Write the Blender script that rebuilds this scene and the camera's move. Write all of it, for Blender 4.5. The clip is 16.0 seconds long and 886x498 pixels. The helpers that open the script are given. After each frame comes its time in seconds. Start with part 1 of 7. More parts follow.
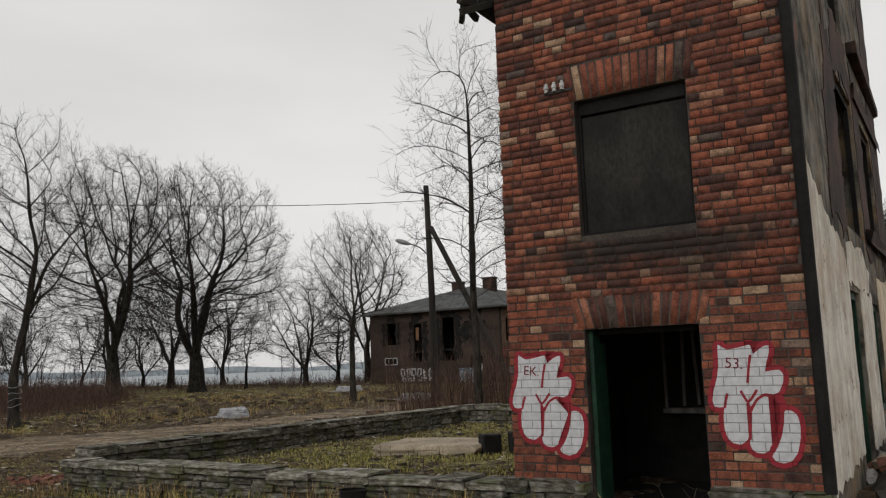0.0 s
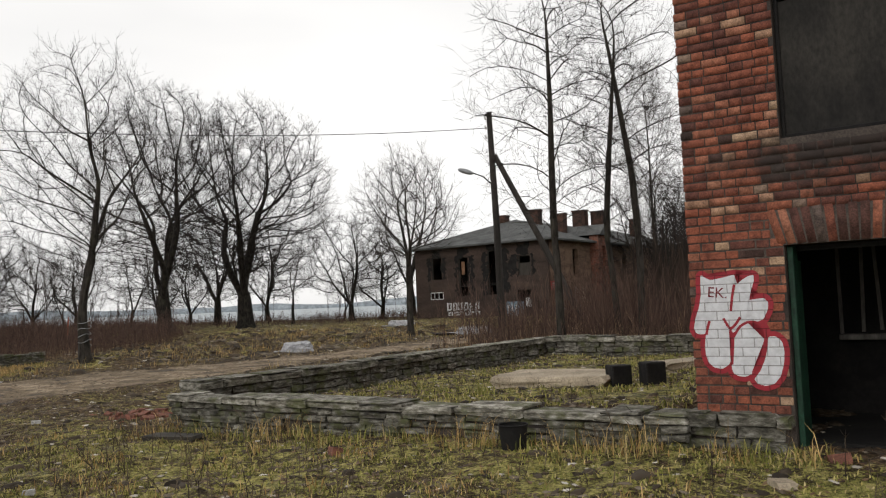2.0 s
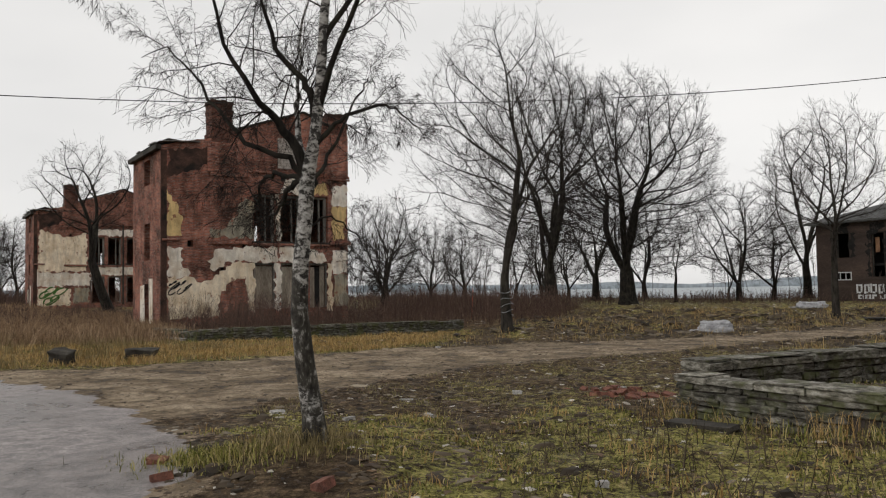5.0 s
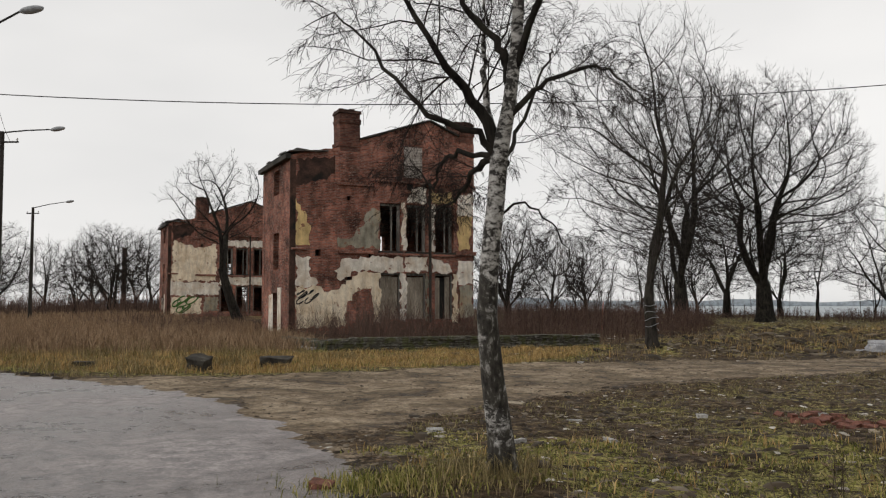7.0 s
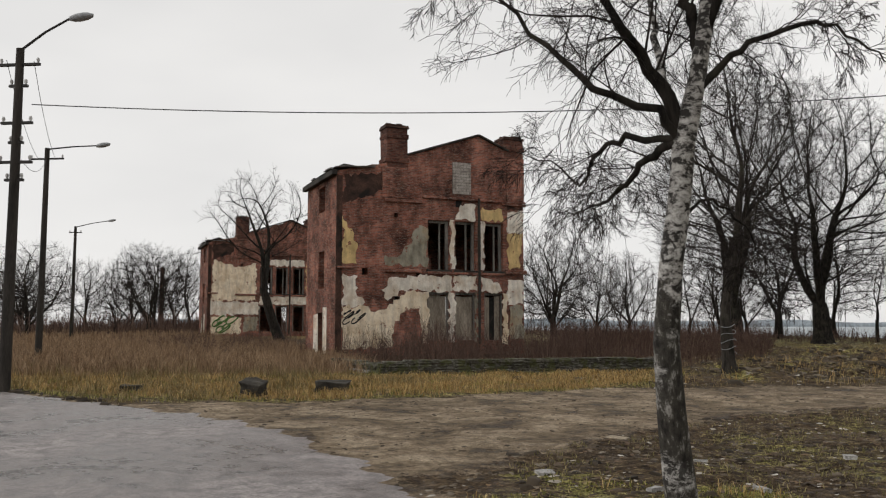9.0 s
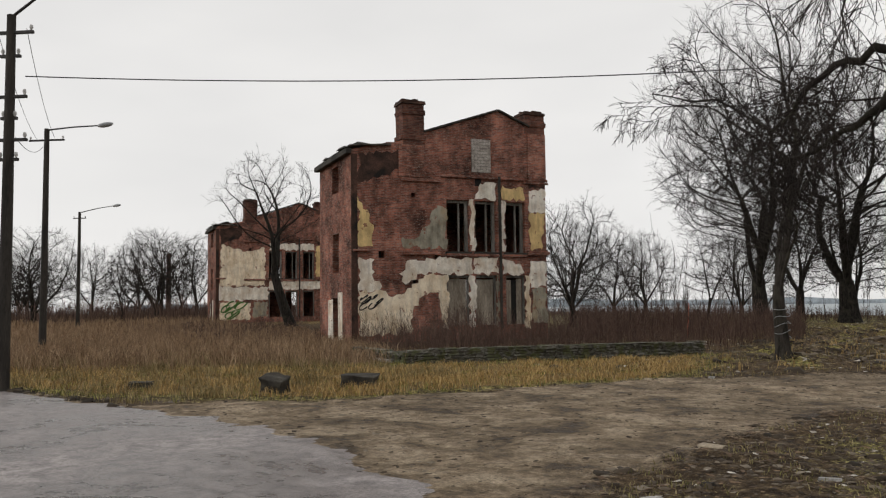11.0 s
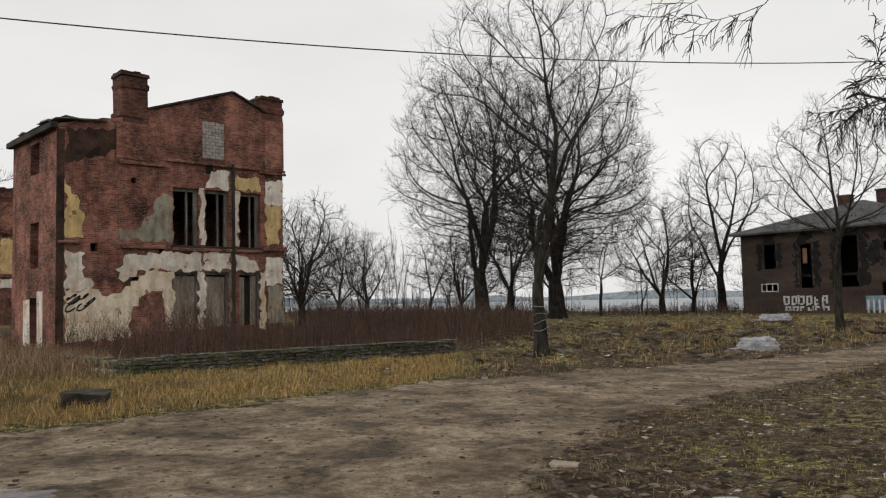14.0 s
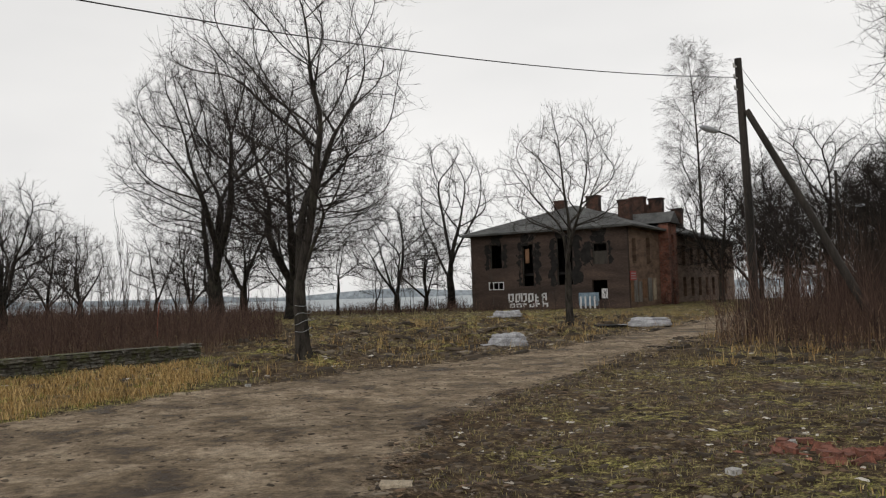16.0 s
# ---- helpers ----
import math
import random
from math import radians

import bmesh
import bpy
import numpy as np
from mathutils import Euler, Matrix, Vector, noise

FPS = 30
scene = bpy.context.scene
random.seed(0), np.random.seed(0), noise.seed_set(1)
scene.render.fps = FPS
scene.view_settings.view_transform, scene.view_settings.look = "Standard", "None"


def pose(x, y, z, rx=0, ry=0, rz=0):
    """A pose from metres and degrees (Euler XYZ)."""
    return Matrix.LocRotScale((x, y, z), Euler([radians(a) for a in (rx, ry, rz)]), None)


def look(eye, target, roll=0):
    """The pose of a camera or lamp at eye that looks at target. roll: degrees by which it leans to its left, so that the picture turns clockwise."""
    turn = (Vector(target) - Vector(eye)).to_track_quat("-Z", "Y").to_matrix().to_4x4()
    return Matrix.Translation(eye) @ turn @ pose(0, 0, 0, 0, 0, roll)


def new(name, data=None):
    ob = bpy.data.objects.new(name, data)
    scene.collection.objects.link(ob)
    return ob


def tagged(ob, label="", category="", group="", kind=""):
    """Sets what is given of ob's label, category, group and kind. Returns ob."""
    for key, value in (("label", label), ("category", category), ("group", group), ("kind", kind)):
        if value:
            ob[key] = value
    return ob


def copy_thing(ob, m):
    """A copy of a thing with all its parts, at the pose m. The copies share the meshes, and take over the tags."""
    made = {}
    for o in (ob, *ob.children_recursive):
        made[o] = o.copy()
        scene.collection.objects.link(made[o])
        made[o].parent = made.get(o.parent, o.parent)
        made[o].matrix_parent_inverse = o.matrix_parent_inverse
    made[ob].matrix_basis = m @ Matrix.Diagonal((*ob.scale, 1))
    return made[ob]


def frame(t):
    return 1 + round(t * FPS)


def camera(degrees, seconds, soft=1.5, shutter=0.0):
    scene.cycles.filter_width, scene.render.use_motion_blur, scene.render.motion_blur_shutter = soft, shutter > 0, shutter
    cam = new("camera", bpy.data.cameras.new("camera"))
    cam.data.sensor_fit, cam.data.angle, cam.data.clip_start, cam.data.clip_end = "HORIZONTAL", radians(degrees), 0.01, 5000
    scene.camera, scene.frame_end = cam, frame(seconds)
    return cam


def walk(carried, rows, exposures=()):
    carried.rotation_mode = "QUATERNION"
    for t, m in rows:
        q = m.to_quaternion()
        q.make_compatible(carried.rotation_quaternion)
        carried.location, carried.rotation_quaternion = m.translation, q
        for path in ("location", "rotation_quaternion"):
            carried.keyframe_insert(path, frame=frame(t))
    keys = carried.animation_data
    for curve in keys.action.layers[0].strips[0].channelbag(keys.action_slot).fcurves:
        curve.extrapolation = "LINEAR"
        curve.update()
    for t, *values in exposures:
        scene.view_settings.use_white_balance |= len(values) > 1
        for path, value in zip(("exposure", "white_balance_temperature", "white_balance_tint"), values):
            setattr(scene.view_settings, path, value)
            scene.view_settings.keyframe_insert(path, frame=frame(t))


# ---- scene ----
cam = camera(56.6, 16.0, soft=1.2)
PATH = [
    (0, (-0.569, 0.863, 1.911), (-0.623, 2.842, 2.19), -1.9),
    (0.5, (-0.927, 1.083, 1.874), (-1.063, 3.072, 2.03), -3.2),
    (1, (-1.308, 1.314, 1.869), (-1.422, 3.307, 1.996), -2.9),
    (1.5, (-1.654, 1.657, 1.856), (-1.748, 3.65, 1.992), -2.9),
    (2, (-2.073, 1.863, 1.833), (-2.206, 3.854, 1.961), -2.4),
    (2.5, (-2.495, 2.034, 1.834), (-2.803, 4.007, 1.95), -2.3),
    (3, (-2.93, 2.396, 1.844), (-3.474, 4.316, 1.974), -3.0),
    (3.5, (-3.394, 2.549, 1.81), (-4.032, 4.441, 1.929), -2.1),
    (4, (-3.78, 2.701, 1.778), (-4.477, 4.574, 1.873), -2.5),
    (4.5, (-4.22, 2.958, 1.804), (-5.075, 4.762, 1.924), -1.8),
    (5, (-4.703, 3.153, 1.749), (-5.653, 4.91, 1.849), -0.9),
    (7.5, (-6.442, 4.03, 1.641), (-7.641, 5.624, 1.784), -0.1),
    (8, (-6.853, 4.167, 1.663), (-8.056, 5.759, 1.802), -0.1),
    (8.5, (-7.182, 4.338, 1.669), (-8.401, 5.918, 1.814), -0.9),
    (9, (-7.61, 4.485, 1.671), (-8.85, 6.044, 1.856), 0.0),
    (11.5, (-9.734, 5.731, 1.821), (-10.989, 7.283, 1.957), -0.8),
    (12, (-10.169, 5.943, 1.787), (-11.432, 7.488, 1.926), -0.5),
    (12.5, (-10.449, 6.089, 1.807), (-11.559, 7.747, 1.946), -0.7),
    (13, (-10.816, 6.439, 1.818), (-11.729, 8.211, 1.97), -0.4),
    (13.5, (-11.206, 6.528, 1.819), (-11.982, 8.366, 1.963), -0.9),
    (14, (-11.527, 6.727, 1.809), (-12.173, 8.616, 1.937), -1.2),
    (14.5, (-11.859, 7.003, 1.827), (-12.36, 8.935, 1.944), -0.1),
    (15, (-12.217, 7.209, 1.803), (-12.462, 9.192, 1.896), 0.6),
    (15.5, (-12.486, 7.462, 1.785), (-12.618, 9.455, 1.878), -0.9),
    (16, (-12.752, 7.82, 1.796), (-12.749, 9.817, 1.907), -1.8),
]
walk(cam, [(t, look(eye, target, roll)) for t, eye, target, roll in PATH], [(0.0, 0.08), (0.25, 0.38), (0.6, 0.58), (1.0, 0.50), (2.4, 0.55), (3.0, 0.37), (3.5, 0.29), (16.0, 0.29)])

# ---- sky and light: a wet, overcast winter day ----
SUN_HEIGHT, SUN_TURN = radians(28), radians(215)
world = bpy.data.worlds.new("overcast_sky")
scene.world = world
world.use_nodes = True
wt = world.node_tree
wbg = wt.nodes["Background"]
sky = wt.nodes.new("ShaderNodeTexSky")
sky.sky_type, sky.sun_disc = "NISHITA", False
sky.sun_elevation, sky.sun_rotation = SUN_HEIGHT, SUN_TURN
grey = wt.nodes.new("ShaderNodeHueSaturation")
grey.inputs["Saturation"].default_value = 0.12
grey.inputs["Value"].default_value = 0.11
wt.links.new(sky.outputs[0], grey.inputs["Color"])
wco = wt.nodes.new("ShaderNodeTexCoord")
wmap = wt.nodes.new("ShaderNodeMapping")
wmap.inputs["Scale"].default_value = (1.0, 1.0, 3.0)
wt.links.new(wco.outputs["Generated"], wmap.inputs["Vector"])
wno = wt.nodes.new("ShaderNodeTexNoise")
wno.inputs["Scale"].default_value, wno.inputs["Detail"].default_value = 1.6, 4.0
wt.links.new(wmap.outputs[0], wno.inputs["Vector"])
wra = wt.nodes.new("ShaderNodeValToRGB")
wra.color_ramp.elements[0].position, wra.color_ramp.elements[0].color = 0.3, (0.615, 0.61, 0.605, 1)
wra.color_ramp.elements[1].position, wra.color_ramp.elements[1].color = 0.72, (0.785, 0.77, 0.752, 1)
wt.links.new(wno.outputs[0], wra.inputs[0])
wmx = wt.nodes.new("ShaderNodeMix")
wmx.data_type = "RGBA"
wmx.inputs[0].default_value = 0.85
wt.links.new(grey.outputs[0], wmx.inputs[6])
wt.links.new(wra.outputs[0], wmx.inputs[7])
wt.links.new(wmx.outputs[2], wbg.inputs["Color"])
wbg.inputs["Strength"].default_value = 1.0
sun = new("sun", bpy.data.lights.new("sun", "SUN"))
sun.data.energy, sun.data.angle, sun.data.color = 0.5, radians(30), (1.0, 0.97, 0.93)
sun.matrix_world = look((0, 0, 0), (-math.sin(SUN_TURN) * math.cos(SUN_HEIGHT), -math.cos(SUN_TURN) * math.cos(SUN_HEIGHT), -math.sin(SUN_HEIGHT)))


# ---- materials ----
class Stuff:
    """A node material under construction; every method returns a socket."""

    def __init__(self, name, rough=0.85, metal=0.0, spec=0.3):
        self.m = bpy.data.materials.new(name)
        self.m.use_nodes = True
        self.t = self.m.node_tree
        self.b = self.t.nodes["Principled BSDF"]
        self.b.inputs["Roughness"].default_value = rough
        self.b.inputs["Metallic"].default_value = metal
        self.b.inputs["Specular IOR Level"].default_value = spec

    def put(self, a, where):
        if isinstance(a, (int, float)):
            where.default_value = a
        elif isinstance(a, tuple):
            where.default_value = (*a, 1) if len(a) == 3 and len(where.default_value) == 4 else a
        else:
            self.t.links.new(a, where)

    def coord(self):
        return self.t.nodes.new("ShaderNodeTexCoord").outputs["Object"]

    def stretch(self, scale, vec=None):
        n = self.t.nodes.new("ShaderNodeMapping")
        n.inputs["Scale"].default_value = scale
        self.put(vec or self.coord(), n.inputs["Vector"])
        return n.outputs[0]

    def noise(self, scale, detail=4.0, rough=0.6, vec=None, twist=0.0):
        n = self.t.nodes.new("ShaderNodeTexNoise")
        n.inputs["Scale"].default_value, n.inputs["Detail"].default_value = scale, detail
        n.inputs["Roughness"].default_value, n.inputs["Distortion"].default_value = rough, twist
        self.put(vec or self.coord(), n.inputs["Vector"])
        return n.outputs[0]

    def cells(self, scale, vec=None, feature="F1"):
        n = self.t.nodes.new("ShaderNodeTexVoronoi")
        n.feature = feature
        n.inputs["Scale"].default_value = scale
        self.put(vec or self.coord(), n.inputs["Vector"])
        return n.outputs

    def ramp(self, fac, stops):
        n = self.t.nodes.new("ShaderNodeValToRGB")
        els = n.color_ramp.elements
        while len(els) < len(stops):
            els.new(0.5)
        for e, (p, c) in zip(els, stops):
            e.position = p
            e.color = (c, c, c, 1) if isinstance(c, (int, float)) else (*c, 1)
        self.put(fac, n.inputs[0])
        return n.outputs[0]

    def mix(self, fac, a, b, mode="MIX"):
        n = self.t.nodes.new("ShaderNodeMix")
        n.data_type, n.blend_type = "RGBA", mode
        self.put(fac, n.inputs[0]), self.put(a, n.inputs[6]), self.put(b, n.inputs[7])
        return n.outputs[2]

    def math(self, op, a, b=0.0):
        n = self.t.nodes.new("ShaderNodeMath")
        n.operation = op
        self.put(a, n.inputs[0]), self.put(b, n.inputs[1])
        return n.outputs[0]

    def attr(self, name):
        n = self.t.nodes.new("ShaderNodeAttribute")
        n.attribute_name = name
        s = self.t.nodes.new("ShaderNodeSeparateColor")
        self.t.links.new(n.outputs["Color"], s.inputs[0])
        return s.outputs

    def each_object(self):
        return self.t.nodes.new("ShaderNodeObjectInfo").outputs["Random"]

    def each_piece(self):
        return self.t.nodes.new("ShaderNodeNewGeometry").outputs["Random Per Island"]

    def split(self, vec=None):
        n = self.t.nodes.new("ShaderNodeSeparateXYZ")
        self.put(vec or self.coord(), n.inputs[0])
        return n.outputs

    def join(self, x, y, z):
        n = self.t.nodes.new("ShaderNodeCombineXYZ")
        self.put(x, n.inputs[0]), self.put(y, n.inputs[1]), self.put(z, n.inputs[2])
        return n.outputs[0]

    def done(self, colour, bump=None, strength=0.4, depth=0.02, rough=None):
        self.put(colour, self.b.inputs["Base Color"])
        if rough is not None:
            self.put(rough, self.b.inputs["Roughness"])
        if bump is not None:
            n = self.t.nodes.new("ShaderNodeBump")
            n.inputs["Strength"].default_value, n.inputs["Distance"].default_value = strength, depth
            self.put(bump, n.inputs["Height"])
            self.t.links.new(n.outputs[0], self.b.inputs["Normal"])
        return self.m


def mottled(name, dark, light, scale=3.0, fine=40.0, rough=0.85, bump=0.3, depth=0.01, spec=0.3, metal=0.0, stretch=(1, 1, 1)):
    """Two tones at a large scale, grain at a fine one."""
    s = Stuff(name, rough, metal, spec)
    v = s.stretch(stretch)
    grain = s.noise(fine, 5, 0.65, v)
    big = s.noise(scale, 5, 0.6, v, 0.4)
    c = s.ramp(big, [(0.36, dark), (0.64, light)])
    c = s.mix(0.65, c, s.ramp(grain, [(0.32, 0.25), (0.66, 1.15)]), "MULTIPLY")
    return s.done(c, grain, bump, depth)


def ground_material():
    s = Stuff("ground_cover", 0.9, 0, 0.12)
    cover = s.attr("cover")
    n0, n1, n2, n3, n4 = s.noise(0.28, 4, 0.6), s.noise(1.1, 6, 0.68, None, 0.5), s.noise(5.5, 6, 0.72), s.noise(26, 5, 0.75), s.noise(95, 4, 0.75)
    soil = s.ramp(n2, [(0.36, (0.029, 0.019, 0.012)), (0.5, (0.090, 0.061, 0.035)), (0.64, (0.21, 0.150, 0.088))])
    soil = s.mix(0.75, soil, s.ramp(n3, [(0.34, 0.28), (0.64, 1.45)]), "MULTIPLY")
    dirt = s.ramp(n1, [(0.36, (0.086, 0.062, 0.041)), (0.47, (0.275, 0.208, 0.138)), (0.62, (0.495, 0.395, 0.282))])
    dirt = s.mix(0.8, dirt, s.ramp(n2, [(0.38, 0.5), (0.6, 1.2)]), "MULTIPLY")
    dirt = s.mix(0.75, dirt, s.ramp(n3, [(0.35, 0.5), (0.62, 1.2)]), "MULTIPLY")
    dirt = s.mix(0.5, dirt, s.ramp(n4, [(0.36, 0.5), (0.62, 1.25)]), "MULTIPLY")
    green = s.ramp(n2, [(0.36, (0.080, 0.070, 0.028)), (0.47, (0.235, 0.225, 0.064)), (0.58, (0.40, 0.36, 0.12)), (0.66, (0.50, 0.41, 0.19))])
    green = s.mix(0.8, green, s.ramp(n3, [(0.34, 0.25), (0.62, 1.35)]), "MULTIPLY")
    dry = s.ramp(n2, [(0.36, (0.10, 0.066, 0.027)), (0.5, (0.21, 0.142, 0.058)), (0.64, (0.34, 0.24, 0.11))])
    dry = s.mix(0.7, dry, s.ramp(n3, [(0.34, 0.4), (0.62, 1.25)]), "MULTIPLY")
    rough_edge = s.math("ADD", s.math("MULTIPLY", s.math("SUBTRACT", n2, 0.5), 1.1), s.math("MULTIPLY", s.math("SUBTRACT", n3, 0.5), 1.5))

    def mask(k):
        return s.ramp(s.math("ADD", cover[k], rough_edge), [(0.36, 0.0), (0.62, 1.0)])

    c = s.mix(mask(1), soil, green)
    c = s.mix(mask(2), c, dry)
    c = s.mix(mask(0), c, dirt)
    c = s.mix(0.6, c, s.ramp(n0, [(0.38, 0.62), (0.6, 1.12)]), "MULTIPLY")
    for size, lo, tint in ((11.0, 0.50, 0.9), (27.0, 0.46, 0.8)):
        chips = s.cells(size)
        chip = s.ramp(chips["Distance"], [(0.16, 1.0), (0.22, 0.0)])
        some = s.ramp(s.noise(1.7, 3), [(lo, 0.0), (lo + 0.1, tint)])
        c = s.mix(s.math("MULTIPLY", chip, some), c, s.ramp(chips["Color"], [(0.2, (0.060, 0.045, 0.034)), (0.55, (0.16, 0.135, 0.105)), (0.8, (0.27, 0.24, 0.20)), (0.97, (0.46, 0.44, 0.41))]))
    h = s.math("ADD", s.math("MULTIPLY", n2, 0.6), s.math("ADD", s.math("MULTIPLY", n3, 0.7), s.math("MULTIPLY", n4, 0.25)))
    wet = s.ramp(n1, [(0.34, 0.5), (0.5, 0.95)])
    return s.done(c, h, 0.9, 0.07, wet)


def asphalt_material():
    s = Stuff("wet_asphalt", 0.5, 0, 0.5)
    n1, n2, n3, n4 = s.noise(0.45, 6, 0.65, None, 0.6), s.noise(3.5, 6, 0.72), s.noise(30, 4, 0.75), s.noise(150, 3, 0.7)
    c = s.ramp(n1, [(0.36, (0.142, 0.122, 0.112)), (0.5, (0.262, 0.229, 0.217)), (0.62, (0.365, 0.325, 0.312))])
    c = s.mix(0.85, c, s.ramp(n2, [(0.38, 0.42), (0.58, 1.18)]), "MULTIPLY")
    c = s.mix(0.75, c, s.ramp(n3, [(0.36, 0.42), (0.6, 1.2)]), "MULTIPLY")
    c = s.mix(0.7, c, s.ramp(n4, [(0.36, 0.4), (0.62, 1.25)]), "MULTIPLY")
    speck = s.cells(6.5, s.stretch((1, 2.2, 1)))
    c = s.mix(s.ramp(speck["Distance"], [(0.07, 0.85), (0.12, 0.0)]), c, (0.05, 0.038, 0.028))
    r = s.ramp(s.math("ADD", n1, s.math("MULTIPLY", n2, 0.35)), [(0.56, 0.22), (0.80, 0.60)])
    h = s.math("ADD", s.math("MULTIPLY", n3, 0.5), s.math("ADD", s.math("MULTIPLY", n2, 0.9), s.math("MULTIPLY", n4, 0.4)))
    return s.done(c, h, 0.6, 0.03, r)


def brick_piece_material(name, per_island):
    """Hand-made red brick, each its own tone; a wide soot stain under the window and up the left edge."""
    s = Stuff(name, 0.88, 0, 0.25)
    r = s.each_piece() if per_island else s.each_object()
    place = s.t.nodes.new("ShaderNodeNewGeometry").outputs["Position"]
    c = s.ramp(r, [(0.0, (0.05, 0.034, 0.028)), (0.10, (0.12, 0.048, 0.036)), (0.40, (0.20, 0.068, 0.043)), (0.72, (0.29, 0.092, 0.052)), (0.88, (0.31, 0.13, 0.080)), (0.955, (0.42, 0.28, 0.18)), (0.975, (0.17, 0.12, 0.10)), (1.0, (0.10, 0.072, 0.060))])
    n, f = s.noise(9, 5, 0.7, place), s.noise(70, 4, 0.7, place)
    stain = s.noise(0.75, 5, 0.65, place, 0.6)
    x, y, z = s.split(place)
    along = s.math("SUBTRACT", s.math("MULTIPLY", s.math("ADD", x, 0.1), 0.8616), s.math("MULTIPLY", s.math("SUBTRACT", y, 10.6), 0.5075))
    aside_ = s.math("MAXIMUM", s.math("SUBTRACT", s.math("ABSOLUTE", s.math("SUBTRACT", along, 1.6)), 0.55), 0.0)
    band = s.math("SUBTRACT", s.math("SUBTRACT", 0.42, s.math("ABSOLUTE", s.math("SUBTRACT", z, 3.10))), s.math("MULTIPLY", aside_, 0.45))
    soot = s.ramp(s.math("ADD", s.math("MULTIPLY", s.math("MAXIMUM", band, -0.30), 0.8), s.math("ADD", s.math("MULTIPLY", stain, 0.9), s.math("MULTIPLY", s.noise(3.1, 4, 0.6, place), 0.45))), [(0.61, 0.0), (0.86, 0.95)])
    c = s.mix(0.75, c, s.ramp(n, [(0.36, 0.38), (0.6, 1.2)]), "MULTIPLY")
    c = s.mix(0.65, c, s.ramp(f, [(0.36, 0.4), (0.62, 1.25)]), "MULTIPLY")
    c = s.mix(soot, c, (0.030, 0.024, 0.021))
    return s.done(c, s.math("ADD", n, s.math("MULTIPLY", f, 0.4)), 0.6, 0.010)


def brickwork_material(name, tone=1.0, soot=0.45):
    """Brickwork too far off to tell its bricks apart; courses of 77 mm."""
    s = Stuff(name, 0.9, 0, 0.2)
    x, y, z = s.split()
    v = s.join(s.math("ADD", x, y), z, 0.0)
    n = s.t.nodes.new("ShaderNodeTexBrick")
    n.inputs["Scale"].default_value = 1.0
    n.inputs["Brick Width"].default_value, n.inputs["Row Height"].default_value = 0.26, 0.077
    n.inputs["Mortar Size"].default_value, n.inputs["Bias"].default_value = 0.008, -0.05
    n.inputs["Color1"].default_value = (0.125 * tone, 0.046 * tone, 0.032 * tone, 1)
    n.inputs["Color2"].default_value = (0.30 * tone, 0.105 * tone, 0.066 * tone, 1)
    n.inputs["Mortar"].default_value = (0.185 * tone, 0.145 * tone, 0.125 * tone, 1)
    s.put(v, n.inputs["Vector"])
    big, mid = s.noise(0.55, 6, 0.65), s.noise(3.2, 5, 0.7)
    c = s.mix(s.ramp(mid, [(0.50, 0.0), (0.70, 0.5)]), n.outputs["Color"], (0.32 * tone, 0.165 * tone, 0.115 * tone))
    c = s.mix(soot + 0.4, c, s.ramp(big, [(0.36, 0.12), (0.49, 0.80), (0.62, 1.35)]), "MULTIPLY")
    c = s.mix(0.6, c, s.ramp(s.noise(1.9, 5, 0.7, s.stretch((1, 1, 0.6))), [(0.38, 0.4), (0.58, 1.2)]), "MULTIPLY")
    pale = s.ramp(s.noise(5, 4, 0.65, s.stretch((1, 1, 6))), [(0.57, 0.0), (0.62, 0.5)])
    c = s.mix(pale, c, (0.37 * tone, 0.29 * tone, 0.235 * tone))
    return s.done(c, s.math("SUBTRACT", mid, s.math("MULTIPLY", n.outputs["Fac"], 0.6)), 0.5, 0.02)


def plaster_material(name, light, dark, stain=0.6):
    s = Stuff(name, 0.92, 0, 0.2)
    streak = s.noise(2.5, 5, 0.65, s.stretch((1.6, 1.6, 0.35)))
    n, f = s.noise(1.3, 6, 0.7), s.noise(30, 4, 0.7)
    c = s.ramp(n, [(0.38, dark), (0.58, light)])
    c = s.mix(stain, c, s.ramp(streak, [(0.38, 0.3), (0.56, 1.1)]), "MULTIPLY")
    c = s.mix(0.4, c, s.ramp(f, [(0.3, 0.6), (0.7, 1.1)]), "MULTIPLY")
    green = s.ramp(s.noise(0.8, 4), [(0.57, 0.0), (0.74, 0.28)])
    c = s.mix(green, c, (0.24, 0.235, 0.16))
    rust = s.ramp(s.noise(0.9, 5, 0.65), [(0.50, 0.0), (0.66, 0.45)])
    c = s.mix(rust, c, (0.46, 0.30, 0.15))
    worn = s.ramp(s.noise(2.3, 6, 0.72), [(0.605, 0.0), (0.635, 0.9)])
    c = s.mix(worn, c, s.ramp(f, [(0.35, (0.13, 0.055, 0.04)), (0.62, (0.30, 0.135, 0.09))]))
    return s.done(c, s.math("SUBTRACT", s.math("ADD", n, f), worn), 0.45, 0.02)


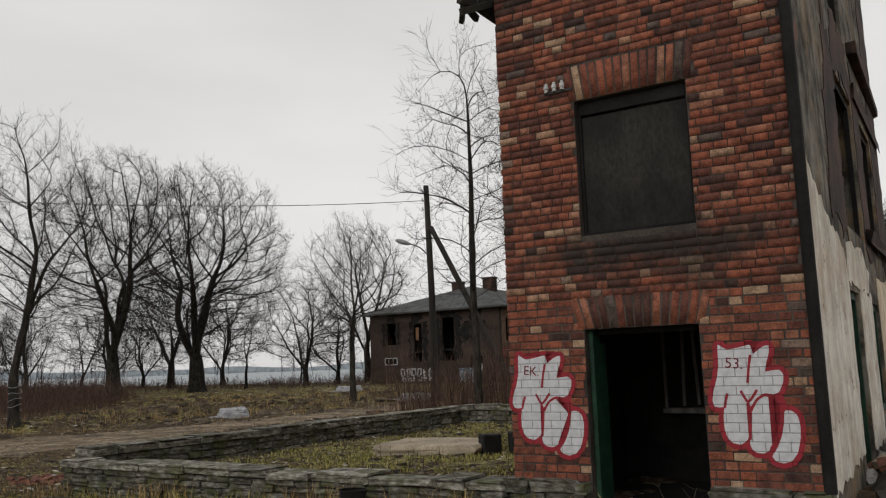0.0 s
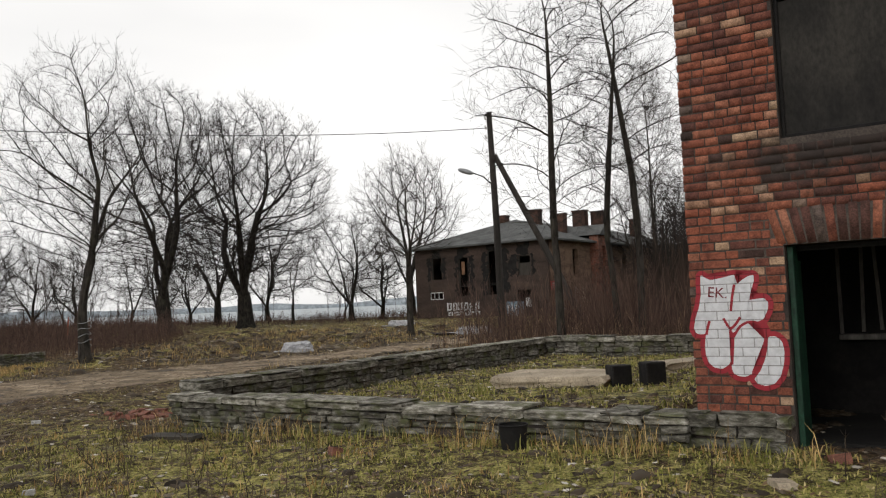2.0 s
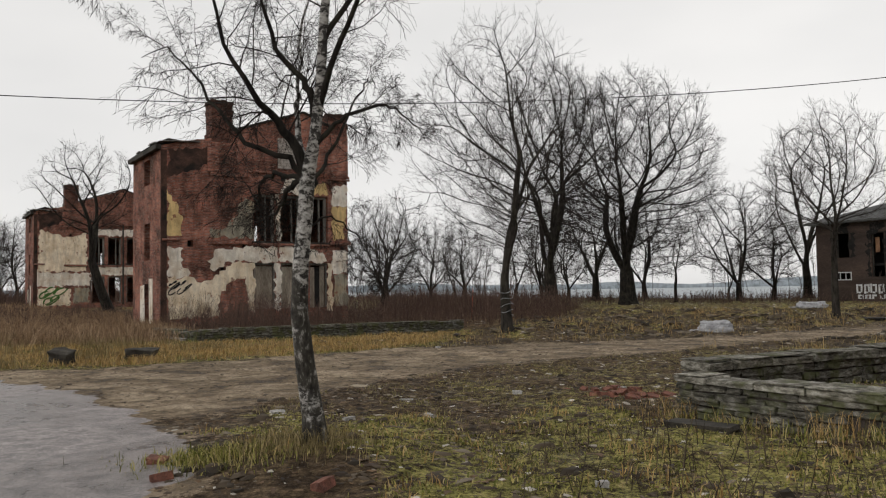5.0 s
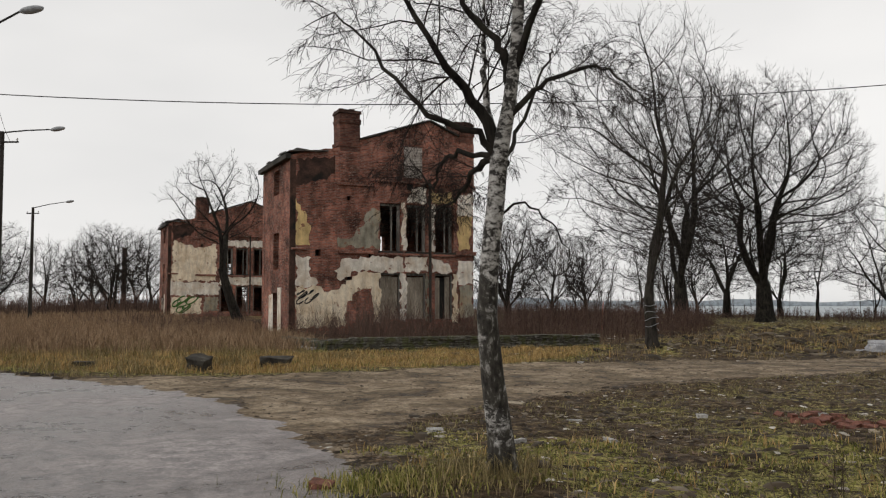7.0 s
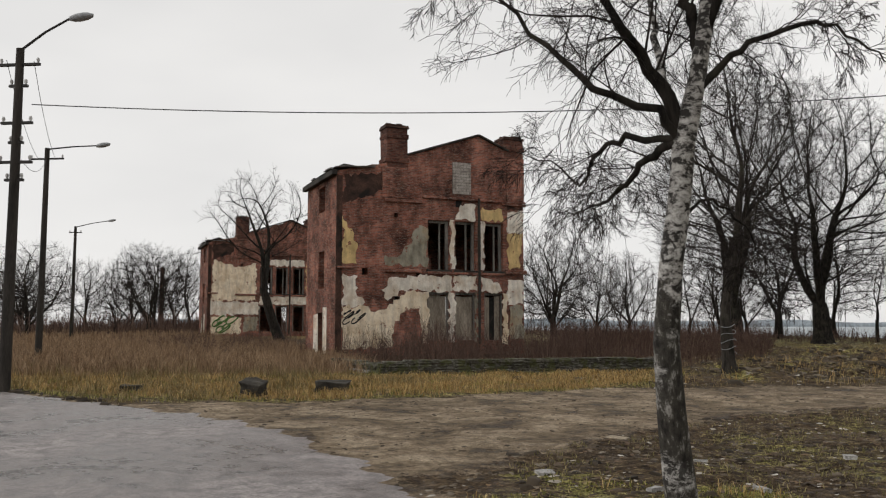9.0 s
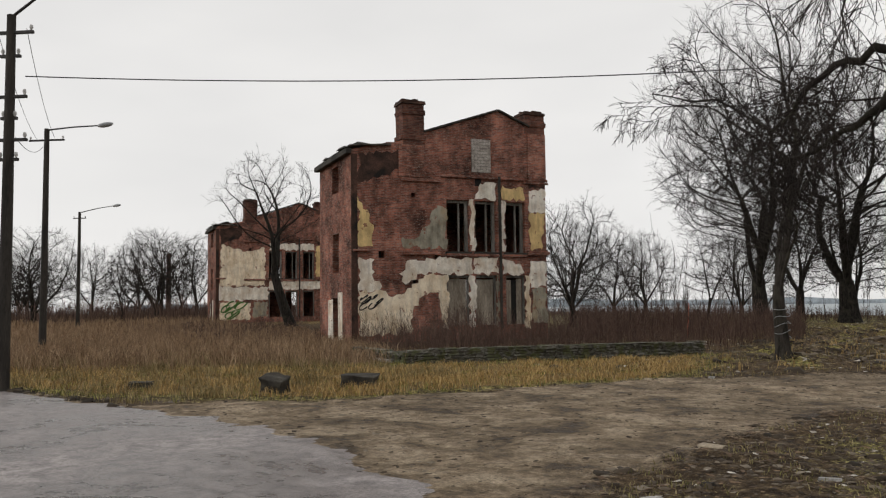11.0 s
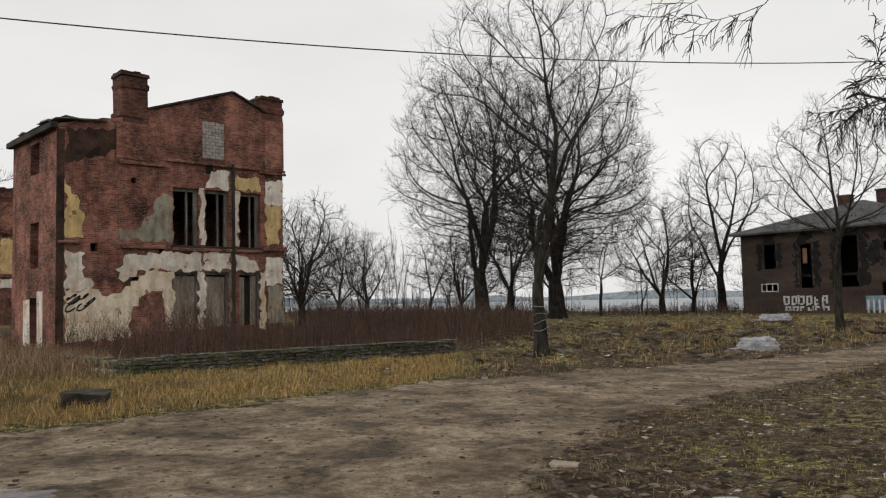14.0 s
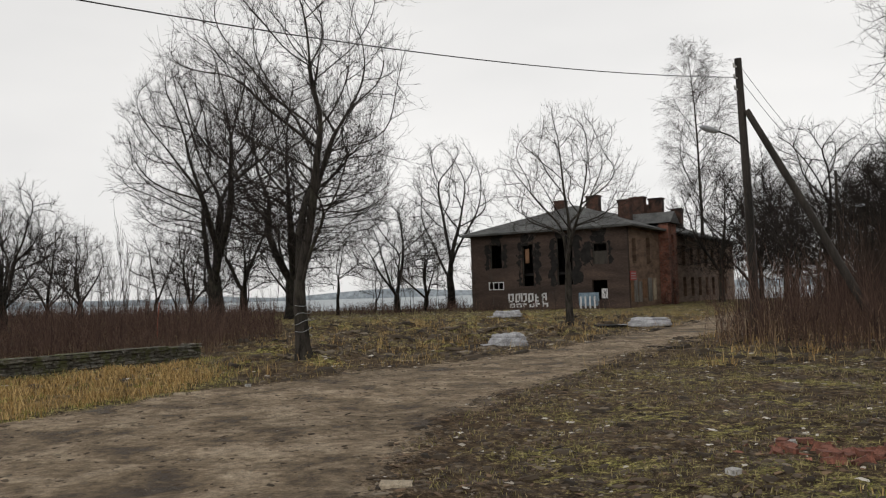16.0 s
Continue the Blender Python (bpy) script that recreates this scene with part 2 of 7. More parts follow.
def limestone_material(name, tone, mossy):
    s = Stuff(name, 0.9, 0, 0.2)
    n, f = s.noise(6, 6, 0.7, s.stretch((1, 1, 3))), s.noise(60, 4, 0.7)
    r = s.each_object()
    c = s.ramp(n, [(0.34, (0.045, 0.042, 0.034)), (0.46, (0.16, 0.148, 0.118)), (0.56, (0.34, 0.32, 0.27)), (0.66, (0.55, 0.53, 0.48))])
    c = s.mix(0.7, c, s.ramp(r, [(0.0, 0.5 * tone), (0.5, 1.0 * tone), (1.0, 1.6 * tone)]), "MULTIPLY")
    c = s.mix(0.5, c, s.ramp(f, [(0.3, 0.5), (0.7, 1.2)]), "MULTIPLY")
    moss = s.ramp(s.noise(3.0, 4), [(0.52 - mossy, 0.0), (0.64 - mossy, 0.75)])
    c = s.mix(moss, c, (0.085, 0.092, 0.035))
    return s.done(c, s.math("ADD", n, s.math("MULTIPLY", f, 0.4)), 0.7, 0.015)


def bark_material(name, dark, light):
    s = Stuff(name, 0.95, 0, 0.15)
    n = s.noise(9, 5, 0.7, s.stretch((1, 1, 0.22)))
    f = s.noise(2.0, 3)
    c = s.ramp(n, [(0.38, dark), (0.62, light)])
    c = s.mix(s.ramp(f, [(0.52, 0.0), (0.7, 0.4)]), c, (0.070, 0.068, 0.045))
    return s.done(c, n, 0.8, 0.03)


def birch_bark_material():
    """White bark with dark bands and scars, black and cracked at the foot."""
    s = Stuff("birch_bark", 0.8, 0, 0.25)
    x, y, z = s.split()
    band = s.noise(5.0, 5, 0.75, s.stretch((1.6, 1.6, 3.0)), 0.4)
    blot = s.noise(2.6, 5, 0.7)
    height = s.math("MULTIPLY", z, 0.20)
    base = s.ramp(band, [(0.45, (0.030, 0.027, 0.024)), (0.50, (0.28, 0.265, 0.245)), (0.62, (0.54, 0.52, 0.49))])
    dark = s.ramp(s.math("ADD", s.math("SUBTRACT", 0.74, height), s.math("MULTIPLY", s.math("SUBTRACT", blot, 0.5), 1.6)), [(0.44, 0.0), (0.54, 1.0)])
    rough = s.ramp(s.noise(16, 5, 0.7, s.stretch((1, 1, 0.4))), [(0.38, (0.016, 0.014, 0.012)), (0.56, (0.060, 0.054, 0.044)), (0.66, (0.30, 0.285, 0.26))])
    base = s.mix(s.ramp(s.noise(6.0, 5, 0.72, s.stretch((1.2, 1.2, 1.0)), 0.6), [(0.56, 0.0), (0.60, 0.92)]), base, (0.030, 0.027, 0.024))
    c = s.mix(dark, base, rough)
    return s.done(c, s.math("ADD", band, blot), 0.6, 0.02)


def blades_material(name, tones, rough=0.8):
    s = Stuff(name, rough, 0, 0.2)
    n = len(tones) - 1
    return s.done(s.ramp(s.each_piece(), [(k / n, c) for k, c in enumerate(tones)]))


def paint_on_brick(name, colour):
    """Sprayed paint; the joints of the brickwork show through."""
    s = Stuff(name, 0.6, 0, 0.35)
    x, y, z = s.split()
    n = s.t.nodes.new("ShaderNodeTexBrick")
    n.inputs["Scale"].default_value = 1.0
    n.inputs["Brick Width"].default_value, n.inputs["Row Height"].default_value = 0.235, 0.091
    n.inputs["Mortar Size"].default_value = 0.006
    n.inputs["Mortar Smooth"].default_value = 0.4
    n.inputs["Color1"].default_value = n.inputs["Color2"].default_value = (1, 1, 1, 1)
    n.inputs["Mortar"].default_value = (0.5, 0.48, 0.46, 1)
    s.put(s.join(x, z, 0.0), n.inputs["Vector"])
    f = s.noise(11, 5, 0.7)
    c = s.mix(1.0, colour, n.outputs["Color"], "MULTIPLY")
    c = s.mix(0.45, c, s.ramp(f, [(0.3, 0.45), (0.62, 1.05)]), "MULTIPLY")
    return s.done(c, s.math("SUBTRACT", f, n.outputs["Fac"]), 0.5, 0.01)


GROUND = ground_material()
ASPHALT = asphalt_material()
BRICK = brick_piece_material("old_brick", False)
BRICK_REST = brick_piece_material("old_brick_joined", True)
MORTAR = mottled("sooty_mortar", (0.030, 0.024, 0.021), (0.105, 0.084, 0.070), 1.1, 50)
RUIN_BRICK = brickwork_material("ruin_brickwork", 1.2, 0.45)
PALE_BOARD = mottled("pale_bare_wood", (0.20, 0.165, 0.125), (0.44, 0.38, 0.30), 3, 30, stretch=(1, 1, 0.2))
STACK = brickwork_material("sooty_brickwork", 0.55, 0.55)
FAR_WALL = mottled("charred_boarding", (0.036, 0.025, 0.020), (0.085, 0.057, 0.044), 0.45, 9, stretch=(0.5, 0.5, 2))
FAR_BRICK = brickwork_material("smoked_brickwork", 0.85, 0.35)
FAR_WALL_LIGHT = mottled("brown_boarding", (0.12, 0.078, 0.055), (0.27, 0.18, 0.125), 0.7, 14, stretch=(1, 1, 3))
PLASTER = plaster_material("white_plaster", (0.90, 0.84, 0.74), (0.66, 0.58, 0.48), 0.32)
CREAM = plaster_material("cream_plaster", (0.90, 0.78, 0.60), (0.70, 0.56, 0.39), 0.32)
OCHRE = plaster_material("ochre_plaster", (0.78, 0.57, 0.27), (0.60, 0.43, 0.20), 0.4)
GREYGREEN = plaster_material("mossy_plaster", (0.37, 0.34, 0.265), (0.24, 0.215, 0.165), 0.5)
SOOTY_PLASTER = plaster_material("sooty_plaster", (0.26, 0.235, 0.195), (0.045, 0.038, 0.031), 0.9)
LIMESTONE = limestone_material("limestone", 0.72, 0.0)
LIMESTONE_DARK = limestone_material("dark_limestone", 0.34, 0.03)
LIMESTONE_MOSSY = limestone_material("mossy_limestone", 0.28, 0.06)
BARK = bark_material("dark_bark", (0.008, 0.007, 0.006), (0.034, 0.029, 0.024))
BARK_GREY = bark_material("grey_bark", (0.014, 0.012, 0.010), (0.052, 0.045, 0.038))
BIRCH_BARK = birch_bark_material()
TWIG = mottled("twigs", (0.016, 0.013, 0.011), (0.040, 0.032, 0.028), 2, 10, spec=0.1)
TWIG_PALE = mottled("pale_twigs", (0.034, 0.028, 0.025), (0.085, 0.070, 0.060), 2, 10, spec=0.1)
# near black for soot and char, and for shade painted behind openings
DARK = mottled("soot_and_shade_black", (0.006, 0.005, 0.005), (0.018, 0.016, 0.014), 2, 20)
BOARD = mottled("weathered_board", (0.022, 0.020, 0.017), (0.060, 0.053, 0.044), 1.6, 30, stretch=(1, 1, 0.3))
SOOTY_BOARD = mottled("sooty_board", (0.010, 0.009, 0.008), (0.036, 0.032, 0.027), 1.3, 24, stretch=(1, 1, 0.5))
GREYWOOD = mottled("grey_wood", (0.13, 0.12, 0.105), (0.30, 0.28, 0.25), 3, 30, stretch=(1, 1, 0.2))
GREEN_PAINT = mottled("peeling_green_paint", (0.008, 0.030, 0.017), (0.016, 0.065, 0.036), 5, 40, 0.6)
ROOFING = mottled("weathered_roofing", (0.055, 0.056, 0.055), (0.120, 0.122, 0.118), 0.8, 12)
TIN = mottled("rusty_tin", (0.11, 0.105, 0.10), (0.36, 0.35, 0.335), 1.4, 25, 0.55, metal=0.3)
IRON = mottled("dark_iron", (0.018, 0.016, 0.015), (0.050, 0.045, 0.042), 3, 40, 0.6)
POLE_WOOD = mottled("tarred_pole", (0.020, 0.017, 0.014), (0.058, 0.049, 0.041), 2, 40, stretch=(1, 1, 0.15))
LAMP_SHELL = mottled("grey_enamel", (0.28, 0.29, 0.30), (0.42, 0.43, 0.44), 4, 30, 0.4)
PORCELAIN = mottled("porcelain", (0.45, 0.44, 0.42), (0.65, 0.64, 0.62), 8, 30, 0.3, spec=0.5)
SACK = mottled("white_sacking", (0.30, 0.30, 0.31), (0.58, 0.58, 0.60), 4, 30, 0.7, 0.6, 0.03)
CONCRETE = mottled("old_concrete", (0.022, 0.019, 0.015), (0.085, 0.074, 0.058), 2, 30)
PALE_SLAB = mottled("pale_tan", (0.32, 0.265, 0.19), (0.54, 0.45, 0.33), 1.5, 40)
BURNT = mottled("burnt_brick", (0.016, 0.012, 0.010), (0.11, 0.055, 0.038), 1.2, 20)
BROKEN_BRICK = mottled("broken_brick", (0.11, 0.050, 0.037), (0.33, 0.135, 0.090), 5, 60)
LITTER = mottled("pale_litter", (0.30, 0.29, 0.27), (0.58, 0.56, 0.53), 6, 40, 0.6)
WHITE_PAINT = paint_on_brick("white_spray", (0.60, 0.60, 0.62))
RED_PAINT = paint_on_brick("red_spray", (0.30, 0.016, 0.028))
BLOCKWORK = mottled("grey_blockwork", (0.27, 0.235, 0.205), (0.52, 0.47, 0.42), 3, 30)
STAKE_X, STAKE_Y = -26.0, 45.9
ORANGE = mottled("orange_paint", (0.42, 0.09, 0.05), (0.62, 0.17, 0.10), 6, 30)
SIGN_RED = mottled("red_enamel", (0.38, 0.035, 0.03), (0.50, 0.06, 0.05), 6, 30, 0.5)
BLUE_PAINT = mottled("faded_blue_paint", (0.10, 0.16, 0.22), (0.24, 0.32, 0.38), 2, 30)
GREEN_SPRAY = mottled("green_spray", (0.045, 0.13, 0.03), (0.12, 0.26, 0.06), 6, 40)
BLACK_SPRAY = mottled("black_spray", (0.012, 0.012, 0.012), (0.03, 0.03, 0.028), 6, 40)
WHITE_SPRAY = mottled("white_wash", (0.50, 0.50, 0.50), (0.72, 0.72, 0.71), 3, 30)
FIBREBOARD = mottled("fresh_fibreboard", (0.16, 0.085, 0.045), (0.27, 0.15, 0.085), 3, 30)
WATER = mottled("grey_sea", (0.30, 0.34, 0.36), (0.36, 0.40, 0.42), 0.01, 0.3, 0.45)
# distance haze mixed into the shore's own pale blue-grey
SHORE = mottled("haze_tinted_shore", (0.30, 0.34, 0.37), (0.36, 0.40, 0.43), 0.004, 0.05)
GRASS_GREEN = blades_material("green_grass", [(0.050, 0.050, 0.014), (0.13, 0.140, 0.030), (0.25, 0.25, 0.060), (0.38, 0.325, 0.105), (0.50, 0.40, 0.20)])
GRASS_DRY = blades_material("dry_grass", [(0.13, 0.078, 0.030), (0.30, 0.187, 0.068), (0.45, 0.295, 0.112), (0.56, 0.40, 0.18), (0.22, 0.165, 0.060)])
GRASS_BROWN = blades_material("brown_grass", [(0.085, 0.053, 0.032), (0.19, 0.120, 0.070), (0.31, 0.205, 0.122), (0.43, 0.315, 0.20)])
GRASS_DULL = blades_material("dull_grass", [(0.09, 0.082, 0.03), (0.17, 0.155, 0.06), (0.26, 0.22, 0.095), (0.36, 0.29, 0.15)])
GRASS_WASTE = blades_material("waste_grass", [(0.085, 0.066, 0.032), (0.16, 0.125, 0.055), (0.24, 0.19, 0.085), (0.35, 0.27, 0.14)])
WEEDS = blades_material("dead_weeds", [(0.022, 0.016, 0.012), (0.055, 0.040, 0.028), (0.10, 0.075, 0.05), (0.16, 0.125, 0.085)])
BRUSH = blades_material("red_brown_brush", [(0.040, 0.024, 0.019), (0.070, 0.042, 0.033), (0.105, 0.064, 0.049), (0.17, 0.11, 0.08)])


# ---- shaping helpers ----
def mesh_of(name, verts, faces, material):
    """A mesh from arrays: verts (n, 3), faces (m, 3) or (m, 4), or a list of such arrays."""
    me = bpy.data.meshes.new(name)
    groups = [np.asarray(f, np.int64) for f in (faces if isinstance(faces, list) else [faces])]
    groups = [f for f in groups if len(f)]
    verts = np.asarray(verts, np.float32)
    loops = np.concatenate([f.ravel() for f in groups])
    sizes = np.concatenate([np.full(len(f), f.shape[1]) for f in groups])
    me.vertices.add(len(verts)), me.loops.add(len(loops)), me.polygons.add(len(sizes))
    me.vertices.foreach_set("co", verts.ravel())
    me.loops.foreach_set("vertex_index", loops.astype(np.int32))
    me.polygons.foreach_set("loop_start", np.r_[0, np.cumsum(sizes)[:-1]].astype(np.int32))
    me.update(calc_edges=True)
    me.materials.append(material)
    return me


def part(name, shape, material, parent=None, label="", smooth=False, at=None):
    """Links a bmesh or a mesh as one object, under a thing or a part."""
    if isinstance(shape, bmesh.types.BMesh):
        me = bpy.data.meshes.new(name)
        shape.to_mesh(me)
        shape.free()
        me.materials.append(material)
    else:
        me = shape
    if smooth:
        me.polygons.foreach_set("use_smooth", np.ones(len(me.polygons), bool))
    ob = new(name, me)
    if parent is not None:
        ob.parent = parent
    if at is not None:
        ob.matrix_basis = at
    if label:
        ob["label"] = label
    return ob


def thing(name, m, label, category, group="", kind=""):
    return tagged_at(new(name), m, label, category, group, kind)


def tagged_at(ob, m, label, category, group="", kind=""):
    ob.matrix_basis = m
    return tagged(ob, label, category, group, kind)


def box(bm, x0, x1, y0, y1, z0, z1, m=None):
    vs = [bm.verts.new(((x0, x1)[i & 1], (y0, y1)[i >> 1 & 1], (z0, z1)[i >> 2])) for i in range(8)]
    for f in ((0, 2, 3, 1), (4, 5, 7, 6), (0, 1, 5, 4), (2, 6, 7, 3), (0, 4, 6, 2), (1, 3, 7, 5)):
        bm.faces.new([vs[i] for i in f])
    if m is not None:
        bmesh.ops.transform(bm, matrix=m, verts=vs)
    return vs


def boxed(*dims, bevel=0.0, rough=0.0, rng=None):
    bm = bmesh.new()
    box(bm, *dims)
    if bevel:
        bmesh.ops.bevel(bm, geom=bm.edges[:], offset=bevel, segments=1, affect="EDGES", clamp_overlap=True)
    if rough:
        for v in bm.verts:
            v.co += Vector([(rng.random() - 0.5) * 2 * rough for _ in range(3)])
    return bm


def prism(bm, outline, y0, y1):
    """An outline in x and z, given depth along y."""
    a = [bm.verts.new((x, y0, z)) for x, z in outline]
    b = [bm.verts.new((x, y1, z)) for x, z in outline]
    bm.faces.new(a), bm.faces.new(b[::-1])
    for i in range(len(a)):
        j = (i + 1) % len(a)
        bm.faces.new((a[j], a[i], b[i], b[j]))
    bmesh.ops.recalc_face_normals(bm, faces=bm.faces[:])
    return bm


def wall_with_openings(x0, x1, z0, z1, y0, y1, openings=()):
    """A wall slab whose openings go right through it."""
    bm = bmesh.new()
    xs = sorted({x0, x1, *(v for o in openings for v in o[:2])})
    zs = sorted({z0, z1, *(v for o in openings for v in o[2:])})
    verts = {}

    def v(i, j, k):
        if (i, j, k) not in verts:
            verts[i, j, k] = bm.verts.new((xs[i], (y0, y1)[k], zs[j]))
        return verts[i, j, k]

    def solid(i, j):
        if not (0 <= i < len(xs) - 1 and 0 <= j < len(zs) - 1):
            return False
        x, z = (xs[i] + xs[i + 1]) / 2, (zs[j] + zs[j + 1]) / 2
        return not any(a < x < b and c < z < d for a, b, c, d in openings)

    for i in range(len(xs) - 1):
        for j in range(len(zs) - 1):
            if not solid(i, j):
                continue
            bm.faces.new((v(i, j, 0), v(i + 1, j, 0), v(i + 1, j + 1, 0), v(i, j + 1, 0)))
            bm.faces.new((v(i, j, 1), v(i, j + 1, 1), v(i + 1, j + 1, 1), v(i + 1, j, 1)))
            if not solid(i - 1, j):
                bm.faces.new((v(i, j, 0), v(i, j + 1, 0), v(i, j + 1, 1), v(i, j, 1)))
            if not solid(i + 1, j):
                bm.faces.new((v(i + 1, j, 0), v(i + 1, j, 1), v(i + 1, j + 1, 1), v(i + 1, j + 1, 0)))
            if not solid(i, j - 1):
                bm.faces.new((v(i, j, 0), v(i, j, 1), v(i + 1, j, 1), v(i + 1, j, 0)))
            if not solid(i, j + 1):
                bm.faces.new((v(i, j + 1, 0), v(i + 1, j + 1, 0), v(i + 1, j + 1, 1), v(i, j + 1, 1)))
    return bm


def tubes(name, branches, sides, material):
    """Tapered tubes along (points, radii) lists, in one mesh."""
    groups = {}
    for pts, rad in branches:
        groups.setdefault(len(pts), []).append((pts, rad))
    verts, quads, base = [], [], 0
    ang = np.arange(sides) * 2 * np.pi / sides
    for k, some in groups.items():
        p = np.array([b[0] for b in some], float)
        r = np.array([b[1] for b in some], float)
        t = np.gradient(p, axis=1)
        t /= np.linalg.norm(t, axis=-1, keepdims=True) + 1e-9
        ref = np.where(np.abs(t[:, :1, 2:3]) > 0.85, np.array([1.0, 0, 0]), np.array([0, 0, 1.0]))
        u = np.cross(t, np.broadcast_to(ref, t.shape))
        u /= np.linalg.norm(u, axis=-1, keepdims=True) + 1e-9
        w = np.cross(t, u)
        ring = p[:, :, None] + r[:, :, None, None] * (u[:, :, None] * np.cos(ang)[:, None] + w[:, :, None] * np.sin(ang)[:, None])
        n = len(some)
        idx = base + np.arange(n * k * sides).reshape(n, k, sides)
        nxt = np.roll(idx, -1, axis=2)
        quads.append(np.stack([idx[:, :-1], nxt[:, :-1], nxt[:, 1:], idx[:, 1:]], -1).reshape(-1, 4))
        verts.append(ring.reshape(-1, 3))
        base += n * k * sides
    return mesh_of(name, np.concatenate(verts), np.concatenate(quads), material)


def smoothstep(a, b, x):
    t = np.clip((x - a) / (b - a), 0, 1)
    return t * t * (3 - 2 * t)


def waves(x, y, size, seed):
    """Smooth, uneven noise from -1 to 1 over arrays."""
    g = np.random.default_rng(seed)
    out, total = np.zeros(np.shape(x)), 0.0
    for octave in range(4):
        for _ in range(5):
            a, p = g.random() * 2 * np.pi, g.random() * 2 * np.pi
            f = 2 * np.pi / (size / 1.9**octave) * (0.6 + 0.8 * g.random())
            out = out + np.sin(f * (x * np.cos(a) + y * np.sin(a)) + p) / 1.7**octave
            total += 0.5 / 1.7**octave
    return np.clip(out / total * 1.2, -1, 1)


def inside(poly, x, y):
    """Signed distance into a polygon: positive inside, in metres."""
    p = np.array(poly, float)
    q = np.roll(p, -1, axis=0)
    far = np.full(np.shape(x), 1e9)
    odd = np.zeros(np.shape(x), bool)
    for (ax, ay), (bx, by) in zip(p, q):
        dx, dy = bx - ax, by - ay
        t = np.clip(((x - ax) * dx + (y - ay) * dy) / (dx * dx + dy * dy), 0, 1)
        far = np.minimum(far, np.hypot(x - ax - t * dx, y - ay - t * dy))
        if dy:
            odd ^= ((ay > y) != (by > y)) & (x < dx * (y - ay) / dy + ax)
    return np.where(odd, far, -far)


# ---- the lie of the land ----
ROAD = [(-90, 11.5), (-34, 13.7), (-27.4, 13.8), (-23.5, 13.9), (-20.5, 13.8), (-18.0, 13.25), (-15.1, 12.1), (-12.5, 10.6), (-11.2, 9.6), (-10.2, 8.2), (-8.0, 6.0), (-4, 3.6), (4, -0.5), (40, -16), (40, -26), (-90, -4)]
TRACK = [(-23.5, 13.0), (-23.3, 15.3), (-21.0, 17.2), (-20.2, 19.6), (-19.0, 22.1), (-17.4, 25.0), (-15.2, 26.8), (-13.9, 28.2), (-11.3, 31.2), (-8.9, 34.4), (-6.5, 38.2), (-1, 47), (6, 60), (14, 72), (17, 70), (10, 58), (1.5, 44), (-4.4, 36.8), (-7.5, 31.1), (-9.9, 25.8), (-11.9, 22.2), (-13.2, 18.6), (-13.5, 15.0), (-13.3, 12.0), (-14, 11.0), (-18, 12.3)]
DRY_STRIP = [(-34, 14.2), (-27.5, 14.1), (-23.6, 15.5), (-21.2, 17.4), (-20.3, 20), (-19.1, 22.4), (-17.9, 24.6), (-17.8, 27.5), (-20.2, 33.3), (-26.6, 24.8), (-29, 21.0), (-34, 18)]
FIELD = [(-34, 14.2), (-29, 21), (-26.6, 24.8), (-34, 31), (-40, 36), (-62, 45), (-110, 70), (-140, 40), (-140, 14), (-60, 13)]
LAWN = [(-11.5, 9.2), (-9.6, 7.6), (-3, 3.4), (6, -1), (7, 8), (2.5, 9.0), (-1, 10.8), (-7.0, 14.2), (-8.2, 14.0), (-12.4, 12.2)]
YARD = [(-6.9, 14.7), (0.0, 10.9), (6.0, 21.5), (-0.6, 24.6)]
WASTE = [(-17.5, 26), (-14, 29), (-9, 35), (-6, 40), (2, 52), (-4, 70), (-30, 66), (-24, 45), (-20.5, 34)]
BRUSHLAND = [(-26.4, 25.4), (-20.8, 34.2), (-19.5, 44), (-24, 60), (-44, 66), (-30, 42), (-35.5, 31.6), (-33, 29)]


def ground_height(x, y):
    z = np.clip(0.007 * (y - 36), 0, 0.35) + np.clip(0.011 * (-x - 24), 0, 0.5)
    z = z + 0.27 * np.exp(-(((x - 1.0) / 6.5) ** 2) - ((y - 11.5) / 5.0) ** 2)
    z = z + 0.20 * np.exp(-(((x + 9.8) / 1.4) ** 2) - ((y - 9.85) / 1.2) ** 2)
    z = z + 0.18 * np.exp(-(((x + 16.4) / 2.2) ** 2) - ((y - 29.5) / 2.0) ** 2)
    z = z + 0.27 * smoothstep(0.0, 0.35, inside(YARD, x, y))
    road = np.maximum(smoothstep(-1.8, -0.5, inside(ROAD, x, y)), 0.8 * smoothstep(-0.3, 1.2, inside(TRACK, x, y)))
    bumps = 0.050 * waves(x, y, 3.5, 3) + 0.022 * waves(x, y, 0.9, 4)
    rubble = smoothstep(0, 3, inside(WASTE, x, y)) * 0.30 * np.clip(waves(x, y, 2.6, 8), 0, 1)
    z = z + (bumps + rubble) * (1 - road)
    coast = y - (96 - 0.3 * np.clip(x + 10, -200, 0))
    return z - 6.5 * smoothstep(0, 14, coast)


def height_at(x, y):
    return float(ground_height(np.array([x]), np.array([y]))[0])


def steps(*runs):
    out = [np.array([runs[0][0]])]
    for a, b, d in runs:
        out.append(np.linspace(a, b, max(2, round((b - a) / d) + 1))[1:])
    return np.concatenate(out)


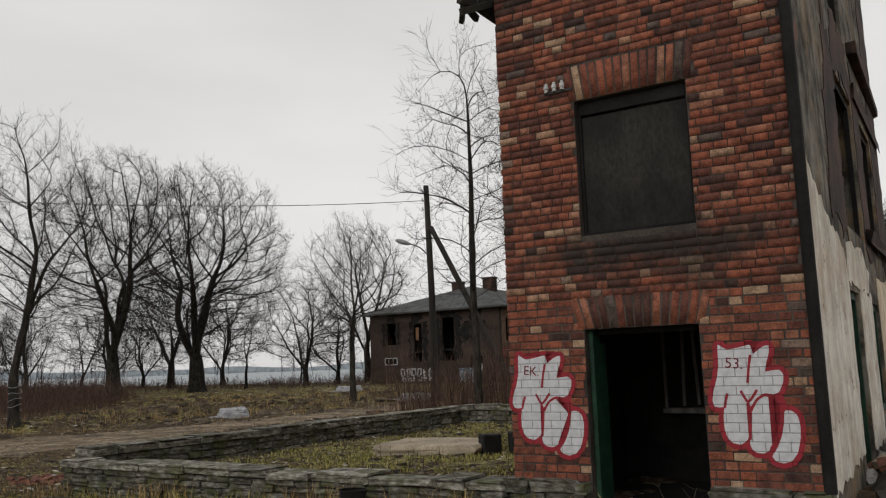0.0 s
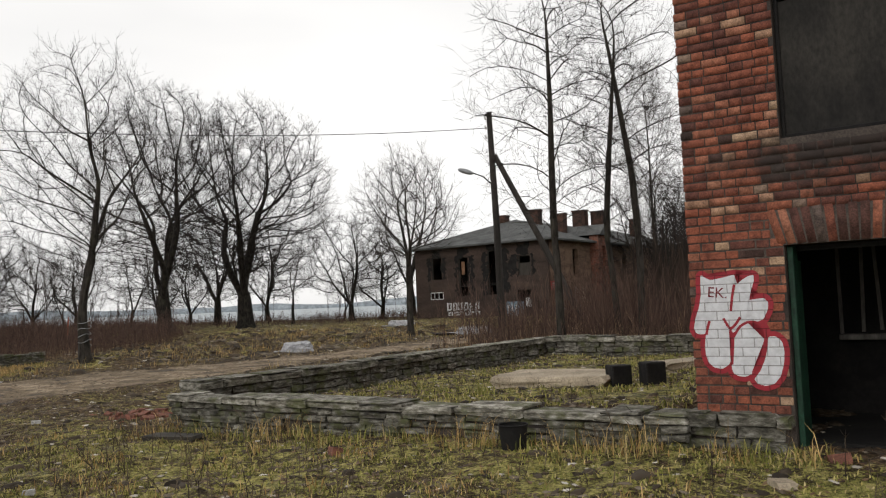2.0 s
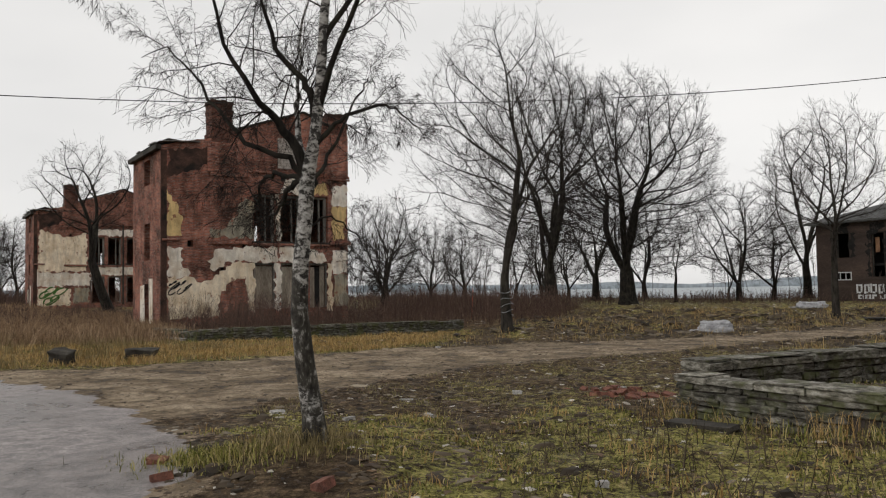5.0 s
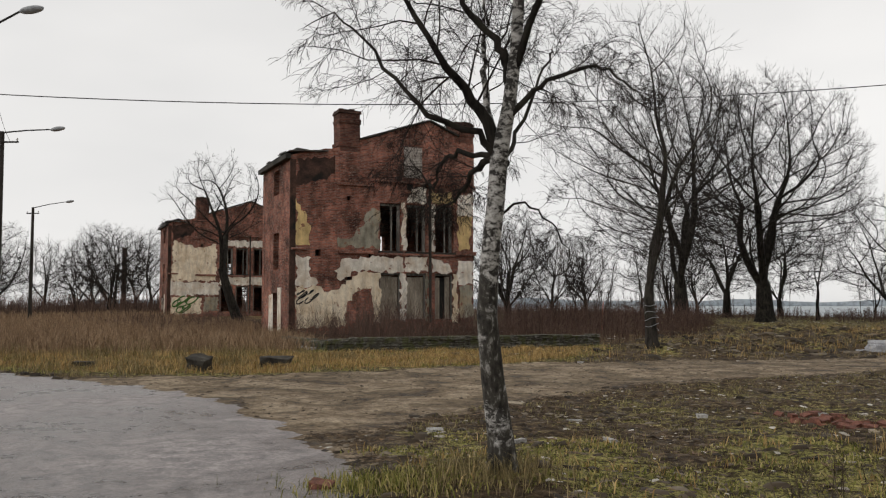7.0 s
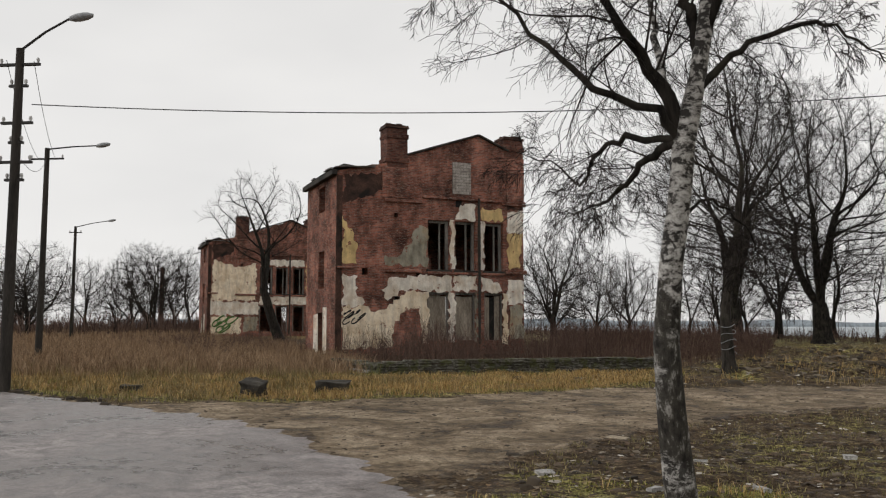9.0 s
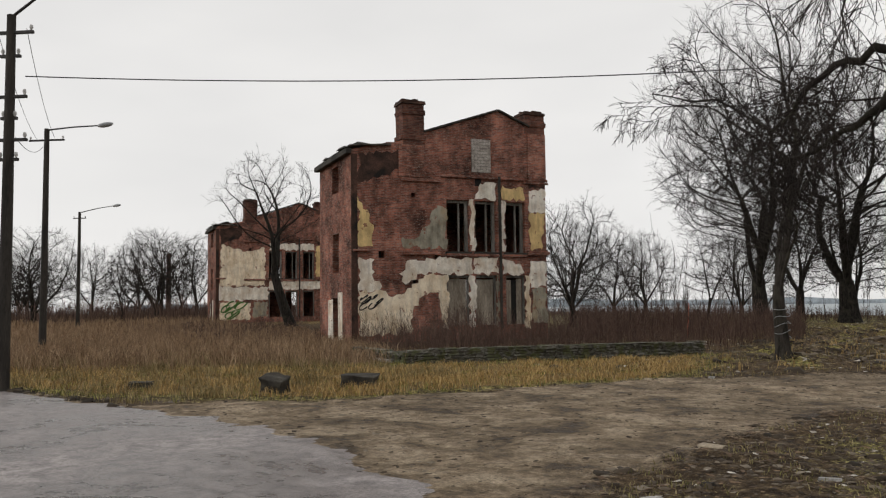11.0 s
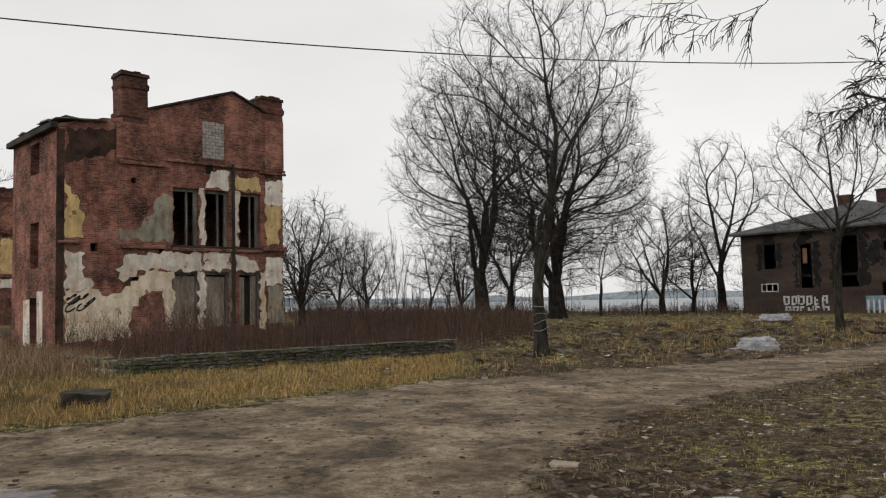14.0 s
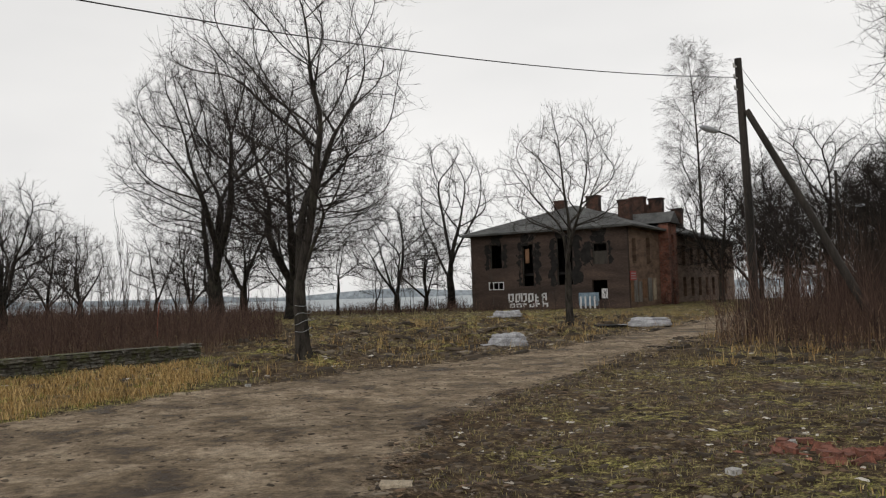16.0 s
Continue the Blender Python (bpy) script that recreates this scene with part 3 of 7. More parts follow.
GX = steps((-1500, -300, 150), (-300, -120, 20), (-120, -45, 2.5), (-45, -30, 0.6), (-30, 6, 0.17), (6, 20, 0.8), (20, 80, 5), (80, 300, 30), (300, 1500, 200))
GY = steps((-1500, -300, 200), (-300, -40, 20), (-40, 0, 2.5), (0, 3, 0.4), (3, 38, 0.17), (38, 60, 0.5), (60, 120, 2.0))
gx, gy = np.meshgrid(GX, GY)
gz = ground_height(gx, gy)
grid = np.arange(gx.size).reshape(gx.shape)
ground = part("ground", mesh_of("ground", np.stack([gx, gy, gz], -1).reshape(-1, 3), np.stack([grid[:-1, :-1], grid[:-1, 1:], grid[1:, 1:], grid[1:, :-1]], -1).reshape(-1, 4), GROUND), GROUND, smooth=True)
tagged(ground, "muddy ground with patchy grass, dirt track and scattered rubble", "ground", kind="structure")
wob = 0.45 * waves(gx, gy, 2.8, 11) + 0.25 * waves(gx, gy, 0.8, 12)
c_track = smoothstep(-0.5, 0.5, inside(TRACK, gx, gy) + 0.7 * wob) * 1.0
c_track = np.maximum(c_track, 0.55 * smoothstep(-2.5, 0.5, inside(TRACK, gx, gy) + wob * 2) * (gy > 30))
c_track = np.maximum(c_track, smoothstep(-0.5, 0.1, inside(ROAD, gx, gy) + 0.5 * wob))
c_green = smoothstep(-1.2, 0.8, inside(LAWN, gx, gy) + wob * 2) * (0.52 + 0.35 * wob)
c_green = c_green * smoothstep(0.2, 1.1, -inside(ROAD, gx, gy) + 0.6 * wob) * smoothstep(0.5, 1.5, np.hypot(gx + 9.3, gy - 8.7) + 0.5 * wob)
c_green = np.maximum(c_green, smoothstep(-1.0, 1.5, inside([(-12.6, 12.2), (-8, 13.6), (-7.3, 15.2), (-1.5, 26), (-4, 34), (-8.5, 28), (-11.8, 21.5), (-13, 17.5)], gx, gy)) * (0.30 + 0.45 * wob))
c_green = np.maximum(c_green, smoothstep(0, 1, inside(YARD, gx, gy)) * (0.55 + 0.4 * wob))
c_green = np.maximum(c_green, smoothstep(-2, 2, inside(WASTE, gx, gy)) * (0.30 + 0.55 * wob))
c_green = np.maximum(c_green, smoothstep(-0.9, 0.1, inside(DRY_STRIP, gx, gy)) * smoothstep(1.4, 0.3, inside(DRY_STRIP, gx, gy)) * 0.42)
c_green = np.maximum(c_green, (0.38 + 0.3 * wob) * (gy > 55))
c_dry = np.maximum(smoothstep(0.0, 1.2, inside(DRY_STRIP, gx, gy) + wob), smoothstep(-0.5, 1, inside(FIELD, gx, gy)) * (0.75 + 0.3 * wob))
c_dry = np.maximum(c_dry, smoothstep(-1, 1, inside(BRUSHLAND, gx, gy)) * 0.4)
c_dry = np.maximum(c_dry, 0.5 * ((gx < -60) | (gy < -12)))
layer = ground.data.color_attributes.new("cover", "FLOAT_COLOR", "POINT")
layer.data.foreach_set("color", np.stack([c_track, c_green, c_dry, np.ones_like(gx)], -1).astype(np.float32).ravel())

# the wet asphalt lane, its edge crumbled
RX, RY = steps((-90, -40, 4), (-40, -30, 0.8), (-30, 8, 0.2), (8, 40, 2)), steps((-26, 0, 2), (0, 15, 0.2))
rx, ry = np.meshgrid(RX, RY)
edge = inside(ROAD, rx, ry) + 0.22 * waves(rx, ry, 2.0, 21) + 0.08 * waves(rx, ry, 0.5, 22)
rz = ground_height(rx, ry) + np.clip(edge * 0.22, -0.08, 0.014)
rgrid = np.arange(rx.size).reshape(rx.shape)
cells_in = (edge > -0.7)[:-1, :-1]
quads = np.stack([rgrid[:-1, :-1], rgrid[:-1, 1:], rgrid[1:, 1:], rgrid[1:, :-1]], -1)[cells_in]
used, back = np.unique(quads.ravel(), return_inverse=True)
road = part("road", mesh_of("road", np.stack([rx, ry, rz], -1).reshape(-1, 3)[used], back.reshape(-1, 4), ASPHALT), ASPHALT, smooth=True)
tagged(road, "wet worn asphalt lane with a crumbled edge", "road", kind="structure")

# sea and the far shore, whose haze is only its pale colour
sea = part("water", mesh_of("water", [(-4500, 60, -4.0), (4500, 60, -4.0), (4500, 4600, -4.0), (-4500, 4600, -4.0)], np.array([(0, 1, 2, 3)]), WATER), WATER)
tagged(sea, "pale grey sea beyond the trees", "sea", kind="structure")
a = np.linspace(radians(40), radians(150), 60)
top = 26 + 14 * waves(a * 100, a * 0, 30, 31)
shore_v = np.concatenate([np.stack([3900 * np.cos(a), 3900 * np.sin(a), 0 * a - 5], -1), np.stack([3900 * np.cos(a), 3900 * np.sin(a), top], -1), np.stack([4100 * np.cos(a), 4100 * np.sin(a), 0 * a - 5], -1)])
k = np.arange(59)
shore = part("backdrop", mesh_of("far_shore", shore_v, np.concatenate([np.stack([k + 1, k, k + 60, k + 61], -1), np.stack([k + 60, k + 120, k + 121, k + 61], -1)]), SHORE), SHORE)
tagged(shore, "low shore across the bay with haze painted into its colour", "shore", kind="structure")


# ---- the brick wing with the boarded window and open doorway ----
FRONT = pose(-0.1, 10.6, 0, 0, 0, -30.5)
wing = thing("brick_building", FRONT, "derelict red brick building with open doorway and boarded window", "building")
DOOR, WINDOW = (0.95, 2.22, 0.0, 2.25), (0.98, 2.27, 3.30, 4.88)
WIDE, DEEP, TALL, PEAK = 3.27, 11.5, 6.5, 10.2
front_wall = part("front_wall", wall_with_openings(0.012, WIDE - 0.012, 0.1, TALL, 0.0075, 0.40, [DOOR, WINDOW]), MORTAR, wing, "sooty mortar backing of the brick front")
left_wall = part("side_wall", wall_with_openings(0.0, DEEP, 0.1, TALL, 0.0, 0.38, [(5.0, 6.4, 1.3, 2.8)]), RUIN_BRICK, wing, at=pose(0.39, 0.40, 0, 0, 0, 90))
right_wall = part("side_wall", wall_with_openings(0.0, DEEP, 0.1, PEAK, 0.0, 0.38, [(3.9, 6.3, 3.7, 6.1), (7.6, 9.4, 3.7, 6.1), (3.3, 4.5, 0.2, 2.75), (6.4, 7.6, 0.9, 2.7), (4.3, 6.0, 7.2, 9.0)]), SOOTY_PLASTER, wing, "stained peeling plaster side wall", at=pose(WIDE, 0.40, 0, 0, 0, 90))
part("gable", prism(bmesh.new(), [(0.02, TALL + 0.002), (WIDE, TALL + 0.002), (WIDE, PEAK)], 0.0, 0.38), RUIN_BRICK, wing)
part("back_wall", wall_with_openings(0.0, WIDE, 0.1, TALL, DEEP, DEEP + 0.38, [(1.0, 2.2, 1.0, 2.6)]), RUIN_BRICK, wing)
# blank black screen, floors and thin panels, added to paint the doorway's shade
part("dark_screen", wall_with_openings(0.40, WIDE - 0.40, 0.1, 3.0, 2.62, 2.75), DARK, wing)
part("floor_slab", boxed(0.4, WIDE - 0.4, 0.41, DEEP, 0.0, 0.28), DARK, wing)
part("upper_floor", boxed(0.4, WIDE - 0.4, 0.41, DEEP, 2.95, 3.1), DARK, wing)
part("darkening_panel", boxed(0.392, 0.41, 0.41, 5.5, 0.29, 2.94), DARK, wing, "added black panels that keep the burnt interior dark")
part("darkening_panel", boxed(WIDE - 0.41, WIDE - 0.392, 0.41, 5.5, 0.29, 2.94), DARK, wing)
part("darkening_panel", boxed(0.42, 0.95, 0.402, 0.415, 0.29, 2.94), DARK, wing)
part("darkening_panel", boxed(2.22, WIDE - 0.42, 0.402, 0.415, 0.29, 2.94), DARK, wing)
for x, z, tip in ((1.02, 1.22, 0), (1.26, 1.26, 1.5), (1.46, 1.28, -2)):
    part("slat", boxed(-0.02, 0.02, -0.03, 0.0, 0.0, 1.5), GREYWOOD, wing, "pale wooden slat", at=pose(x, 2.6, z, 0, tip, 0))
part("ledge", boxed(1.0, 1.95, 2.45, 2.61, 1.17, 1.24, bevel=0.01), GREYWOOD, wing, "dusty wooden ledge under the inner opening")
part("roof", prism(bmesh.new(), [(-0.25, TALL - 0.2), (-0.25, TALL), (WIDE + 0.1, PEAK + 0.25), (WIDE + 0.1, PEAK + 0.02)], -0.1, DEEP + 0.7), ROOFING, wing)
for k, x in enumerate((-0.42, -0.33, -0.22, -0.12)):
    part("rafter_end", boxed(-0.03, 0.03, -0.35, 0.3, -0.03, 0.05), BOARD, wing, at=pose(x, -0.05, TALL - 0.12 - 0.06 * (k % 2), 12 * (k - 1), 20, 30 - 18 * k))
part("window_board", boxed(0.985, 2.265, 0.13, 0.16, 3.31, 4.70), SOOTY_BOARD, wing, "dark weathered board filling the window")
for x0, x1, z0, z1 in ((0.985, 1.02, 3.31, 4.87), (2.23, 2.265, 3.31, 4.87), (1.02, 2.23, 3.31, 3.35), (1.02, 2.23, 4.72, 4.87)):
    part("window_frame", boxed(x0, x1, 0.09, 0.13, z0, z1, bevel=0.006), DARK, wing)
part("window_sill", boxed(0.985, 2.265, 0.02, 0.30, 3.26, 3.305, bevel=0.01), DARK, wing)
door_frame = part("door_frame", boxed(0.955, 1.01, 0.10, 0.32, 0.15, 2.24, bevel=0.006), GREEN_PAINT, wing, "peeling dark green door jamb")
part("door_frame", boxed(2.15, 2.215, 0.24, 0.32, 0.15, 2.24, bevel=0.006), DARK, wing)
part("door_frame", boxed(1.015, 2.125, 0.24, 0.32, 2.19, 2.245, bevel=0.006), DARK, wing)
part("door_edge", boxed(0.965, 1.0, 0.33, 0.50, 0.3, 2.1, bevel=0.004), GREEN_PAINT, wing)
part("downpipe", tubes("downpipe", [([(WIDE + 0.06, -0.03, 0.6), (WIDE + 0.06, -0.03, 3.5), (WIDE + 0.06, -0.03, PEAK)], [0.06] * 3)], 8, DARK), DARK, wing)
# porcelain insulators on a bracket beside the window
part("bracket", boxed(0.62, 0.98, -0.02, 0.02, 5.02, 5.05), IRON, wing)
for x in (0.66, 0.76, 0.86):
    bm = bmesh.new()
    for z, r in ((5.06, 0.028), (5.10, 0.034), (5.13, 0.022)):
        bmesh.ops.create_cone(bm, segments=10, radius1=r, radius2=r * 0.8, depth=0.04, cap_ends=True, matrix=pose(x, -0.03, z))
    part("insulator", bm, PORCELAIN, wing)
# graffiti: bubble shapes in white with a red surround
def blob(points, rounds=3):
    p = np.array(points, float)
    for _ in range(rounds):
        q = np.roll(p, -1, axis=0)
        p = np.stack([0.75 * p + 0.25 * q, 0.25 * p + 0.75 * q], 1).reshape(-1, 2)
    return p


def grown(p, d):
    t = np.roll(p, -1, axis=0) - np.roll(p, 1, axis=0)
    n = np.stack([t[:, 1], -t[:, 0]], -1)
    n /= np.linalg.norm(n, axis=1, keepdims=True) + 1e-9
    area = np.sum(p[:, 0] * np.roll(p[:, 1], -1) - np.roll(p[:, 0], -1) * p[:, 1])
    return p + n * d * (1 if area > 0 else -1)


def flat(outline, y):
    bm = bmesh.new()
    bm.faces.new([bm.verts.new((x, y, z)) for x, z in outline])
    bmesh.ops.triangulate(bm, faces=bm.faces[:])
    bmesh.ops.recalc_face_normals(bm, faces=bm.faces[:])
    for f in bm.faces:
        if f.normal.y > 0:
            f.normal_flip()
    return bm


SHAPES = [
    [(0.108, 1.006), (0.163, 0.975), (0.22, 0.953), (0.356, 0.969), (0.502, 0.994), (0.498, 0.939), (0.485, 0.883), (0.536, 0.911), (0.593, 0.944), (0.661, 0.975), (0.719, 0.981), (0.719, 0.931), (0.685, 0.856), (0.637, 0.753), (0.729, 0.764), (0.82, 0.769), (0.861, 0.731), (0.854, 0.669), (0.797, 0.581), (0.712, 0.558), (0.644, 0.55), (0.475, 0.467), (0.305, 0.481), (0.21, 0.586), (0.176, 0.564), (0.163, 0.503), (0.129, 0.458), (0.068, 0.453), (0.014, 0.464), (-0.007, 0.508), (0.014, 0.592), (0.068, 0.703), (0.102, 0.828), (0.102, 0.925)],
    [(0.176, 0.592), (0.305, 0.575), (0.441, 0.564), (0.447, 0.453), (0.434, 0.328), (0.42, 0.244), (0.38, 0.175), (0.298, 0.133), (0.203, 0.147), (0.142, 0.197), (0.115, 0.272), (0.115, 0.369), (0.142, 0.494)],
    [(0.461, 0.439), (0.515, 0.508), (0.61, 0.556), (0.712, 0.558), (0.78, 0.525), (0.814, 0.458), (0.803, 0.369), (0.773, 0.272), (0.712, 0.175), (0.637, 0.097), (0.559, 0.064), (0.475, 0.072), (0.427, 0.097), (0.407, 0.147), (0.434, 0.244), (0.451, 0.342)],
    [(0.841, 0.425), (0.922, 0.425), (0.983, 0.383), (1.003, 0.3), (0.99, 0.189), (0.949, 0.078), (0.875, 0.008), (0.78, -0.014), (0.695, 0.003), (0.654, 0.042), (0.732, 0.119), (0.79, 0.217), (0.827, 0.328)]]
LINES = [
    [(0.495, 0.903), (0.461, 0.786), (0.437, 0.661)],
    [(0.346, 0.597), (0.417, 0.494), (0.475, 0.531), (0.542, 0.603)],
    [(0.417, 0.494), (0.447, 0.425), (0.434, 0.314), (0.414, 0.175)],
    [(0.451, 0.425), (0.525, 0.519), (0.627, 0.564), (0.753, 0.55), (0.814, 0.467), (0.8, 0.342), (0.739, 0.203), (0.644, 0.097)],
    [(0.183, 0.575), (0.156, 0.514), (0.136, 0.447)]]


def graffiti(x, z, wide, tall, letters, name):
    """A throw-up tag sprayed on the brick front."""
    g = thing(name, FRONT @ pose(x, 0, z), "white bubble graffiti with red outline sprayed on brick", "graffiti", "graffiti tags beside the doorway")
    shapes = [blob([p for a, b in zip(q, q[1:] + q[:1]) for p in (a, ((a[0] + b[0]) / 2, (a[1] + b[1]) / 2))], 2) * (wide, tall) for q in SHAPES]
    for k, s in enumerate(shapes):
        part("surround", flat(grown(s, 0.052), -0.0075 - 0.0004 * k), RED_PAINT, g, "red sprayed outline")
    for k, s in enumerate(shapes):
        part("fill", flat(grown(s, 0.002), -0.0100 - 0.0004 * k), WHITE_PAINT, g, "white sprayed fill")
    for k, q in enumerate(LINES):
        p = np.array(q) * (wide, tall)
        u = np.linspace(0, len(p) - 1, 5 * len(p))
        p = np.stack([np.interp(u, range(len(p)), p[:, i]) for i in (0, 1)], -1)
        for _ in range(3):
            p[1:-1] = (p[:-2] + 2 * p[1:-1] + p[2:]) / 4
        t = np.gradient(p, axis=0)
        side = np.stack([-t[:, 1], t[:, 0]], -1) / (np.linalg.norm(t, axis=1, keepdims=True) + 1e-9) * 0.013
        part("line", flat(np.concatenate([p + side, (p - side)[::-1]]), -0.0125 - 0.0004 * k), RED_PAINT, g, "red sprayed inner line")
    text = bpy.data.curves.new("letters", "FONT")
    text.body, text.size = letters, 0.15
    ob = new("letters", text)
    me = bpy.data.meshes.new_from_object(ob)
    bpy.data.objects.remove(ob)
    me.materials.append(RED_PAINT)
    part("letters", me, RED_PAINT, g, at=pose(0.17 * wide, -0.0130, 0.80 * tall, 90, 6, 0))
    return g


graffiti(0.03, 0.89, 0.86, 1.10, "EK.", "graffiti_tag")
graffiti(2.31, 0.88, 0.80, 1.14, "53.", "graffiti_tag")

# ---- the ruined three-storey houses ----
def ragged(outline, rng, d=0.11, n=5):
    """An outline with its edges broken up, as fallen plaster leaves them."""
    out = []
    for (ax, az), (bx, bz) in zip(outline, outline[1:] + outline[:1]):
        m = max(1, int(math.hypot(bx - ax, bz - az) / 0.17))
        for i in range(m):
            t = i / m
            j = d if i else d * 0.3
            out.append((ax + (bx - ax) * t + rng.uniform(-j, j), az + (bz - az) * t + rng.uniform(-j, j)))
    return out


ROW = (4.76, 5.98), (6.27, 7.45), (7.93, 9.04)
PATCHES_A = [
    (PLASTER, [(0.32, 2.5), (1.0, 2.45), (1.45, 2.7), (1.0, 3.2), (1.1, 3.9), (0.32, 4.0)]),
    (CREAM, [(0.32, 0.45), (2.9, 0.5), (2.95, 1.5), (3.4, 2.15), (4.3, 2.4), (4.45, 0.6), (4.8, 0.6), (4.8, 3.2), (3.6, 3.25), (3.3, 3.0), (2.9, 2.6), (2.0, 2.2), (1.5, 2.5), (1.0, 2.4), (0.32, 2.5)]),
    (OCHRE, [(0.32, 4.5), (1.0, 4.5), (1.08, 5.4), (0.75, 6.2), (0.32, 6.8)]),
    (GREYGREEN, [(2.5, 4.55), (4.2, 4.5), (4.3, 5.6), (3.5, 5.5), (3.3, 5.0), (2.5, 5.0)]),
    (PLASTER, [(6.02, 4.42), (6.24, 4.42), (6.24, 6.9), (6.02, 6.9)]),
    (PLASTER, [(7.68, 4.42), (7.9, 4.42), (7.9, 6.9), (7.68, 6.9)]),
    (PLASTER, [(2.6, 2.75), (3.4, 3.3), (4.6, 3.28), (6.1, 3.28), (6.05, 4.0), (4.5, 4.05), (2.9, 3.95), (2.3, 3.3)]),
    (PLASTER, [(6.2, 3.28), (7.5, 3.28), (7.5, 4.1), (6.2, 4.05)]),
    (PLASTER, [(7.75, 3.28), (9.0, 3.28), (8.7, 3.8), (7.75, 4.05)]),
    (GREYGREEN, [(3.6, 4.6), (4.75, 4.5), (4.75, 6.4), (4.3, 6.6), (3.9, 5.9)]),
    (PLASTER, [(6.3, 6.95), (7.45, 6.95), (7.45, 7.75), (6.6, 7.7)]),
    (OCHRE, [(7.8, 6.98), (9.05, 6.98), (9.0, 7.6), (7.8, 7.65)]),
    (PLASTER, [(9.3, 6.4), (10.2, 6.4), (10.2, 7.6), (9.3, 7.5)]),
    (OCHRE, [(9.3, 4.55), (10.0, 4.55), (10.2, 6.35), (9.3, 6.35)]),
    (PLASTER, [(9.3, 2.6), (10.2, 2.7), (10.2, 3.9), (9.3, 3.9)]),
    (GREYGREEN, [(9.4, 0.8), (10.2, 0.8), (10.2, 2.6), (9.4, 2.5)]),
    (PLASTER, [(5.92, 0.7), (6.24, 0.7), (6.24, 3.2), (5.92, 3.2)]),
    (GREYGREEN, [(7.42, 0.7), (7.5, 0.7), (7.5, 3.2), (7.42, 3.2)]),
    (CREAM, [(9.0, 0.6), (9.25, 0.6), (9.25, 3.2), (9.0, 3.2)]),
]
PATCHES_B = [
    (CREAM, [(0.3, 3.6), (4.4, 3.7), (4.4, 7.2), (2.6, 6.8), (0.5, 7.4)]),
    (PLASTER, [(0.1, 2.3), (4.7, 2.4), (4.7, 3.5), (0.1, 3.6)]),
    (CREAM, [(0.3, 0.6), (3.0, 0.6), (3.1, 2.1), (0.3, 2.2)]),
    (GREYGREEN, [(3.3, 0.8), (4.6, 0.8), (4.6, 2.2), (3.4, 2.2)]),
    (PLASTER, [(4.8, 7.0), (9.0, 7.0), (9.0, 7.6), (4.8, 7.6)]),
    (PLASTER, [(4.8, 3.3), (10.2, 3.3), (10.2, 4.1), (4.8, 4.1)]),
    (OCHRE, [(9.2, 4.5), (10.2, 4.5), (10.2, 7.4), (9.2, 7.4)]),
]


# the plastered side of the wing: pale render below, burnt brick round the openings
rngw = random.Random(33)
for outline, mat_ in (([(0.1, 0.45), (3.25, 0.6), (3.25, 2.9), (3.0, 3.3), (1.6, 3.55), (0.9, 3.8), (0.1, 4.1)], PLASTER), ([(3.3, 2.85), (6.0, 2.85), (6.3, 3.2), (5.2, 3.5), (3.4, 3.4)], PLASTER), ([(4.6, 0.5), (6.3, 0.5), (6.3, 2.8), (4.6, 2.8)], PLASTER), ([(7.7, 0.5), (11.4, 0.5), (11.4, 3.3), (7.7, 3.2)], CREAM)):
    part("plaster_patch", prism(bmesh.new(), ragged(outline, rngw, 0.06), -0.016, -0.002), mat_, right_wall, "pale streaked plaster")
for outline in ([(2.2, 3.7), (3.85, 3.45), (3.85, 6.2), (3.2, 6.9), (2.6, 5.4)], [(6.4, 3.6), (7.5, 3.5), (7.5, 6.3), (6.5, 6.9)], [(3.9, 6.2), (6.3, 6.2), (6.0, 7.1), (4.2, 7.1)], [(9.5, 3.6), (11.4, 3.4), (11.4, 10.0), (9.8, 9.8)]):
    part("burnt_patch", prism(bmesh.new(), ragged(outline, rngw, 0.16), -0.012, -0.002), BURNT, right_wall, "charred brick where plaster fell")
for y0, y1, z0, z1 in ((3.9, 6.3, 3.7, 6.1), (7.6, 9.4, 3.7, 6.1), (3.3, 4.5, 0.2, 2.75), (6.4, 7.6, 0.9, 2.7), (4.3, 6.0, 7.2, 9.0)):
    part("window_frame", wall_with_openings(y0, y1, z0, z1, 0.05, 0.12, [(y0 + 0.1, y1 - 0.1, z0 + 0.1, z1 - 0.1)]), GREEN_PAINT if z0 < 1 else DARK, right_wall)
    # added black sheet in the opening, in place of the room's shade
    part("shade_sheet", boxed(y0, y1, 0.30, 0.33, z0, z1), DARK, right_wall)
for x, z in ((-0.10, 3.75), (-0.08, 6.3), (-0.12, 7.1)):
    part("broken_ledge", boxed(6.5, 11.5, x, 0.0, z, z + 0.22, rough=0.05, rng=rngw), BURNT, right_wall)
heap = thing("rubble_heap", FRONT @ pose(WIDE + 1.1, 4.8, 0.1), "heap of plaster and brick rubble at the wall's foot", "rubble")
bm = bmesh.new()
bmesh.ops.create_grid(bm, x_segments=26, y_segments=60, size=1.0)
for v in bm.verts:
    r = v.co.x ** 2 + v.co.y ** 2
    v.co = Vector((v.co.x * 1.25, v.co.y * 4.2, max(0, 1 - r) ** 0.8 * 0.85 + rngw.uniform(-0.05, 0.05) - 0.12))
part("mound", bm, CONCRETE, heap)
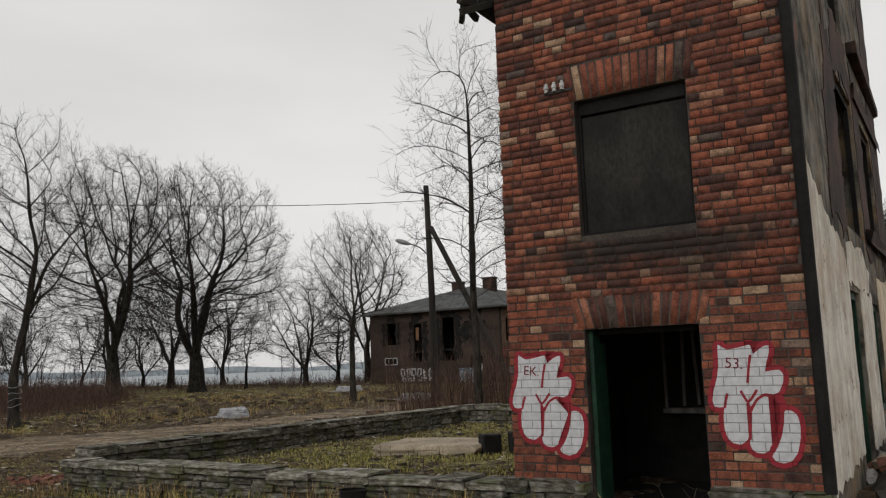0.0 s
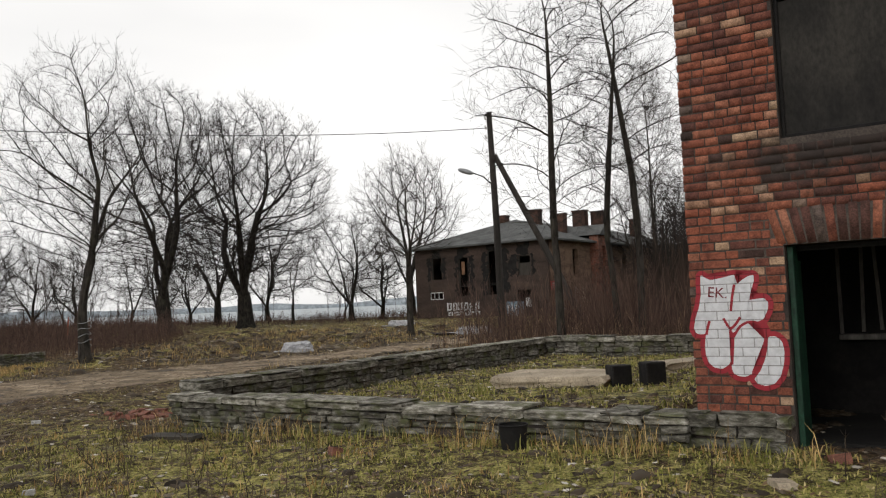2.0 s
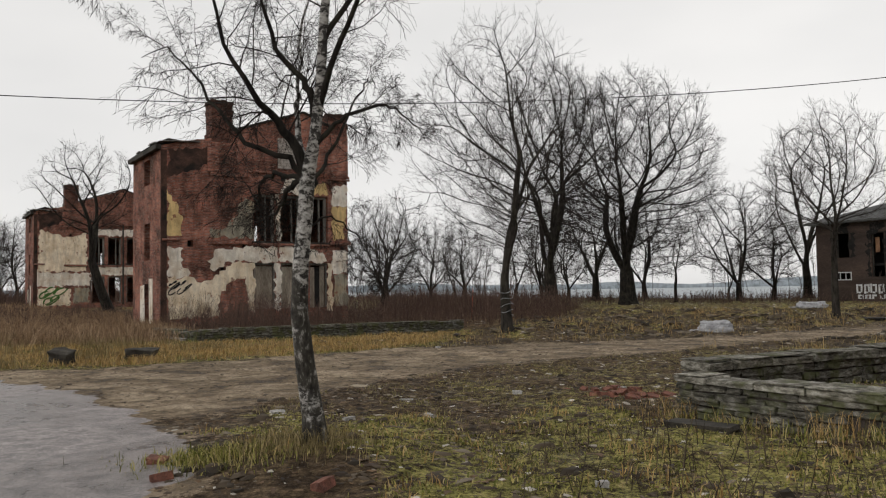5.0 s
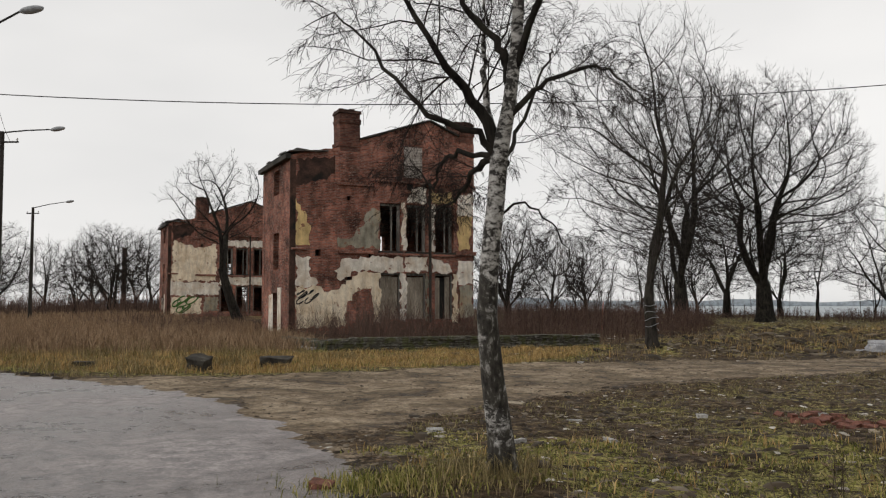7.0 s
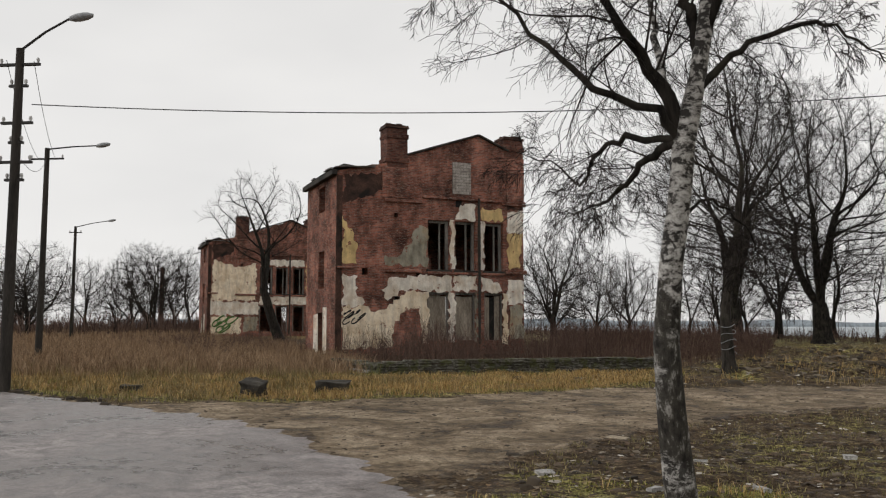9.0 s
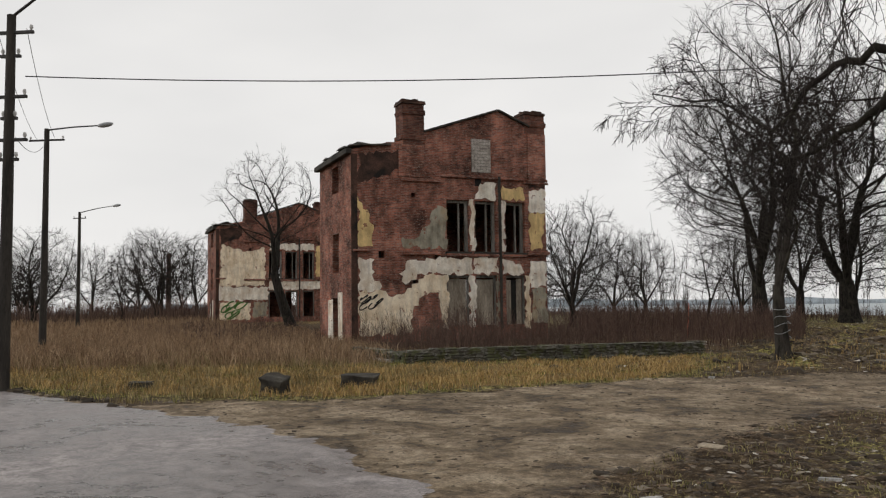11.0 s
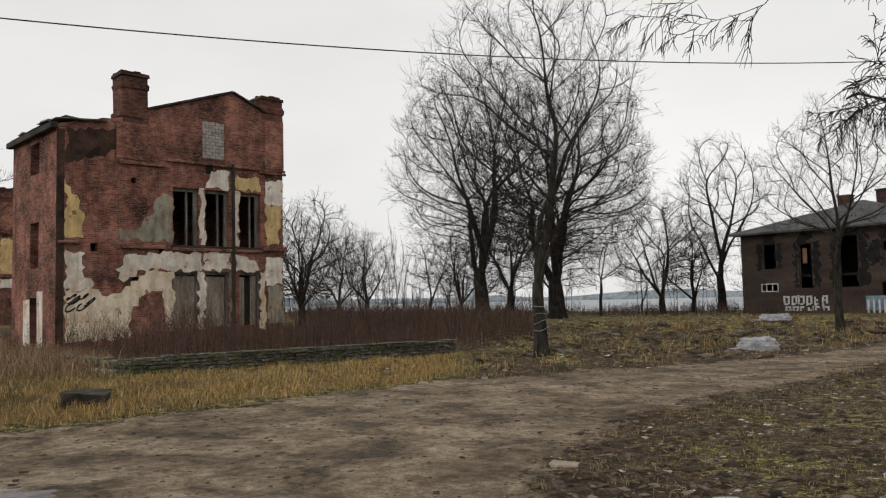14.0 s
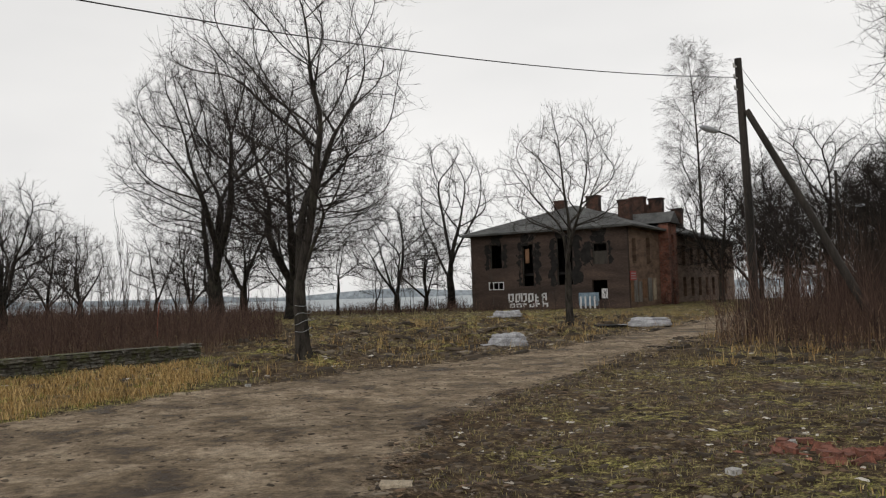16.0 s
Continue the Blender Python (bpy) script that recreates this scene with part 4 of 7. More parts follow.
for k in range(70):
    a, r = rngw.random() * 6.28, rngw.random() ** 0.5 * 0.9
    w = rngw.uniform(0.1, 0.32)
    part("fragment", boxed(-w / 2, w / 2, -w * 0.3, w * 0.3, -0.03, w * 0.3, rough=0.02, rng=rngw), (BROKEN_BRICK, PALE_SLAB, LITTER, CONCRETE)[k % 4], heap, at=pose(r * 1.25 * math.cos(a), r * 4.2 * math.sin(a), (1 - r * r) ** 0.8 * 0.85 - 0.1, rngw.uniform(-30, 30), rngw.uniform(-30, 30), rngw.random() * 360))


def ruin(m, patches, label, seed, boarded, top_window):
    rng = random.Random(seed)
    r = thing("ruined_house", m, label, "ruin", "row of ruined houses")
    W, D, Z0, Z1 = 10.25, 5.6, 0.1, 8.9
    ups = [(a, b, 4.35, 6.87) for a, b in ROW]
    lows = [(a, b, 0.8, 3.22) for a, b in ROW]
    holes = [(1.30, 1.60, 4.0, 4.33), (3.0, 3.3, 2.62, 2.98), (2.95, 3.15, 6.9, 7.12), (9.5, 9.68, 7.15, 7.4), (9.55, 9.72, 3.35, 3.6), (4.15, 4.4, 4.0, 4.3)]
    part("front_wall", wall_with_openings(0, W, Z0, Z1, 0, 0.5, ups + lows + holes), RUIN_BRICK, r)
    part("back_wall", wall_with_openings(0, W, Z0, Z1, D - 0.45, D, [(3.5, 4.0, 4.5, 5.5), (6.6, 7.1, 4.4, 5.6), (4.9, 5.9, 0.8, 3.2), (8.0, 9.0, 0.8, 3.2)]), RUIN_BRICK, r)
    # a black sheet behind each hole gives it painted shade
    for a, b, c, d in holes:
        part("hole_shade_sheet", boxed(a - 0.05, b + 0.05, 0.502, 0.53, c - 0.05, d + 0.05), DARK, r)
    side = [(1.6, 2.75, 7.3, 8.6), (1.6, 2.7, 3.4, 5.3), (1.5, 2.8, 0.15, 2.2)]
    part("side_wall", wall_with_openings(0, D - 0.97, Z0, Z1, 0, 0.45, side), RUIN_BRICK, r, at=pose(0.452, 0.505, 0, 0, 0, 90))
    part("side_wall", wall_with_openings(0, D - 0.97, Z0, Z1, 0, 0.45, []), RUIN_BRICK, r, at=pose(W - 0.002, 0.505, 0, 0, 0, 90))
    # inner wall and floors coloured black so the window openings look shaded
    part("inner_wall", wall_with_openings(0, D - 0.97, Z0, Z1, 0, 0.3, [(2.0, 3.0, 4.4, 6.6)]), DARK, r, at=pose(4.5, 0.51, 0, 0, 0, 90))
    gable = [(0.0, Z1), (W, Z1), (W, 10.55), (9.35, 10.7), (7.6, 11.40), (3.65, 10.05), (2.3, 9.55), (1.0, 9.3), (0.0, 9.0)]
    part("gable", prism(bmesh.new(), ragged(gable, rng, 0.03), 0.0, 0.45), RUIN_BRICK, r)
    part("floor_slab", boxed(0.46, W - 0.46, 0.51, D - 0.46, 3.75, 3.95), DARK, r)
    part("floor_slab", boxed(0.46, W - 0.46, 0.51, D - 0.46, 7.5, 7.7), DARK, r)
    part("roof_deck", boxed(0.3, W - 0.2, 0.46, D - 0.2, 8.75, 8.9), BOARD, r)
    # rusty roof sheets sagging over the stair side
    for k in range(7):
        y0 = -0.25 + k * 0.86
        part("roof_sheet", boxed(-0.14, 1.9, y0, y0 + 0.84, -0.02, 0.02, rough=0.03, rng=rng), TIN, r, "bent rusty tin roof sheet", at=pose(0.0, 0, 9.22 + 0.05 * (k % 3), rng.uniform(-1, 1), rng.uniform(-9, 3), rng.uniform(-3, 3)))
    hip = prism(bmesh.new(), [(-0.15, 9.14), (2.3, 9.2), (1.7, 9.36), (1.0, 9.50), (0.4, 9.40)], 0.5, D)
    for v in hip.verts:
        v.co += Vector((rng.uniform(-0.08, 0.08), rng.uniform(-0.15, 0.15), rng.uniform(-0.05, 0.10)))
    part("roof_ridge", hip, BOARD, r)
    part("fascia", boxed(-0.28, -0.02, -0.12, D + 0.1, 8.80, 9.05, bevel=0.02), BOARD, r)
    for seg in (((3.62, 10.06), (7.6, 11.42)), ((7.6, 11.42), (9.35, 10.72))):
        (ax, az), (bx, bz) = seg
        n = math.hypot(bx - ax, bz - az)
        part("coping", boxed(0, n, -0.14, 0.55, 0.0, 0.09, bevel=0.01), BOARD, r, at=pose(ax, 0, az, 0, -math.degrees(math.atan2(bz - az, bx - ax)), 0))
    for x0, x1, z0, z1 in ((2.55, 3.66, 9.3, 11.42), (9.12, 10.27, 10.4, 11.38)):
        stack = part("chimney", boxed(x0, x1, -0.02, 0.95, z0, z1, rough=0.03, rng=rng), STACK, r, "crumbling brick chimney stack")
        part("cap", boxed(x0 - 0.06, x1 + 0.02, -0.08, 1.0, z1 + 0.004, z1 + 0.14, rough=0.03, rng=rng), BURNT, stack)
        for z, proud in ((z0 + 0.35, 0.07), (z1 - 0.55, 0.05)):
            part("band", boxed(x0 - proud, x1 + proud * 0.6, -0.02 - proud, 0.95 + proud, z, z + 0.24, bevel=0.03, rough=0.03, rng=rng), STACK, stack)
        for _ in range(16):
            x, y, z = rng.uniform(x0 - 0.05, x1 - 0.22), rng.uniform(-0.06, 0.7), z1 + rng.choice((0.13, 0.13, 0.2))
            part("brick", boxed(x, x + 0.26, y, y + 0.13, z, z + 0.075), BURNT, stack, at=pose(0, 0, 0, rng.uniform(-0.5, 0.5), 0, rng.uniform(-1, 1)))
    for x0, x1, z, h in ((2.4, 4.4, 7.66, 0.16), (4.45, W + 0.1, 7.95, 0.13), (8.95, W + 0.14, 7.82, 0.12), (0.05, 0.9, 4.28, 0.12), (2.5, 4.4, 4.16, 0.16), (4.7, 9.1, 4.12, 0.14), (9.1, W + 0.14, 4.22, 0.22)):
        part("cornice", boxed(x0, x1, -0.12 - 0.03 * (h > 0.15), 0.0, z, z + h, bevel=0.02, rough=0.012, rng=rng), RUIN_BRICK, r)
    part("pilaster", boxed(9.25, W + 0.03, -0.07, 0.0, 8.1, 10.4), RUIN_BRICK, r)
    part("pilaster", boxed(-0.02, 0.28, -0.03, 0.0, 0.2, 8.8), BURNT, r, "sooty black strip where a pipe ran")
    part("buttress", boxed(2.3, 3.6, -0.10, 0.0, 7.86, 9.4), RUIN_BRICK, r)
    if top_window:
        infill = part("blocked_window", boxed(6.12, 7.18, -0.008, 0.0, 8.28, 9.95), MORTAR, r, "window walled up with grey blocks")
        for row in range(11):
            for col in range(4):
                x0, x1 = max(6.12, 6.12 + (col - 0.5 * (row % 2)) * 0.32), min(7.18, 6.12 + (col + 1 - 0.5 * (row % 2)) * 0.32)
                if x1 - x0 > 0.06:
                    z = 8.285 + row * 0.151
                    part("block", boxed(x0 + 0.01, x1 - 0.01, -0.03 - 0.012 * rng.random(), -0.009, z, z + 0.135), BLOCKWORK, infill)
        part("soot", flat([(6.3, 7.6), (6.62, 7.58), (6.66, 7.93), (6.3, 7.94)], -0.006), DARK, r)
    part("downpipe", tubes("downpipe", [([(7.6, -0.12, 0.6), (7.6, -0.12, 4.5), (7.58, -0.12, 8.1)], [0.075, 0.075, 0.075])], 8, BOARD), BOARD, r, "thick dark downpipe")
    for a, b, c, d in ups:
        for x0, x1, z0, z1, y in ((a, a + 0.12, c, d, 0.22), (b - 0.16, b, c, d, 0.22), (a + 0.12, b - 0.16, d - 0.13, d, 0.22), ((a + b) / 2 + 0.10, (a + b) / 2 + 0.18, c, d - 0.13, 0.26)):
            part("window_frame", boxed(x0, x1, y, y + 0.1, z0, z1), GREYWOOD if x0 > a else BOARD, r)
        part("window_sill", boxed(a - 0.08, b + 0.08, -0.1, 0.2, c - 0.1, c, bevel=0.01), BOARD, r)
    for k, (a, b, c, d) in enumerate(lows):
        for x0, x1, z0, z1 in ((a, a + 0.10, c, d), (b - 0.10, b, c, d), (a + 0.10, b - 0.10, d - 0.12, d)):
            part("window_frame", boxed(x0, x1, 0.16, 0.26, z0, z1), GREYWOOD, r)
        if k < boarded:
            for i in range(3):
                x = a + 0.11 + i * (b - a - 0.22) / 3
                part("board", boxed(x, x + (b - a - 0.25) / 3, 0.27, 0.30, c, d - 0.13 - 0.1 * rng.random()), DARK if i == 1 and k == 2 else PALE_BOARD, r)
    for x0, x1 in ((1.5, 1.62), (2.68, 2.8)):
        part("door_surround", boxed(-0.03, 0.0, 0.5 + x0 - 0.5 * (x0 < 2), 0.5 + x1 + 0.5 * (x0 > 2), 0.2, 2.1 + 0.3 * (x0 < 2), rough=0.05, rng=rng), PLASTER, r)
    for k, (mat_, outline) in enumerate(patches):
        part("plaster_patch", prism(bmesh.new(), ragged(outline, rng), -0.022 - 0.001 * k, -0.001), mat_, r, "remaining patch of stained plaster")
    for outline in ([(0.35, 7.4), (1.0, 7.7), (1.9, 7.9), (2.5, 8.3), (2.5, 9.1), (0.35, 8.85)], [(9.3, 7.62), (10.2, 7.6), (10.2, 7.8), (9.3, 7.8)]):
        part("soot_stain", prism(bmesh.new(), ragged(outline, rng, 0.12), -0.008, -0.001), BURNT, r, "sooty stain on the brick")
    return r


RUIN_A, RUIN_B = pose(-36.1, 32.07, 0.12, 0, 0, 62.2), pose(-71.6, 50.2, 0.3, 0, 0, 62.2)
ruin_a = ruin(RUIN_A, PATCHES_A, "roofless three-storey brick ruin with peeling ochre plaster", 5, 3, True)
ruin_b = ruin(RUIN_B, PATCHES_B, "distant brick ruin with pale plaster and green graffiti", 6, 0, False)


def scrawl(m, colour, size, seed, name, label):
    """An unreadable sprayed scrawl: loops and strokes."""
    rng = random.Random(seed)
    g = thing(name, m, label, "graffiti")
    lines = []
    for _ in range(7):
        cx, cz, rr = rng.uniform(0.15, 0.85), rng.uniform(0.2, 0.8), rng.uniform(0.1, 0.28)
        t = np.linspace(0, rng.uniform(3, 6), 14) + rng.random() * 6
        lines.append([((cx + rr * math.cos(v)) * size, 0.0, (cz + rr * 0.8 * math.sin(v * 1.2)) * size * 0.8) for v in t])
    for line in lines:
        part("stroke", tubes("stroke", [(line, [0.028 * size] * len(line))], 4, colour), colour, g, at=Matrix.Diagonal((1, 0.15, 1, 1)))
    return g


scrawl(RUIN_A @ pose(0.4, -0.05, 1.6), BLACK_SPRAY, 1.0, 3, "graffiti_tag", "black sprayed scrawl on cream plaster of the ruin")
scrawl(RUIN_B @ pose(0.5, -0.05, 0.6), GREEN_SPRAY, 2.2, 4, "graffiti_tag", "green sprayed scrawl on the distant ruin")


# ---- the long burnt-out house by the shore ----
HOUSE = pose(-10.15, 81.4, 0.0, 0, 0, -31)
house = thing("long_house", HOUSE, "burnt-out two-storey dark brown house with hipped roof", "house")
HW, HD = 14.4, 40.0
front_open = [(1.9, 3.1, 3.95, 6.1), (5.0, 6.1, 2.3, 5.95), (8.2, 9.7, 2.3, 6.35), (11.4, 12.7, 3.9, 5.7), (1.7, 3.2, 2.05, 2.75), (11.3, 12.6, 1.0, 2.6)]
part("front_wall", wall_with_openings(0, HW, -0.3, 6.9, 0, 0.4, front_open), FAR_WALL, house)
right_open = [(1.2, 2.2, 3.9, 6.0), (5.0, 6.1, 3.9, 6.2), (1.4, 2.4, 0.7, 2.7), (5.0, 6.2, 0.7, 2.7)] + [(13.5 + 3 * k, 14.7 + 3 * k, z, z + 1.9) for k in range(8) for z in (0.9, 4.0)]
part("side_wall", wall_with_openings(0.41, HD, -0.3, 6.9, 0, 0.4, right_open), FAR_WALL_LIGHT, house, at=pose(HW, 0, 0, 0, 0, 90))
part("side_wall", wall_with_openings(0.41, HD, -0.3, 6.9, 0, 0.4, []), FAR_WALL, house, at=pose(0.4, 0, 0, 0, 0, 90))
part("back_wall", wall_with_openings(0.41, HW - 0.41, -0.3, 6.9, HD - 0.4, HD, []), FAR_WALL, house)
# floor and cross wall in black, painted shade behind the house's openings
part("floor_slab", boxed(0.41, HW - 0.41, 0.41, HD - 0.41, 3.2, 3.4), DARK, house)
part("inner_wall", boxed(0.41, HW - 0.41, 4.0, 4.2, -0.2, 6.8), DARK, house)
roof = bmesh.new()
e, zt = 0.75, 9.7
vs = [roof.verts.new(v) for v in ((-e, -e, 6.85), (HW + e, -e, 6.85), (HW + e, HD + e, 6.85), (-e, HD + e, 6.85), (HW / 2, 7.2, zt), (HW / 2, HD - 7, zt), (-e, -e, 7.0), (HW + e, -e, 7.0), (HW + e, HD + e, 7.0), (-e, HD + e, 7.0))]
for f in ((0, 3, 2, 1), (0, 1, 7, 6), (1, 2, 8, 7), (2, 3, 9, 8), (3, 0, 6, 9), (6, 7, 4), (7, 8, 5, 4), (8, 9, 5), (9, 6, 4, 5)):
    roof.faces.new([vs[i] for i in f])
part("roof", roof, ROOFING, house, "hipped roof of weathered grey roofing felt")
for x, y, w, z in ((5.2, 7.0, 1.0, 10.1), (7.4, 9.5, 1.2, 10.6), (11.0, 8.0, 1.1, 9.8), (10.2, 14.0, 1.4, 10.6), (11.6, 15.5, 1.3, 10.5), (8.0, 24, 1.2, 10.8), (9.5, 31, 1.2, 10.8)):
    st = part("chimney", boxed(x, x + w, y, y + 0.9, 8.0, z, rough=0.02, rng=random.Random(int(x * 10))), BURNT, house, "square brick chimney")
    part("cap", boxed(x - 0.08, x + w + 0.08, y - 0.08, y + 0.98, z + 0.005, z + 0.15), BURNT, st)
tower = part("stair_tower", wall_with_openings(8.8, 11.4, -0.2, 7.6, -0.9, -0.01, [(9.7, 10.5, 4.6, 6.6), (9.7, 10.5, 0.2, 2.4)]), FAR_BRICK, house, at=pose(HW, 0, 0, 0, 0, 90))
part("roof", prism(bmesh.new(), [(8.5, 7.62), (11.7, 7.62), (10.1, 8.7)], -1.2, 4.0), ROOFING, tower)
for a, b, c, d in front_open[:4]:
    for x0, x1, z0, z1 in ((a, a + 0.1, c, d), (b - 0.1, b, c, d), (a + 0.1, b - 0.1, d - 0.1, d)):
        part("window_frame", boxed(x0, x1, 0.12, 0.2, z0, z1), BOARD, house)
part("board", boxed(5.25, 5.6, 0.20, 0.24, 4.3, 5.5), FIBREBOARD, house)
part("board", boxed(11.5, 12.6, 0.20, 0.24, 3.9, 5.0), BOARD, house)
part("board", boxed(8.3, 9.6, 0.05, 0.10, 0.5, 1.9), FIBREBOARD, house, "reddish board over a doorway")
part("board", boxed(12.1, 12.6, -0.05, 0.0, 1.1, 1.9), WHITE_SPRAY, house)
for x0, x1, z0, z1 in ((1.7, 3.2, 2.05, 2.13), (1.7, 3.2, 2.67, 2.75), (1.7, 1.78, 2.13, 2.67), (3.12, 3.2, 2.13, 2.67), (2.15, 2.2, 2.13, 2.67), (2.65, 2.7, 2.13, 2.67)):
    part("window_frame", boxed(x0, x1, -0.03, 0.05, z0, z1), WHITE_SPRAY, house, "white frame of a small barred window")
rngh = random.Random(77)
for outline in ([(4.6, 2.0), (5.3, 1.6), (6.5, 2.2), (6.7, 4.2), (6.4, 6.4), (4.8, 6.3)], [(7.7, 1.9), (10.0, 1.7), (10.1, 4.0), (10.4, 6.8), (7.6, 6.8), (7.9, 4.0)], [(10.9, 3.6), (13.0, 3.5), (13.1, 6.8), (10.5, 6.8)], [(1.6, 6.1), (3.4, 6.0), (3.5, 6.8), (1.4, 6.8)]):
    holes = [o for o in front_open if min(p[0] for p in outline) < o[0] and o[1] < max(p[0] for p in outline) and o[3] > 3]
    for o in holes:
        for x0, x1, z0, z1 in ((min(p[0] for p in outline), o[0] - 0.01, o[2], o[3]), (o[1] + 0.01, max(p[0] for p in outline), o[2], o[3]), (o[0], o[1], o[3] + 0.01, 6.8)):
            if x1 - x0 > 0.15 and z1 - z0 > 0.15:
                part("scorched_patch", prism(bmesh.new(), ragged([(x0, z0), (x1, z0), (x1, z1), (x0, z1)], rngh, 0.22), -0.012, -0.001), DARK, house, "boarding scorched black round the window")
for x0, x1, z0, z1, mat_ in ((0.55, 1.1, 0.8, 2.9, FIBREBOARD), (2.5, 3.3, 0.7, 2.4, GREYWOOD), (3.6, 4.7, 1.0, 2.6, FIBREBOARD), (6.5, 7.4, 0.8, 2.7, PALE_SLAB)):
    part("board", boxed(HW + 0.005, HW + 0.04, x0, x1, z0, z1), mat_, house, "board nailed over the side wall")
part("plinth", boxed(-0.05, HW + 0.05, -0.06, -0.002, -0.3, 0.5), FAR_WALL, house)
for y0, y1 in ((1.25, 2.15), (5.05, 6.1)):
    part("board", boxed(HW + 0.01, HW + 0.05, y0, y1, 0.7, 2.7), GREYWOOD, house)

tag = thing("graffiti_tag", HOUSE @ pose(3.6, -0.03, 0.1), "white block graffiti along the burnt house wall", "graffiti")
rng = random.Random(9)
for k in range(6):
    for row, (z, h) in enumerate(((0.85, 0.75), (0.05, 0.7))):
        x = k * 0.62 + 0.1 * row
        part("stroke", boxed(x, x + 0.15, -0.02, 0.0, z, z + h), WHITE_SPRAY, tag, at=pose(0, 0, 0, 0, rng.uniform(-3, 3), 0))
        if rng.random() < 0.6:
            part("stroke", boxed(x + 0.37, x + 0.52, -0.02, 0.0, z + 0.1, z + h), WHITE_SPRAY, tag)
        for part_way in rng.sample((0.0, 0.4, 0.8), 2):
            zz = z + h * part_way
            part("stroke", boxed(x + 0.152, x + 0.368, -0.02, 0.0, zz, zz + 0.14), WHITE_SPRAY, tag)
blue = thing("painted_panel", HOUSE @ pose(10.1, -0.04, 0.1), "faded blue painted panel on the burnt house wall", "panel")
part("sheet", boxed(0, 1.75, -0.02, 0.0, 0.0, 1.5), BLUE_PAINT, blue)
for k in range(4):
    part("stroke", boxed(0.1 + 0.4 * k, 0.25 + 0.4 * k, -0.03, -0.021, 0.2, 1.2), WHITE_SPRAY, blue)
sign = thing("warning_sign", HOUSE @ pose(HW + 0.03, 0.3, 2.5, 0, 0, 90), "red warning sign with white lines of lettering", "sign")
part("plate", boxed(0, 1.5, -0.03, 0.0, 0, 0.75), SIGN_RED, sign)
for k in range(3):
    part("lettering", boxed(0.15, 1.35, -0.036, -0.031, 0.12 + 0.2 * k, 0.2 + 0.2 * k), LITTER, sign)

# ---- posts, lamps and wires ----
def street_lamp(x, y, z0, top, arms, lamp, arm_up, name="street_lamp", turn=0.0, lean=0.0):
    """A tarred pole with cross-arms, insulators and a lamp on a long bracket."""
    p = thing(name, pose(x, y, z0, lean, 0, turn), "tall dark pole with cross-arms and a bracketed street lamp", "street lamp", "street lamps along the lane")
    part("pole", tubes("pole", [([(0, 0, -0.2), (0.01, 0, top * 0.5), (0, 0, top)], [0.15, 0.125, 0.10])], 10, POLE_WOOD), POLE_WOOD, p, smooth=True)
    for z, half in arms:
        arm = part("cross_arm", boxed(-half, half, -0.04, 0.04, z, z + 0.07, bevel=0.008), IRON, p)
        for sx in (-1, 1):
            part("insulator", tubes("insulator", [([(sx * (half - 0.06), 0, z + 0.07), (sx * (half - 0.06), 0, z + 0.14), (sx * (half - 0.06), 0, z + 0.2)], [0.015, 0.045, 0.03])], 8, PORCELAIN), PORCELAIN, arm)
    bracket = part("bracket", tubes("bracket", [([(0, 0, top - 0.05), (lamp * 0.5, 0, top + arm_up * 0.55), (lamp, 0, top + arm_up)], [0.035, 0.03, 0.028])], 8, IRON), IRON, p)
    head = bmesh.new()
    bmesh.ops.create_uvsphere(head, u_segments=12, v_segments=8, radius=1.0, matrix=pose(lamp + 0.28, 0, top + arm_up + 0.02, 0, -8, 0) @ Matrix.Diagonal((0.34, 0.14, 0.10, 1)))
    part("lamp_head", head, LAMP_SHELL, bracket, "grey enamel lamp head", smooth=True)
    return p


street_lamp(-28.62, 13.70, 0.1, 8.55, [(8.1, 0.55), (7.55, 0.25), (6.6, 0.42), (6.1, 0.2), (5.6, 0.45), (5.15, 0.25)], 1.3, 0.75, turn=33)
street_lamp(-42.32, 21.02, 0.15, 9.05, [(8.55, 0.75)], 2.2, 0.06, turn=33)
street_lamp(-68.45, 35.88, 0.5, 8.7, [(8.2, 0.5)], 2.6, 0.4, turn=33)
street_lamp(13.4, 61.8, 0.2, 9.0, [(8.5, 0.4)], 1.2, -2.4)
street_lamp(24.0, 78.9, 0.2, 8.8, [(8.3, 0.4)], 1.2, -2.4)

post = thing("braced_pole", pose(-2.03, 36.2, 0), "leaning tarred wooden pole propped by a diagonal brace", "utility pole")
part("pole", tubes("pole", [([(0, 0, -0.2), (-0.05, 0, 5), (-0.16, 0.0, 9.72)], [0.17, 0.145, 0.12])], 10, POLE_WOOD), POLE_WOOD, post, smooth=True)
part("brace", tubes("brace", [([(0.0, -0.14, 7.85), (1.75, -0.75, 4.1), (3.6, -1.35, 0.0)], [0.11, 0.13, 0.15])], 10, POLE_WOOD), POLE_WOOD, post, smooth=True)
for z in (9.4, 9.0, 8.6):
    part("insulator", tubes("insulator", [([(-0.18, -0.05, z), (-0.32, -0.05, z + 0.03), (-0.34, -0.05, z + 0.16)], [0.02, 0.05, 0.035])], 8, PORCELAIN), PORCELAIN, post)
arm = part("bracket", tubes("bracket", [([(-0.1, 0, 6.6), (-0.5, 0.05, 7.0), (-0.95, 0.1, 7.2)], [0.03, 0.028, 0.025])], 8, IRON), IRON, post)
head = bmesh.new()
bmesh.ops.create_uvsphere(head, u_segments=12, v_segments=8, radius=1.0, matrix=pose(-1.25, 0.12, 7.28, 0, 18, 0) @ Matrix.Diagonal((0.36, 0.14, 0.11, 1)))
